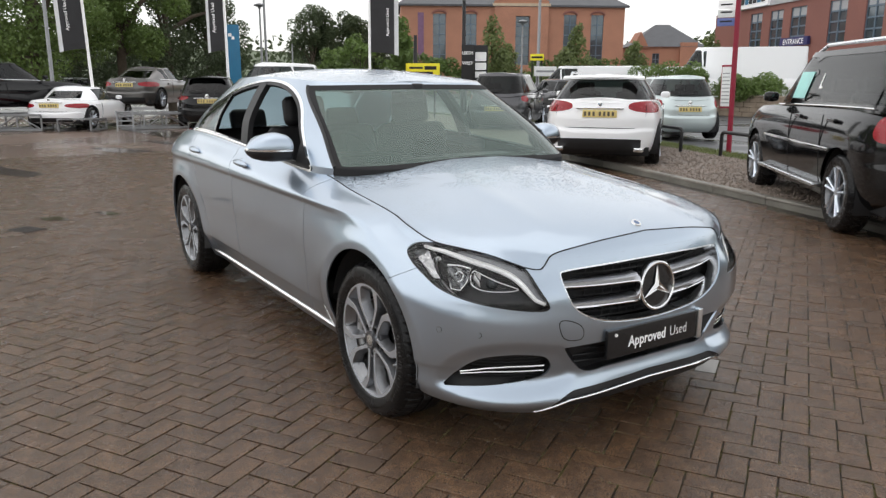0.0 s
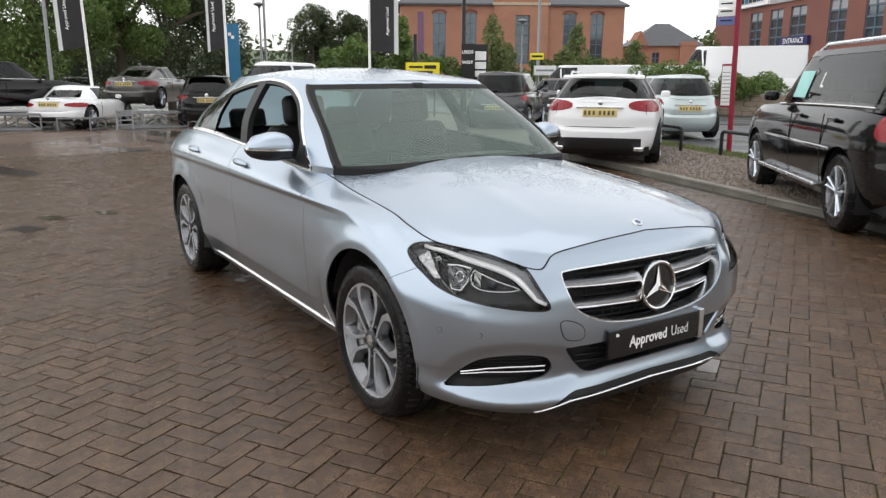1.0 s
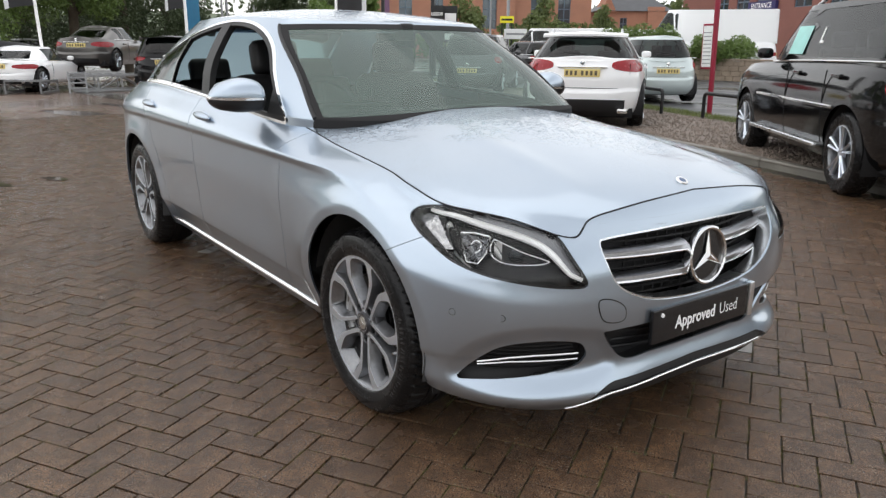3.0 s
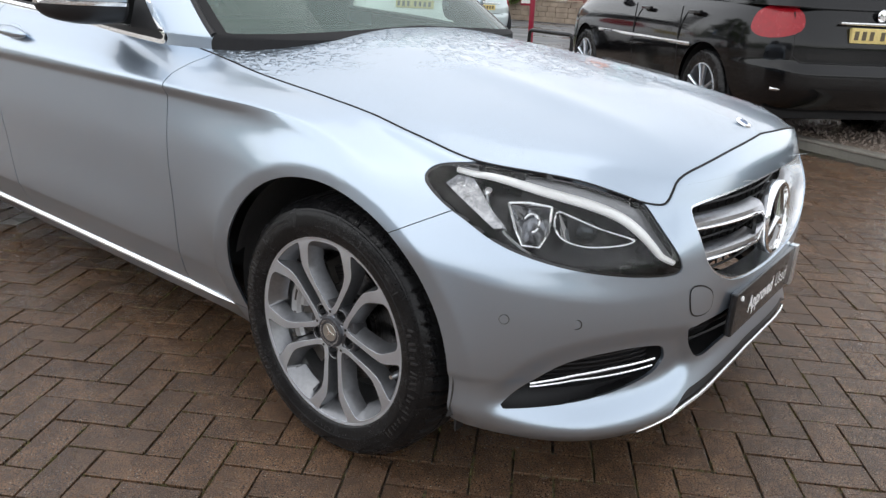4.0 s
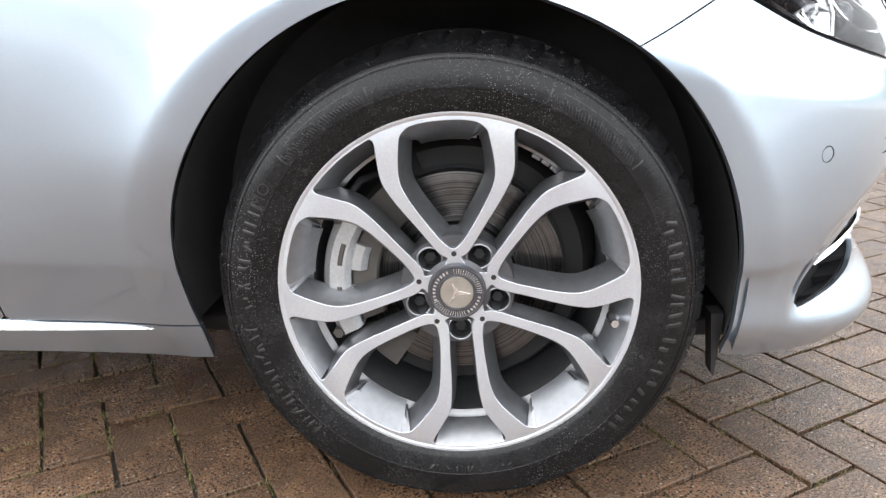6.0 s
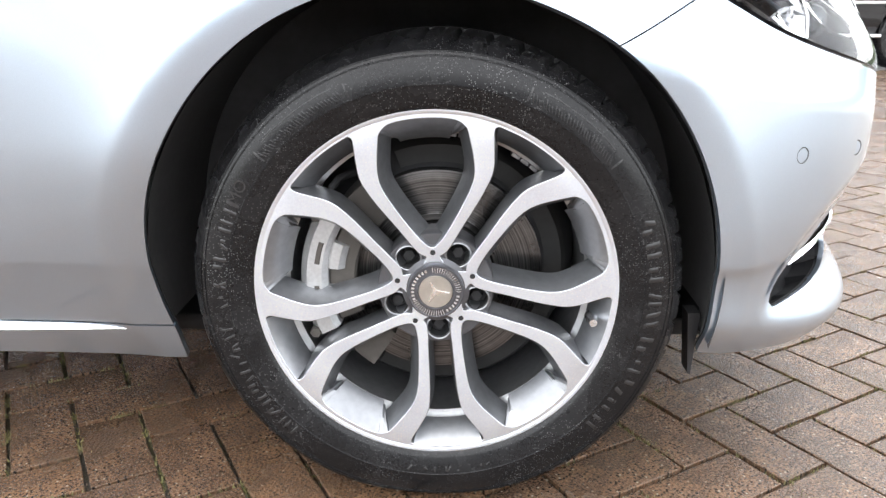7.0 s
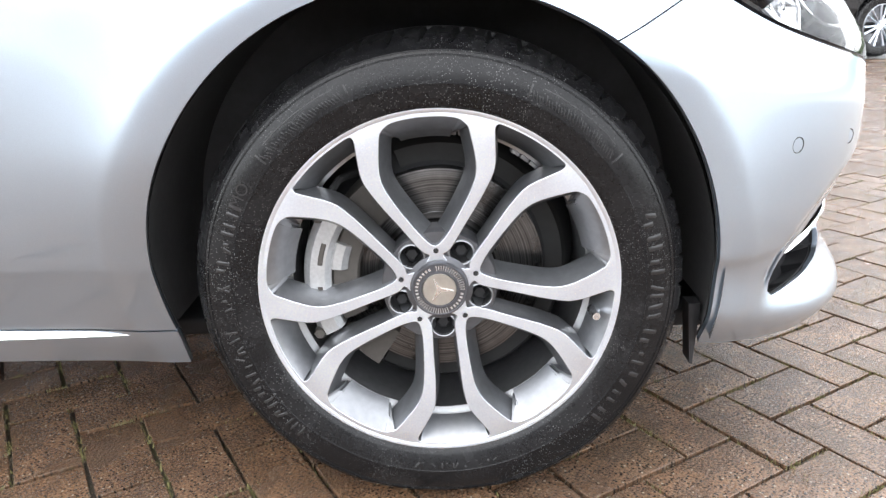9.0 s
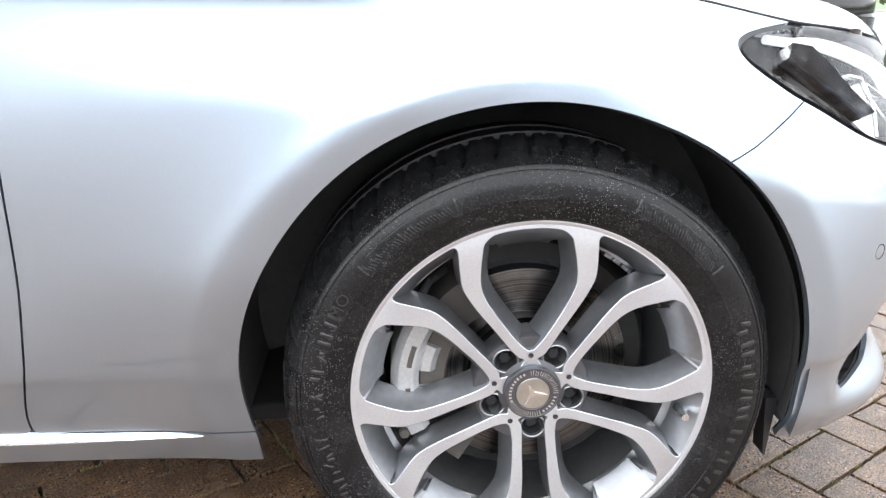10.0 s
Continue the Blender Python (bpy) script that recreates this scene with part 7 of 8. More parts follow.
# ---- bed, kerb, grass and road ----
kerb_mat = surface("wet_concrete_kerb", (0.155, 0.145, 0.125), 0.45, vary=0.4, scale=2.5, grain=0.2, gscale=120, bump=0.002, bscale=60)
for (x0, y0), (x1, y1) in zip(KERB_LINE[:-1], KERB_LINE[1:]):
    length = math.hypot(x1 - x0, y1 - y0)
    n = max(1, int(length / 0.915))
    turn = math.degrees(math.atan2(y1 - y0, x1 - x0))
    for i in range(n):
        if -14.5 < x0 + (x1 - x0) * (i + 0.5) / n < 2.5:
            t = i / n
            k = part("kerb", block(0.003, -0.005, -0.2, length / n - 0.003, 0.105, 0.085, 0.018), kerb_mat)
            k.matrix_basis = pose(x0 + (x1 - x0) * t, y0 + (y1 - y0) * t, random.uniform(-0.004, 0.004), 0, 0, turn) @ pose(0, -0.12, 0)
            tagged(k, "grey concrete kerb stone edging the gravel bed", "kerb", "kerb stones", "structure")
gravel_mat = surface("brown_gravel", (0.15, 0.118, 0.095), 0.55, vary=0.25, scale=2.0, grain=0.5, gscale=70, bump=0.012, bscale=55)
FAR_EDGE = [(2, 6.4), (-5.2, 9.0), (-7.6, 9.85), (-14, 12.0), (-30, 15)]
edge_pts = [(x, y, 0.062) for x, y in KERB_LINE] + [(x, y, 0.062) for x, y in FAR_EDGE[:0:-1]]
bed = part("gravel_bed", Sheet(edge_pts, [list(range(len(edge_pts)))[::-1]]), gravel_mat)
tagged(bed, "raised bed of wet brown gravel behind a kerb", "gravel", kind="structure")
vs, fs = [], []
rng = random.Random(7)
octa = np.array([(1, 0, 0), (0, 1, 0), (-1, 0, 0), (0, -1, 0), (0, 0, 1), (0, 0, -1)], float)
of = [[0, 1, 4], [1, 2, 4], [2, 3, 4], [3, 0, 4], [1, 0, 5], [2, 1, 5], [3, 2, 5], [0, 3, 5]]
while len(vs) < 9000:
    x = rng.uniform(-9.5, 1.4)
    lo, hi = np.interp(-x, [-a for a, b in KERB_LINE[1:]], [b for a, b in KERB_LINE[1:]]), np.interp(-x, [-a for a, b in FAR_EDGE], [b for a, b in FAR_EDGE])
    y = rng.uniform(lo + 0.02, min(hi, lo + 3.2))
    r = rng.uniform(0.008, 0.022)
    k = 6 * len(vs)
    m = np.array(pose(x, y, 0.066 + r * 0.2, rng.uniform(0, 360), rng.uniform(0, 360), rng.uniform(0, 360)))[:3]
    vs.append((octa * (r, r * rng.uniform(0.6, 1), r * rng.uniform(0.5, 0.9))) @ m[:, :3].T + m[:, 3])
    fs += [[i + k for i in p] for p in of]
pebble = surface("wet_pebbles", (0.19, 0.155, 0.13), 0.4, vary=0.5, scale=9, grain=0.3, gscale=120)
tagged(part("gravel_stones", Sheet(np.vstack(vs), fs), pebble, None), "loose wet brown gravel stones", "gravel", kind="stuff")

grass_edge = [(x - 0.2, y + 0.7) for x, y in FAR_EDGE]
gp = [(x, y, 0.055) for x, y in FAR_EDGE] + [(x, y, 0.055) for x, y in grass_edge[::-1]]
verge = part("verge", Sheet(gp, [list(range(len(gp)))[::-1]]), surface("verge_soil", (0.07, 0.075, 0.03), 0.8, vary=0.4, scale=2))
tagged(verge, "narrow green verge between gravel and road", "grass", kind="structure")


def blades(n, spot, seed, h=(0.02, 0.055), w=0.005):
    rng = np.random.default_rng(seed)
    p = np.array([spot(rng) for _ in range(n)])
    a, t = rng.uniform(0, 6.3, n), rng.uniform(*h, n)
    lean = rng.normal(0, 0.35, (n, 2)) * t[:, None]
    d = np.stack([np.cos(a), np.sin(a), 0 * a], -1) * w
    tip = p + np.concatenate([lean, t[:, None]], 1)
    v = np.stack([p - d, p + d, tip], 1).reshape(-1, 3)
    return Sheet(v, [[3 * i, 3 * i + 1, 3 * i + 2] for i in range(n)])


def on_verge(rng):
    x = rng.uniform(-10, 2)
    y = np.interp(-x, [-a for a, b in FAR_EDGE], [b for a, b in FAR_EDGE]) + rng.uniform(0, 0.7)
    return (x, y, 0.055)


GRASS = surface("verge_grass", (0.105, 0.13, 0.035), 0.6, vary=0.4, scale=1.5)
tagged(part("grass", blades(9000, on_verge, 3), GRASS, None, smooth=False), "short wet green verge grass", "grass", kind="stuff")
road = part("road", Sheet([(-2.3, 7.6, -0.02), (-5.5, 10.15, -0.02), (-8, 11.0, -0.02), (-30.4, 16.2, -0.02), (-60, 24, -0.02), (-60, 60, -0.02), (-20, 34, -0.02), (20, 22, -0.02), (20, 4.2, -0.02), (14, 5.5, -0.02)],
                          [[0, 9, 8, 7, 6, 5, 4, 3, 2, 1]]), damp_ground("wet_road", (0.075, 0.077, 0.08), 0.20, 0.5, 0.5, 0.001, 80))
tagged(road, "wet grey asphalt road shining with rain", "road", kind="structure")

# standing water on the yard
PUDDLE = surface("puddle_water", (0.060, 0.048, 0.040), 0.10, vary=0.1, rvary=0.04, spec=0.7, bump=0.0006, bscale=14)
rng = random.Random(31)
for x, y, a, b, turn in ((-12.6, 0.7, 1.9, 0.35, 22), (-17.8, 2.2, 2.4, 0.5, 10), (-5.66, -1.47, 0.2, 0.10, 31), (-5.72, -0.98, 0.22, 0.07, 25), (-14.0, 1.9, 1.6, 0.25, 18), (-16.4, 3.6, 1.6, 0.4, 12), (-10.6, -1.7, 1.5, 0.25, 20)):
    o = rounded([(a * math.cos(t) * rng.uniform(0.65, 1.1), b * math.sin(t) * rng.uniform(0.6, 1.15)) for t in np.linspace(0, 2 * math.pi, 13, endpoint=False)], 4)
    z = 0.003 if x > -11.5 else -0.007
    p = part("puddle", Sheet([(q[0], q[1], 0) for q in o], [list(range(len(o)))]), PUDDLE)
    p.matrix_basis = pose(x, y, z, 0, 0, turn)
    tagged(p, "shallow puddle of rain water on the yard", "puddle", "puddles")
IRON = surface("rusty_iron", (0.035, 0.03, 0.027), 0.5, 0.6, vary=0.4, scale=20, bump=0.001)
for x, y, r in ((-5.19, -1.76, 0.14),):
    g = thing("drain_cover", "dark cast-iron drain cover set in the paving", "drain cover", "drain covers", pose(x, y, 0.002, 0, 0, 31))
    part("frame", block(-r, -r * 0.75, -0.01, r, r * 0.75, 0.003, 0.002), IRON, g)
    for q in np.linspace(-r * 0.8, r * 0.8, 6):
        part("bar", block(q - 0.008, -r * 0.66, 0, q + 0.008, r * 0.66, 0.006, 0.002), IRON, g)

# ---- street furniture ----
MAROON = surface("maroon_paint", (0.22, 0.012, 0.03), 0.35, vary=0.12, scale=4)
GALV = surface("galvanised_steel", (0.22, 0.225, 0.23), 0.45, 0.8, vary=0.15, scale=6)
RAIL_BLACK = surface("black_rail_paint", (0.01, 0.01, 0.011), 0.35, vary=0.2)
CARD = surface("paper_notice", (0.62, 0.63, 0.62), 0.5, vary=0.06)
stop = thing("bus_stop", "maroon bus stop pole with a timetable case and white flag sign", "bus stop", m=pose(-6.66, 10.57, 0.0, 0.6, -1.2, 37))
part("pole", tube([(0, 0, -0.05), (0, 0, 3.25)], 0.05, 14), MAROON, stop)
part("timetable_case", block(-0.22, -0.05, 0.85, -0.02, 0.03, 1.68, 0.012).placed(pose(0, 0, 0, 0, 0, -18)), MAROON, stop)
part("timetable", block(-0.205, -0.056, 0.89, -0.035, -0.05, 1.64, 0.002).placed(pose(0, 0, 0, 0, 0, -18)), CARD, stop)
for i in range(9):
    part("timetable_line", block(-0.19, -0.059, 0.95 + i * 0.07, -0.05, -0.056, 0.965 + i * 0.07).placed(pose(0, 0, 0, 0, 0, -18)), GALV, stop)
for z0, z1, mt in ((2.72, 2.88, WHITE_PRINT), (2.56, 2.70, CARD), (2.40, 2.545, surface("sign_blue", (0.10, 0.13, 0.3), 0.4)), (2.90, 3.12, WHITE_PRINT)):
    part("flag_sign", block(-0.36, -0.014, z0, -0.04, 0.014, z1, 0.004), mt, stop)
for z in (2.78, 2.64, 2.47):
    part("sign_mark", block(-0.31, -0.017, z, -0.10, -0.0145, z + 0.03), PLASTIC, stop)


def hoop(x, y, turn, length):
    h = tagged(new("hoop_rail"), "low black tubular hoop rail at the edge of the bed", "rail", "hoop rails")
    h.matrix_basis = pose(x, y, 0.03, 0, 0, turn)
    r = 0.08
    pts = [(0, 0, 0), (0, 0, 0.38)] + [(r - r * math.cos(t), 0, 0.38 + r * math.sin(t)) for t in np.linspace(0.3, 1.57, 5)]
    pts += [(length - q[0], 0, q[2]) for q in pts[::-1]]
    part("tube", tube(pts, 0.032, 12), RAIL_BLACK, h)


hoop(-6.78, 9.28, 158, 1.6)
hoop(-4.75, 8.75, 158, 1.15)


def banner(aim, dist, flag_side, top=6.2, low=2.2, width=0.85, lean=0.0, swing=0.0):
    x, y = toward(aim, dist)
    b = thing("banner_flag", "black and white banner flag lettered Approved Used on a white pole", "flag", "banner flags", pose(x, y, 0, 0, lean, bearing(aim) - 90))
    part("pole", tube([(0, 0, -0.05), (0, 0, 3.0), (0, 0, top + 0.3)], [0.045, 0.04, 0.025], 10), WHITE_PRINT, b)
    rows_c, rows_w = [], []
    for z in np.linspace(low, top, 24):
        wave = lambda u: 0.06 * math.sin(3.1 * u + 1.7 * z + aim) + 0.025 * math.sin(9 * u + z * 2.3)
        us = np.linspace(0.03, width, 14)
        line = [(flag_side * u * (1 - 0.1 * swing), wave(u) * u / width, z - 0.10 * (u / width) ** 2) for u in us]
        rows_c.append(line[:12])
        rows_w.append(line[11:])
    part("cloth", grid(np.array(rows_c)).edged(0.004), surface("black_banner_cloth", (0.022, 0.022, 0.024), 0.6, vary=0.25, scale=3), b)
    part("edge_strip", grid(np.array(rows_w)).edged(0.004), surface("grey_banner_edge", (0.55, 0.56, 0.57), 0.6, vary=0.1, scale=3), b, "white edge strip")
    words = text_sheet("Approved Used", 0.13, 0.001)
    m = Matrix.Translation((flag_side * width * 0.62, -0.085, (low + 3.4) / 2 + 0.30)) @ Matrix(((0, -1, 0, 0), (0, 0, -1, 0), (1, 0, 0, 0), (0, 0, 0, 1)))
    part("lettering", words.placed(m), WHITE_PRINT, b, smooth=False)


banner(162, 24, -1, lean=-1.5, width=0.72)
banner(402, 23.5, -1, width=0.52)
banner(652, 24, 1, width=0.90, lean=0.4)


def lamp_post(aim, dist, h, head=True, r=0.07, mat=None, label="grey steel street lamp post"):
    x, y = toward(aim, dist)
    p = thing("street_lamp", label, "street lamp", "lamp posts", pose(x, y, 0, 0, 0, bearing(aim) - 90))
    part("post", tube([(0, 0, -0.05), (0, 0, 1.2), (0, 0, 1.25), (0, 0, h)], [r * 1.4, r * 1.4, r, r * 0.7], 12), mat or GALV, p)
    if head:
        part("lantern", lathe([(0.0, 0.14), (0.16, 0.11), (0.34, 0.02), (0.30, -0.04), (0.1, -0.10), (0.06, -0.2)], 20).placed(pose(0, 0, h, 90, 0, 0)), GALV, p)


lamp_post(90, 27, 9, False, 0.06)
lamp_post(463, 46, 5.5)
lamp_post(471, 40, 9, False)
lamp_post(517, 60, 4.0, False)
lamp_post(920, 50, 5.0)
lamp_post(949, 42, 9, False, 0.09)
lamp_post(818, 33, 4.8, True, 0.10, RAIL_BLACK, "black decorative street lamp post")
lamp_post(733, 30, 3.05, False, 0.09, RAIL_BLACK, "black lamp post with a small top")


def sign_board(aim, dist, w, z0, z1, mat, label, lines=(), text=None, legs=True, back=None, ink=None):
    x, y = toward(aim, dist)
    s = thing("sign", label, "sign", "", pose(x, y, 0, 0, 0, bearing(aim) - 90))
    part("board", block(-w / 2, -0.03, z0, w / 2, 0.03, z1, 0.008), mat, s)
    if legs:
        for q in (-w * 0.35, w * 0.35):
            part("leg", block(q - 0.03, 0.0, -0.05, q + 0.03, 0.05, z0 + 0.05), RAIL_BLACK, s)
    for a, b, c, d in lines:
        part("marking", block(-w / 2 + a * w, -0.034, z0 + b * (z1 - z0), -w / 2 + c * w, -0.0305, z0 + d * (z1 - z0)), ink or PLASTIC, s)
    for words, size, dx, dz in (text or ()):
        part("lettering", text_sheet(words, size, 0.004).placed(pose(dx, -0.036, z0 + dz, 90, 0, 0)), ink or WHITE_PRINT, s, smooth=False)
    return s


YELLOW = surface("yellow_board", (0.75, 0.65, 0.03), 0.45, vary=0.05)
BLUE = surface("teal_blue_board", (0.02, 0.14, 0.26), 0.35, vary=0.08)
sign_board(746, 27, 1.2, 1.45, 1.93, YELLOW, "yellow roadside board with dark markings", [(0.1, 0.6, 0.5, 0.75), (0.55, 0.55, 0.9, 0.8), (0.1, 0.2, 0.8, 0.4)])
sign_board(414, 33, 0.52, 0.6, 3.55, BLUE, "tall blue totem sign with a pale arc", [(0.15, 0.84, 0.4, 0.88), (0.4, 0.80, 0.6, 0.84)], ink=WHITE_PRINT)
sign_board(825, 31, 0.50, 1.2, 2.75, PLASTIC, "black hotel sign lettered Leeds West", text=(("LEEDS", 0.17, 0, 1.22), ("WEST", 0.17, 0, 0.82)))
sign_board(848, 31.5, 0.56, 1.35, 2.75, PLASTIC, "black framed sign with white panels", [(0.1, 0.55, 0.9, 0.80), (0.1, 0.3, 0.9, 0.5), (0.1, 0.08, 0.9, 0.25)], ink=WHITE_PRINT)
sign_board(947, 40, 0.70, 2.35, 2.68, YELLOW, "small yellow direction sign", [(0.1, 0.35, 0.9, 0.65)])
sign_board(962, 38, 1.1, 1.55, 2.02, CARD, "white low board with faint markings", [(0.1, 0.4, 0.9, 0.6)], ink=GALV)


# display ramps: steel lattice
def lattice_ramp(p0, p1, h=0.42):
    (x0, y0), (x1, y1) = p0, p1
    n = math.hypot(x1 - x0, y1 - y0)
    r = thing("display_ramp", "galvanised steel lattice display ramp", "ramp", "display ramps", pose(x0, y0, 0, 0, 0, math.degrees(math.atan2(y1 - y0, x1 - x0))))
    for y in (0.0, 0.9):
        for z in (0.03, h):
            part("chord", block(0, y - 0.03, z - 0.03, n, y + 0.03, z + 0.03, 0.006), GALV, r)
        k = int(n / 0.5)
        for i in range(k + 1):
            x = n * i / k
            part("upright", block(x - 0.02, y - 0.02, 0.03, x + 0.02, y + 0.02, h), GALV, r)
            if i < k:
                part("brace", tube([(x, y, 0.03), (x + n / k, y, h)] if i % 2 else [(x, y, h), (x + n / k, y, 0.03)], 0.02, 6), GALV, r)
    for i in range(int(n / 0.25)):
        part("tread", block(i * 0.25, 0.0, h, i * 0.25 + 0.06, 0.9, h + 0.03), GALV, r)


lattice_ramp(toward(-70, 23.2), toward(62, 22.6))
lattice_ramp(toward(205, 22.4), toward(325, 22.6))
lattice_ramp(toward(150, 21.9), toward(178, 22.6), 0.3)
ladder = thing("ramp_step", "small galvanised steel step leaning on the ramp", "step", m=pose(*toward(212, 21.9), 0, -14, 0, bearing(212) - 90))
for q in (-0.2, 0.2):
    part("stile", block(q - 0.02, -0.02, 0, q + 0.02, 0.02, 0.55), GALV, ladder)
for z in (0.12, 0.25, 0.38, 0.5):
    part("rung", block(-0.2, -0.03, z, 0.2, 0.03, z + 0.03), GALV, ladder)

# ---- low wall ----
STONE = surface("sandstone", (0.24, 0.19, 0.145), 0.7, vary=0.3, scale=3, grain=0.2, gscale=40, bump=0.01, bscale=20)
wa, wb = toward(1195, 34), toward(1440, 30)
wl_len = math.hypot(wb[0] - wa[0], wb[1] - wa[1])
low_wall = thing("garden_wall", "low brown stone wall below the hedges", "wall", m=pose(wa[0], wa[1], 0, 0, 0, math.degrees(math.atan2(wb[1] - wa[1], wb[0] - wa[0]))))
rng = random.Random(5)
for row in range(4):
    x = -0.3 * (row % 2)
    while x < wl_len:
        w = rng.uniform(0.35, 0.6)
        part("stone", block(x + 0.01, -0.15 + rng.uniform(-0.01, 0.01), row * 0.19, x + w - 0.01, 0.15, row * 0.19 + 0.18, 0.012), STONE, low_wall)
        x += w
part("coping", block(-0.1, -0.19, 0.76, wl_len, 0.19, 0.82, 0.015), STONE, low_wall)


# ---- trees, hedges, woods ----
def leaf_cloud(centres, radii, n, size, seed, flat=0.8):
    """Small leaves spread through uneven clumps."""
    rng = np.random.default_rng(seed)
    centres, radii = np.array(centres, float), np.array(radii, float)
    pick = rng.choice(len(centres), n, p=radii ** 2 / np.sum(radii ** 2))
    d = rng.normal(0, 1, (n, 3))
    d /= np.linalg.norm(d, axis=1, keepdims=True)
    p = centres[pick] + d * (radii[pick] * rng.uniform(0.45, 1.0, n) ** 0.6)[:, None] * (1, 1, flat)
    a = rng.normal(0, 1, (n, 3)) + d * 0.6
    u = np.cross(a, rng.normal(0, 1, (n, 3)))
    u /= np.linalg.norm(u, axis=1, keepdims=True)
    w = np.cross(u, a)
    w /= np.linalg.norm(w, axis=1, keepdims=True)
    s = (size * rng.uniform(0.6, 1.35, n))[:, None]
    v = np.stack([p - u * s, p - w * s * 0.5, p + u * s, p + w * s * 0.5], 1).reshape(-1, 3)
    return Sheet(v, [[4 * i, 4 * i + 1, 4 * i + 2, 4 * i + 3] for i in range(n)])


def leaf_mat(name, col):
    m = surface(name, col, 0.5, vary=0.45, scale=0.5, grain=0.35, gscale=6)
    n, l = m.node_tree.nodes, m.node_tree.links
    p = n["Principled BSDF"]
    glow = n.new("ShaderNodeBsdfTranslucent")
    mix = n.new("ShaderNodeMixShader")
    mix.inputs["Fac"].default_value = 0.25
    l.new(p.inputs["Base Color"].links[0].from_socket, glow.inputs["Color"])
    l.new(p.outputs[0], mix.inputs[1])
    l.new(glow.outputs[0], mix.inputs[2])
    l.new(mix.outputs[0], n["Material Output"].inputs["Surface"])
    return m


LEAF_A, LEAF_B, LEAF_C = leaf_mat("tree_leaves", (0.11, 0.165, 0.045)), leaf_mat("dark_leaves", (0.065, 0.088, 0.042)), leaf_mat("conifer_leaves", (0.14, 0.175, 0.065))
BARK = surface("bark", (0.07, 0.055, 0.04), 0.85, vary=0.3, scale=4, bump=0.02, bscale=12)


def tree(aim, dist, h, r, base, leaves, n, size, seed, label, lean=0.0, cone=False, flat=0.85, clumps=30):
    x, y = toward(aim, dist)
    t = thing("tree", label, "tree", "", pose(x, y, 0, 0, 0, seed * 37 % 360))
    rng = random.Random(seed)
    part("trunk", tube([(0, 0, -0.1), (0.05, 0.02, h * 0.25), (lean * 0.5, 0.1, h * 0.55), (lean, 0, h * 0.9)], [0.035 * h * 0.6, 0.022 * h * 0.7, 0.014 * h * 0.6, 0.01], 10), BARK, t)
    cs, rs = [], []
    if cone:
        for k in range(26):
            z = base + (h - base) * (k / 26) ** 0.9
            w = r * (1 - (z - base) / (h - base)) ** 0.8
            a = rng.uniform(0, 6.3)
            cs.append((w * 0.6 * math.cos(a), w * 0.6 * math.sin(a), z))
            rs.append(0.16 * r + 0.42 * w)
    else:
        for k in range(clumps):
            a, q, z = rng.uniform(0, 6.3), r * math.sqrt(rng.random()) * 0.85, rng.uniform(0, 1)
            squeeze = math.sin(math.pi * (0.12 + 0.80 * z)) ** 0.6
            cs.append((q * squeeze * math.cos(a), q * squeeze * math.sin(a), base + (h - base) * z))
            rs.append(r * rng.uniform(0.16, 0.36))
        for k in range(7):
            c = cs[k]
            s0 = h * rng.uniform(0.2, 0.45)
            part("limb", tube([(0.03, 0.02, s0), (c[0] * 0.45, c[1] * 0.45, s0 + (c[2] - s0) * 0.6), c], [0.012 * h, 0.008 * h, 0.003 * h], 7), BARK, t)
    part("crown", leaf_cloud(cs, rs, n, size, seed, flat), leaves, t, smooth=False)
    return t


for i, (aim, d, h, r, b, lv, n) in enumerate(((60, 33, 10.5, 3.9, 1.9, LEAF_A, 13000), (-70, 36, 11, 4.5, 1.5, LEAF_A, 7000), (215, 34, 11, 3.6, 2.2, LEAF_A, 14000), (300, 37, 10, 3.6, 1.4, LEAF_B, 12000), (372, 40, 6.8, 2.6, 0.8, LEAF_B, 6000),
                                             (140, 42, 9, 4.2, 0.8, LEAF_B, 7000), (-160, 38, 10, 4.5, 1, LEAF_B, 5000))):
    tree(aim, d, h, r, b, lv, int(n * 2.4), 0.078, 40 + i, "broad-leaved green tree behind the display cars" if lv is LEAF_A else "dark green tree behind the display cars")
for i, (aim, d, h, r) in enumerate(((553, 95, 9.4, 3.4), (585, 97, 8.0, 2.8), (625, 96, 8.8, 3.0), (650, 99, 7.0, 3.0))):
    tree(aim, d, h, r, 1.0, LEAF_B, 15000, 0.14, 60 + i, "tall dark tree against the sky", clumps=75)
for i, (aim, d, h, r) in enumerate(((695, 55, 5.4, 1.9), (722, 60, 4.4, 1.7), (635, 62, 4.6, 2.4), (600, 66, 3.8, 2.4))):
    tree(aim, d, h, r, 0.5, LEAF_A, 3200, 0.16, 70 + i, "small light green tree beside the signs")
for i, (aim, d, h, r) in enumerate(((868, 62, 6.3, 2.1), (893, 64, 4.2, 2.2), (1018, 66, 6.0, 2.0), (995, 64, 3.8, 2.2), (1118, 70, 4.6, 2.0), (1250, 66, 5.0, 1.8))):
    tree(aim, d, h, r, 0.4, LEAF_C, 3600, 0.15, 80 + i, "pointed green tree in front of the brick building", cone=True)
for i, (aim, d) in enumerate(((760, 66), (790, 66), (830, 68), (950, 68), (1050, 70), (1090, 72))):
    tree(aim, d, 2.9, 2.0, 0.3, LEAF_A, 2200, 0.15, 90 + i, "clipped green shrub in front of the brick building")
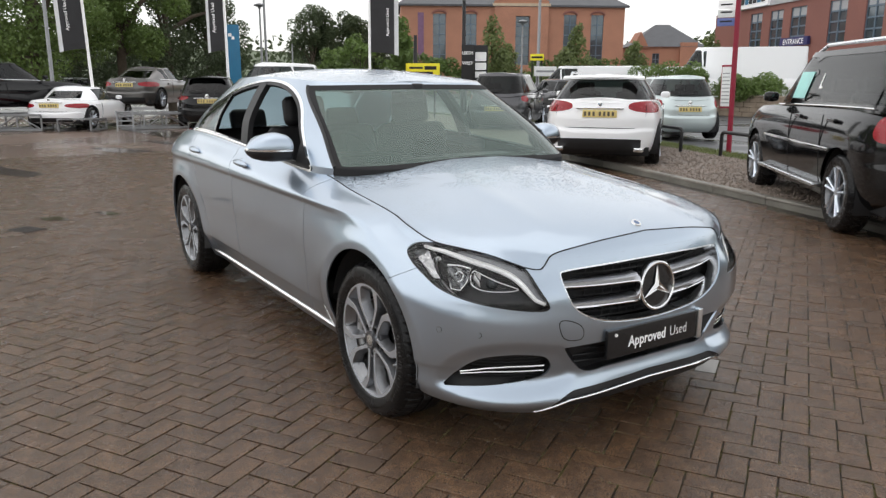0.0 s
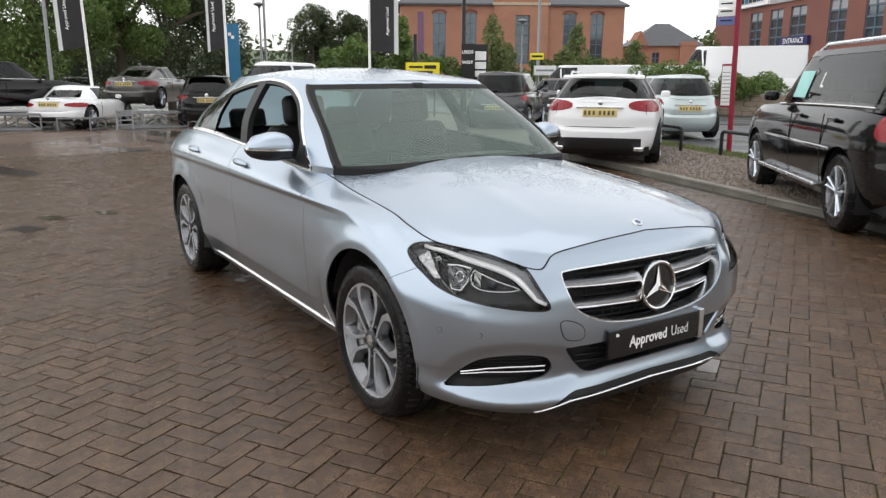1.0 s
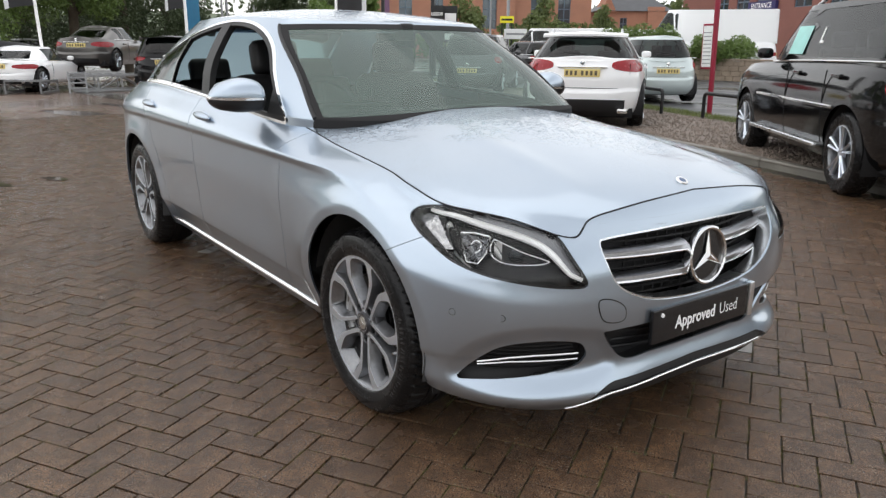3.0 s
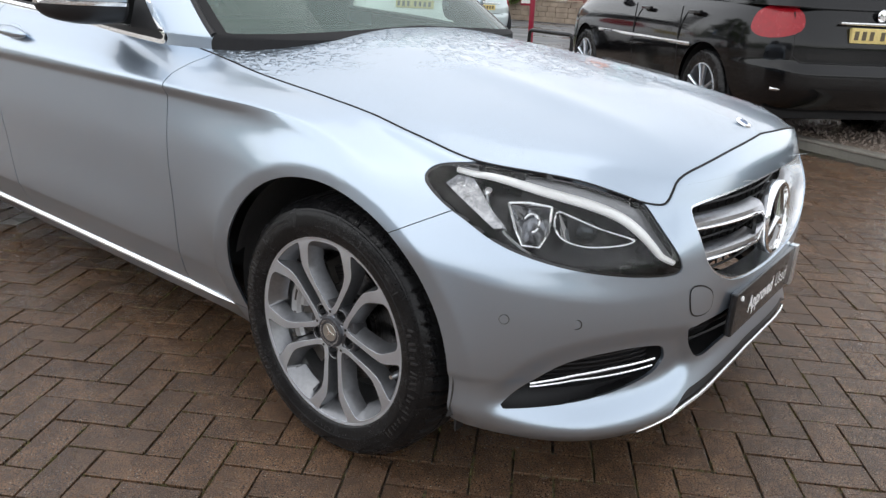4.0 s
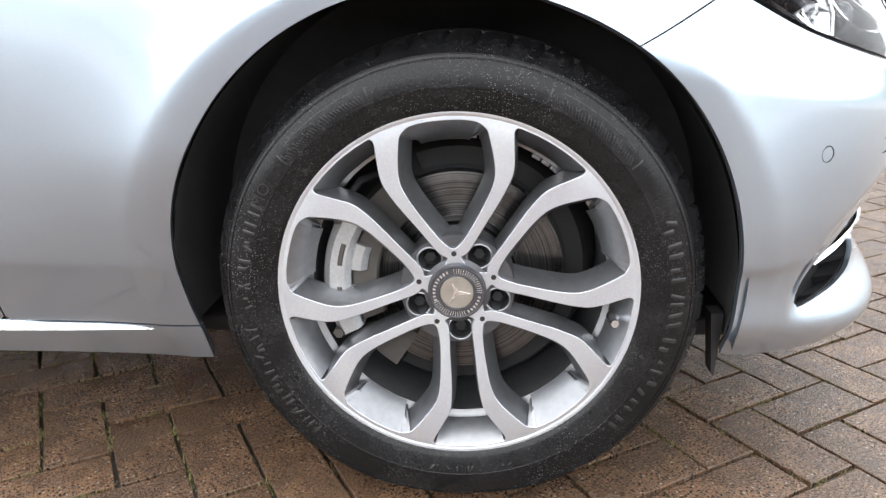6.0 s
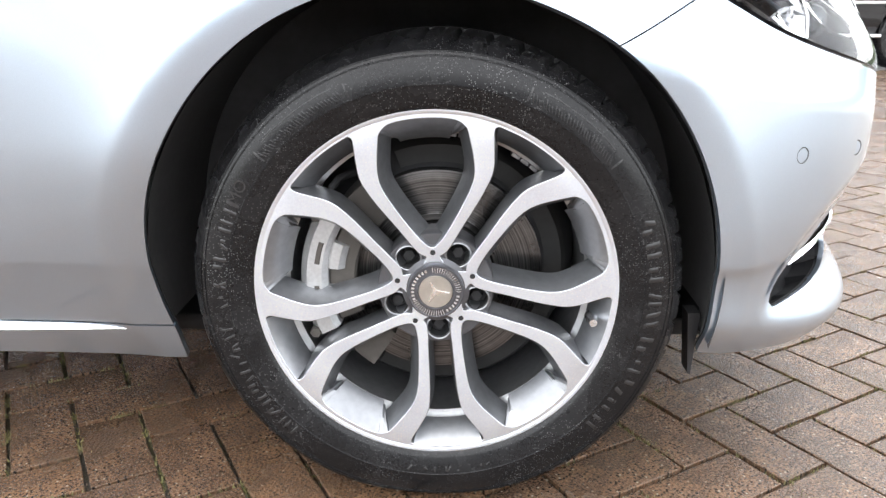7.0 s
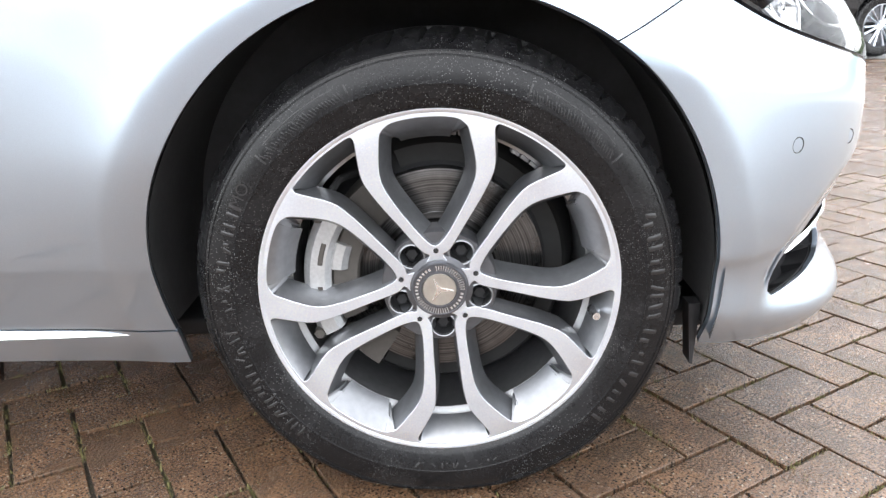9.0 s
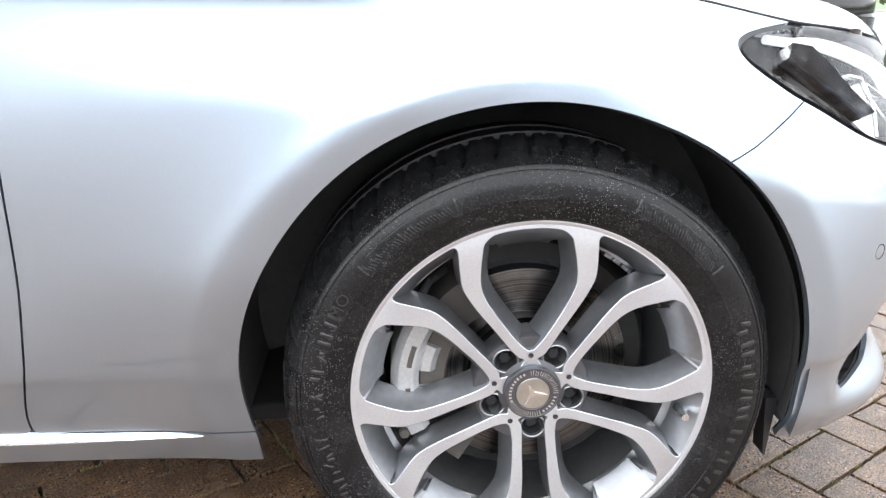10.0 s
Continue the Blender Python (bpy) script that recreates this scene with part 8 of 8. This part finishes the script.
for i, (aim, d, w, z0, z1) in enumerate(((1185, 32, 1.35, 0.8, 2.3), (1332, 31.5, 0.95, 0.7, 1.75), (1290, 32.5, 0.5, 0.7, 1.5))):
    x, y = toward(aim, d)
    hd = thing("hedge", "rounded green hedge above the low stone wall", "hedge", "hedges", pose(x, y, 0, 0, 0, bearing(aim) - 90))
    rng = random.Random(i)
    cs = [(rng.uniform(-w, w), rng.uniform(-0.4, 0.4), z0 + (z1 - z0) * rng.uniform(0.2, 0.75) * (1 - 0.35 * abs(rng.uniform(-1, 1)))) for _ in range(22)]
    part("stems", tube([(0, 0, 0), (0.1, 0, z0 + 0.3)], [0.05, 0.03], 7), BARK, hd)
    part("foliage", leaf_cloud(cs, [0.42] * 22, 6000, 0.055, 20 + i), LEAF_A, hd, smooth=False)

# far woods all round, closing the view
rng = np.random.default_rng(12)
cs, rs = [], []
for a in np.arange(0, 360, 2.0):
    d = 150 + 18 * math.sin(radians(a * 3))
    for k in range(3):
        cs.append((EYE[0] + d * math.cos(radians(a + k * 0.6)), EYE[1] + d * math.sin(radians(a + k * 0.6)), 2 + 2.2 * k + 1.5 * math.sin(radians(a * 7))))
        rs.append(4.5 + 1.2 * math.sin(a * 1.7 + k))
tagged(part("far_woods", leaf_cloud(cs, rs, 26000, 0.75, 5), LEAF_B, None, smooth=False), "distant dark green woods round the site", "woods", kind="stuff")
hill = []
for a in np.arange(0, 361, 4.0):
    hh = 7 + 3 * math.sin(radians(a * 2 + 40)) + 1.5 * math.sin(radians(a * 5))
    hill.append([(EYE[0] + d * math.cos(radians(a)), EYE[1] + d * math.sin(radians(a)), z) for d, z in ((170, -1), (215, hh * 0.7), (280, hh * 1.3), (330, -2))])
tagged(part("hillside", grid(np.array(hill)), surface("hazy_hillside", (0.10, 0.125, 0.075), 0.9, vary=0.35, scale=0.03, gscale=1.0), None), "low wooded hillside in the distance", "hill", kind="structure")


# ---- buildings ----
BRICK = surface("red_brick", (0.36, 0.175, 0.115), 0.75, vary=0.12, scale=0.6, grain=0.18, gscale=18, bump=0.004, bscale=20)
BRICK_DARK = surface("dark_red_brick", (0.21, 0.09, 0.072), 0.75, vary=0.12, scale=0.6, grain=0.18, gscale=18, bump=0.004, bscale=20)
SLATE = surface("grey_slate", (0.075, 0.078, 0.085), 0.5, vary=0.2, scale=1.0, grain=0.15, gscale=14, bump=0.01, bscale=6)
PALE_STONE = surface("pale_stone_trim", (0.45, 0.36, 0.26), 0.7, vary=0.12, scale=2)
CLAD = surface("grey_cladding", (0.34, 0.35, 0.36), 0.45, 0.2, vary=0.06, scale=1)
FRAME_BLUE = surface("blue_grey_frame", (0.10, 0.14, 0.18), 0.4)
PANE = surface("office_pane", (0.08, 0.10, 0.115), 0.05, 0.5, coat=0.5, vary=0.3, scale=1.5)


def wall_sheet(w, h, holes, depth=0.3):
    """A wall in the x-z plane with rectangular holes that go through it."""
    xs = sorted({0.0, w, *[q for a in holes for q in (a[0], a[2])]})
    zs = sorted({0.0, h, *[q for a in holes for q in (a[1], a[3])]})
    v, f = [], []
    def quad(*p):
        k = len(v)
        v.extend(p)
        f.append([k, k + 1, k + 2, k + 3])
    for x0, x1 in zip(xs[:-1], xs[1:]):
        for z0, z1 in zip(zs[:-1], zs[1:]):
            if not any(a[0] <= (x0 + x1) / 2 <= a[2] and a[1] <= (z0 + z1) / 2 <= a[3] for a in holes):
                quad((x0, 0, z0), (x1, 0, z0), (x1, 0, z1), (x0, 0, z1))
                quad((x1, depth, z0), (x0, depth, z0), (x0, depth, z1), (x1, depth, z1))
    for a in holes:
        quad((a[0], 0, a[1]), (a[0], 0, a[3]), (a[0], depth, a[3]), (a[0], depth, a[1]))
        quad((a[2], 0, a[3]), (a[2], 0, a[1]), (a[2], depth, a[1]), (a[2], depth, a[3]))
        quad((a[0], 0, a[3]), (a[2], 0, a[3]), (a[2], depth, a[3]), (a[0], depth, a[3]))
        quad((a[0], depth, a[1]), (a[2], depth, a[1]), (a[2], 0, a[1]), (a[0], 0, a[1]))
    quad((0, 0, h), (w, 0, h), (w, depth, h), (0, depth, h))
    return Sheet(v, f)


def window(parent, x0, z0, x1, z1, cols=2, rows=4, frame=None, y=0.12, spandrel=None):
    wn_ob = new("window")
    wn_ob.parent = parent
    fr = frame or FRAME_BLUE
    for x in np.linspace(x0, x1, cols + 1):
        part("mullion", block(x - 0.05, y - 0.05, z0, x + 0.05, y + 0.05, z1), fr, wn_ob)
    zs = np.linspace(z0, z1, rows + 1)
    for z in zs:
        part("transom", block(x0, y - 0.05, z - 0.05, x1, y + 0.05, z + 0.05), fr, wn_ob)
    for i in range(rows):
        part("pane", block(x0, y + 0.01, zs[i] + 0.05, x1, y + 0.03, zs[i + 1] - 0.05), spandrel if spandrel and i in spandrel[1] else PANE, wn_ob) if not spandrel else \
            part("pane", block(x0, y + 0.01, zs[i] + 0.05, x1, y + 0.03, zs[i + 1] - 0.05), spandrel[0] if i in spandrel[1] else PANE, wn_ob)
    return wn_ob


# brick office behind the road
a0, a1 = np.array(toward(708, 86)), np.array(toward(1097, 90))
n = float(np.hypot(*(a1 - a0)))
office = thing("brick_building", "red brick office building with tall windows and a slate roof", "building", m=pose(a0[0], a0[1], 0, 0, 0, math.degrees(math.atan2(*(a1 - a0)[::-1]))))
per = n / (1097 - 708)
holes = [((p - 708) * per, 3.0, (q - 708) * per, t) for p, q, t in ((763, 785, 8.5), (818, 838, 8.5), (905, 930, 8.3), (990, 1012, 8.5), (1038, 1060, 8.5))]
part("wall", wall_sheet(n, 9.3, holes), BRICK, office)
for sx in (0.0, n - 0.3):
    part("side_wall", block(sx, 0.3, 0, sx + 0.3, 14, 9.3), BRICK, office)
part("rear_wall", block(0, 14, 0, n, 14.3, 9.3), BRICK, office)
for x0, z0, x1, z1 in holes:
    w_ob = window(office, x0, z0, x1, z1, 2, 5)
    part("sill", block(x0 - 0.1, -0.06, z0 - 0.15, x1 + 0.1, 0.1, z0), PALE_STONE, w_ob)
    arc = [((x0 + x1) / 2 + (x1 - x0) * 0.56 * math.cos(t), -0.03, z1 - 0.05 + 0.38 * math.sin(t)) for t in np.linspace(0, math.pi, 11)]
    part("arch", tube(arc, 0.13, 6), PALE_STONE if abs((x0 + x1) / 2 - n * 0.53) < 2 else BRICK_DARK, w_ob)
cb0, cb1 = (868 - 708) * per, (962 - 708) * per
part("centre_bay", wall_sheet(cb1 - cb0, 9.9, [(holes[2][0] - cb0, 3.0, holes[2][2] - cb0, 8.3)], 0.35).placed(pose(cb0, -0.36, 0)), BRICK, office)
part("band_course", block(cb0 - 0.2, -0.45, 9.35, cb1 + 0.2, 0.0, 9.65), PALE_STONE, office)
part("roof_edge", block(-0.4, -0.4, 9.3, n + 0.4, 0.2, 9.5), SLATE, office)
part("roof", Sheet([(-0.4, -0.4, 9.5), (n + 0.4, -0.4, 9.5), (n + 0.4, 14.7, 9.5), (-0.4, 14.7, 9.5), (4, 7, 13.0), (n - 4, 7, 13.0)], [[0, 1, 5, 4], [1, 2, 5], [2, 3, 4, 5], [3, 0, 4]]), SLATE, office, smooth=False)
part("gable", Sheet([(cb0, -0.38, 9.9), (cb1, -0.38, 9.9), ((cb0 + cb1) / 2, -0.38, 11.6), (cb0, 5, 9.9), (cb1, 5, 9.9), ((cb0 + cb1) / 2, 5, 11.6)], [[0, 1, 2], [1, 4, 5, 2], [3, 0, 2, 5]]), BRICK, office, smooth=False)
part("name_panel", block((737 - 708) * per, -0.08, 3.6, (747 - 708) * per, -0.02, 8.6), surface("purple_letters_panel", (0.17, 0.09, 0.16), 0.5), office)

# brick house with a hipped roof
h0, h1 = np.array(toward(1112, 98)), np.array(toward(1236, 100))
n = float(np.hypot(*(h1 - h0)))
house_b = thing("brick_house", "small red brick house with a grey hipped roof", "house", m=pose(h0[0], h0[1], 0, 0, 0, math.degrees(math.atan2(*(h1 - h0)[::-1]))))
hh = [(n * 0.30, 3.2, n * 0.40, 4.6), (n * 0.74, 3.0, n * 0.84, 4.7), (n * 0.08, 3.2, n * 0.16, 4.6)]
part("wall", wall_sheet(n, 5.4, hh), BRICK, house_b)
part("rear_wall", block(0, 8, 0, n, 8.3, 5.4), BRICK, house_b)
for sx in (0.0, n - 0.3):
    part("side_wall", block(sx, 0.3, 0, sx + 0.3, 8, 5.4), BRICK, house_b)
for q in hh:
    window(house_b, *q, 2, 2)
part("roof", Sheet([(-0.4, -0.4, 5.4), (n + 0.4, -0.4, 5.4), (n + 0.4, 8.4, 5.4), (-0.4, 8.4, 5.4), (n * 0.42, 4, 8.3), (n * 0.62, 4, 8.3)], [[0, 1, 5, 4], [1, 2, 5], [2, 3, 4, 5], [3, 0, 4]]), SLATE, house_b, smooth=False)
part("gable", Sheet([(0, -0.3, 5.2), (n * 0.24, -0.3, 5.2), (n * 0.12, -0.3, 7.2), (0, 4, 5.2), (n * 0.24, 4, 5.2), (n * 0.12, 4, 7.2)], [[0, 1, 2], [1, 4, 5, 2], [3, 0, 2, 5]]), BRICK, house_b, smooth=False)
part("porch_gable", Sheet([(n * 0.68, -0.35, 0), (n * 0.92, -0.35, 0), (n * 0.92, -0.35, 5.9), (n * 0.68, -0.35, 5.9)], [[0, 1, 2, 3]]).edged(0.3), BRICK, house_b, smooth=False)

# trade unit with a white shop sign
s0, s1 = np.array(toward(1256, 70)), np.array(toward(1700, 46))
n = float(np.hypot(*(s1 - s0)))
unit = thing("trade_unit", "dark brick trade unit with grey cladding and white sign", "building", m=pose(s0[0], s0[1], 0, 0, 0, math.degrees(math.atan2(*(s1 - s0)[::-1]))))
fwd = (s1 - s0) / n


def along(aim):
    """How far along the unit's front a bearing meets it."""
    a = radians(bearing(aim))
    d = np.array((math.cos(a), math.sin(a)))
    m = np.array([[fwd[0], -d[0]], [fwd[1], -d[1]]])
    return float(np.linalg.solve(m, EYE - s0)[0])


uh = [(along(p), 3.75, along(q), 6.35) for p, q in ((1316, 1336), (1350, 1372), (1385, 1412), (1451, 1482), (1514, 1546), (1580, 1612))]
part("wall", wall_sheet(n, 6.75, uh), BRICK_DARK, unit)
part("cladding", block(along(1283), -0.12, 6.75, n, 0.3, 10.5), CLAD, unit)
part("side_wall", block(0, 0.3, 0, 0.3, 18, 6.75), BRICK_DARK, unit)
part("rear_wall", block(0, 18, 0, n, 18.3, 9), BRICK_DARK, unit)
part("roof", block(0, 0.3, 6.75, n, 18.3, 6.95), SLATE, unit)
for q in uh:
    window(unit, *q, 2, 4, spandrel=(CLAD, (3,)))
sg = part("shop_sign", block(along(1284), -0.3, 6.8, along(1350), -0.13, 9.0), WHITE_PRINT, unit, "white shop sign with dark shapes")
sx0, sx1 = along(1290), along(1345)
for i in range(8):
    w = (sx1 - sx0) / 8
    part("sign_shape", block(sx0 + w * i + 0.08, -0.34, 7.1, sx0 + w * (i + 1) - 0.05, -0.31, 8.2), PLASTIC if i % 3 else BLUE, sg)
part("orange_panel", block(along(1548), -0.25, 6.0, along(1600), -0.05, 8.6), surface("orange_panel", (0.7, 0.22, 0.06), 0.5), unit, "orange shop panel with a white shape")
part("orange_shape", block(along(1556), -0.3, 6.9, along(1590), -0.26, 8.0), WHITE_PRINT, unit)
en = part("entrance_sign", block(along(1376), -0.25, 3.75, along(1424), -0.05, 4.3), surface("navy_board", (0.03, 0.03, 0.12), 0.4), unit, "navy board lettered Entrance")
part("lettering", text_sheet("ENTRANCE", 0.5, 0.006).placed(pose((along(1376) + along(1424)) / 2, -0.27, 4.0, 90, 0, 0)), WHITE_PRINT, en, smooth=False)

# unseen building added behind the stand, giving the car's side something dark to mirror
showroom = thing("showroom", "added unseen grey building with dark glazing across the yard", "building", m=pose(-26, -40, 0))
bays = [(1.0 + 4.0 * i, 0.4, 4.6 + 4.0 * i, 4.2) for i in range(12)]
part("wall", wall_sheet(50, 5.2, bays).placed(pose(50, 0, 0, 0, 0, 180)), CLAD, showroom)
for x0, z0, x1, z1 in bays:
    window(showroom, 50 - x1, z0, 50 - x0, z1, 3, 2, PLASTIC, -0.2)
part("roof", block(0, -12, 5.2, 50, 0.2, 5.5), SLATE, showroom)
part("side_wall", block(0, -12, 0, 0.3, -0.3, 5.2), CLAD, showroom)
part("side_wall", block(49.7, -12, 0, 50, -0.3, 5.2), CLAD, showroom)
part("rear_wall", block(0, -12.3, 0, 50, -12, 5.2), CLAD, showroom)

# ---- the paving blocks ----
shapes = [mesh_of(paver_sheet(k), "paving_block", PAVER, False) for k in range(12)]
rng = random.Random(11)
PALE = surface("pale_paver", (0.21, 0.20, 0.185), 0.3, vary=0.3, scale=6, gscale=260, bump=0.0008)
for bx, by, turn in blocks[:300]:
    ob = new("paving_block", shapes[rng.randrange(12)])
    ob.parent = yard
    ob.matrix_basis = pose(bx, by, rng.uniform(-0.0018, 0.0008), rng.uniform(-0.35, 0.35), rng.uniform(-0.35, 0.35), turn + rng.uniform(-0.4, 0.4))
base = [paver_sheet(k, False) for k in range(8)]
pale_near = [(0.40, 0.78), (0.52, 0.70), (-2.42, -0.62)]
vs, fs, pv, pf = [], [], [], []
for bx, by, turn in blocks[300:]:
    s = base[rng.randrange(8)]
    m = np.array(pose(bx, by, rng.uniform(-0.002, 0.0008), rng.uniform(-0.4, 0.4), rng.uniform(-0.4, 0.4), turn + rng.uniform(-0.5, 0.5)))
    light = any(math.hypot(bx - a, by - b) < 0.075 for a, b in pale_near)
    tv, tf = (pv, pf) if light else (vs, fs)
    k = sum(len(q) for q in tv)
    tv.append(s.v @ m[:3, :3].T + m[:3, 3])
    tf += [[i + k for i in p] for p in s.f]
tagged(part("paving_blocks", Sheet(np.vstack(vs), fs), PAVER_FAR, yard, smooth=False), "wet brown block paving laid in herringbone", kind="stuff")
tagged(part("pale_paving_blocks", Sheet(np.vstack(pv), pf), PALE, yard, smooth=False), "pale grey replacement paving blocks", kind="stuff")

# moss and weeds in the joints
mv, mf = [], []
rng = random.Random(23)
for bx, by, turn in blocks[:1100]:
    for _ in range(rng.choice((1, 2, 2, 3, 4, 6))):
        a = radians(turn)
        t, side, long_one = rng.uniform(-0.1, 0.1), rng.choice((-1, 1)) * 0.0502, rng.uniform(0.006, 0.028)
        for _ in range(rng.randrange(10, 34)):
            u, o = t + rng.gauss(0, long_one), side + rng.gauss(0, 0.0034)
            x, y = bx + math.cos(a) * u - math.sin(a) * o, by + math.sin(a) * u + math.cos(a) * o
            h, d, w = rng.uniform(0.001, 0.0062), rng.uniform(0, 6.3), rng.uniform(0.0007, 0.0022)
            k = len(mv)
            mv += [(x - w * math.cos(d), y - w * math.sin(d), -0.006), (x + w * math.cos(d), y + w * math.sin(d), -0.006), (x + h * 0.6 * math.sin(d), y + h * 0.6 * math.cos(d), -0.0015 + h)]
            mf.append([k, k + 1, k + 2])
tagged(part("moss", Sheet(mv, mf), surface("moss_green", (0.118, 0.108, 0.042), 0.7, vary=0.55, scale=9), None, smooth=False), "short dull green moss growing in the paving joints", "moss", kind="stuff")

# crumbs of sand and grit along the joints
vs, fs = [], []
rng = random.Random(77)
tet = np.array([(1, 0, -0.4), (-0.5, 0.87, -0.4), (-0.5, -0.87, -0.4), (0, 0, 0.9)])
for bx, by, turn in blocks[:420]:
    a = radians(turn)
    for _ in range(34):
        long_side = rng.random() < 0.68
        u, o = (rng.uniform(-0.1, 0.1), rng.choice((-1, 1)) * 0.0504 + rng.gauss(0, 0.0032)) if long_side else (rng.choice((-1, 1)) * 0.1006 + rng.gauss(0, 0.0032), rng.uniform(-0.05, 0.05))
        x, y, r = bx + math.cos(a) * u - math.sin(a) * o, by + math.sin(a) * u + math.cos(a) * o, rng.uniform(0.0006, 0.0020)
        k, s, c = 4 * len(vs), math.sin(rng.uniform(0, 6.3)), rng.uniform(0.6, 1.3)
        inside = abs(abs(o) - 0.0504) < 0.002 or abs(abs(u) - 0.1006) < 0.002
        vs.append(tet * (r * c, r, r) @ np.array(((s, -1 + abs(s), 0), (1 - abs(s), s, 0), (0, 0, 1))) + (x, y, (-0.0035 if inside else 0.0004) + r * 0.3))
        fs += [[k, k + 1, k + 3], [k + 1, k + 2, k + 3], [k + 2, k, k + 3]]
tagged(part("joint_grit", Sheet(np.vstack(vs), fs), surface("wet_grit", (0.10, 0.075, 0.05), 0.5, vary=0.6, scale=260), None, smooth=False), "wet sand grit along the paving joints", "grit", kind="stuff")
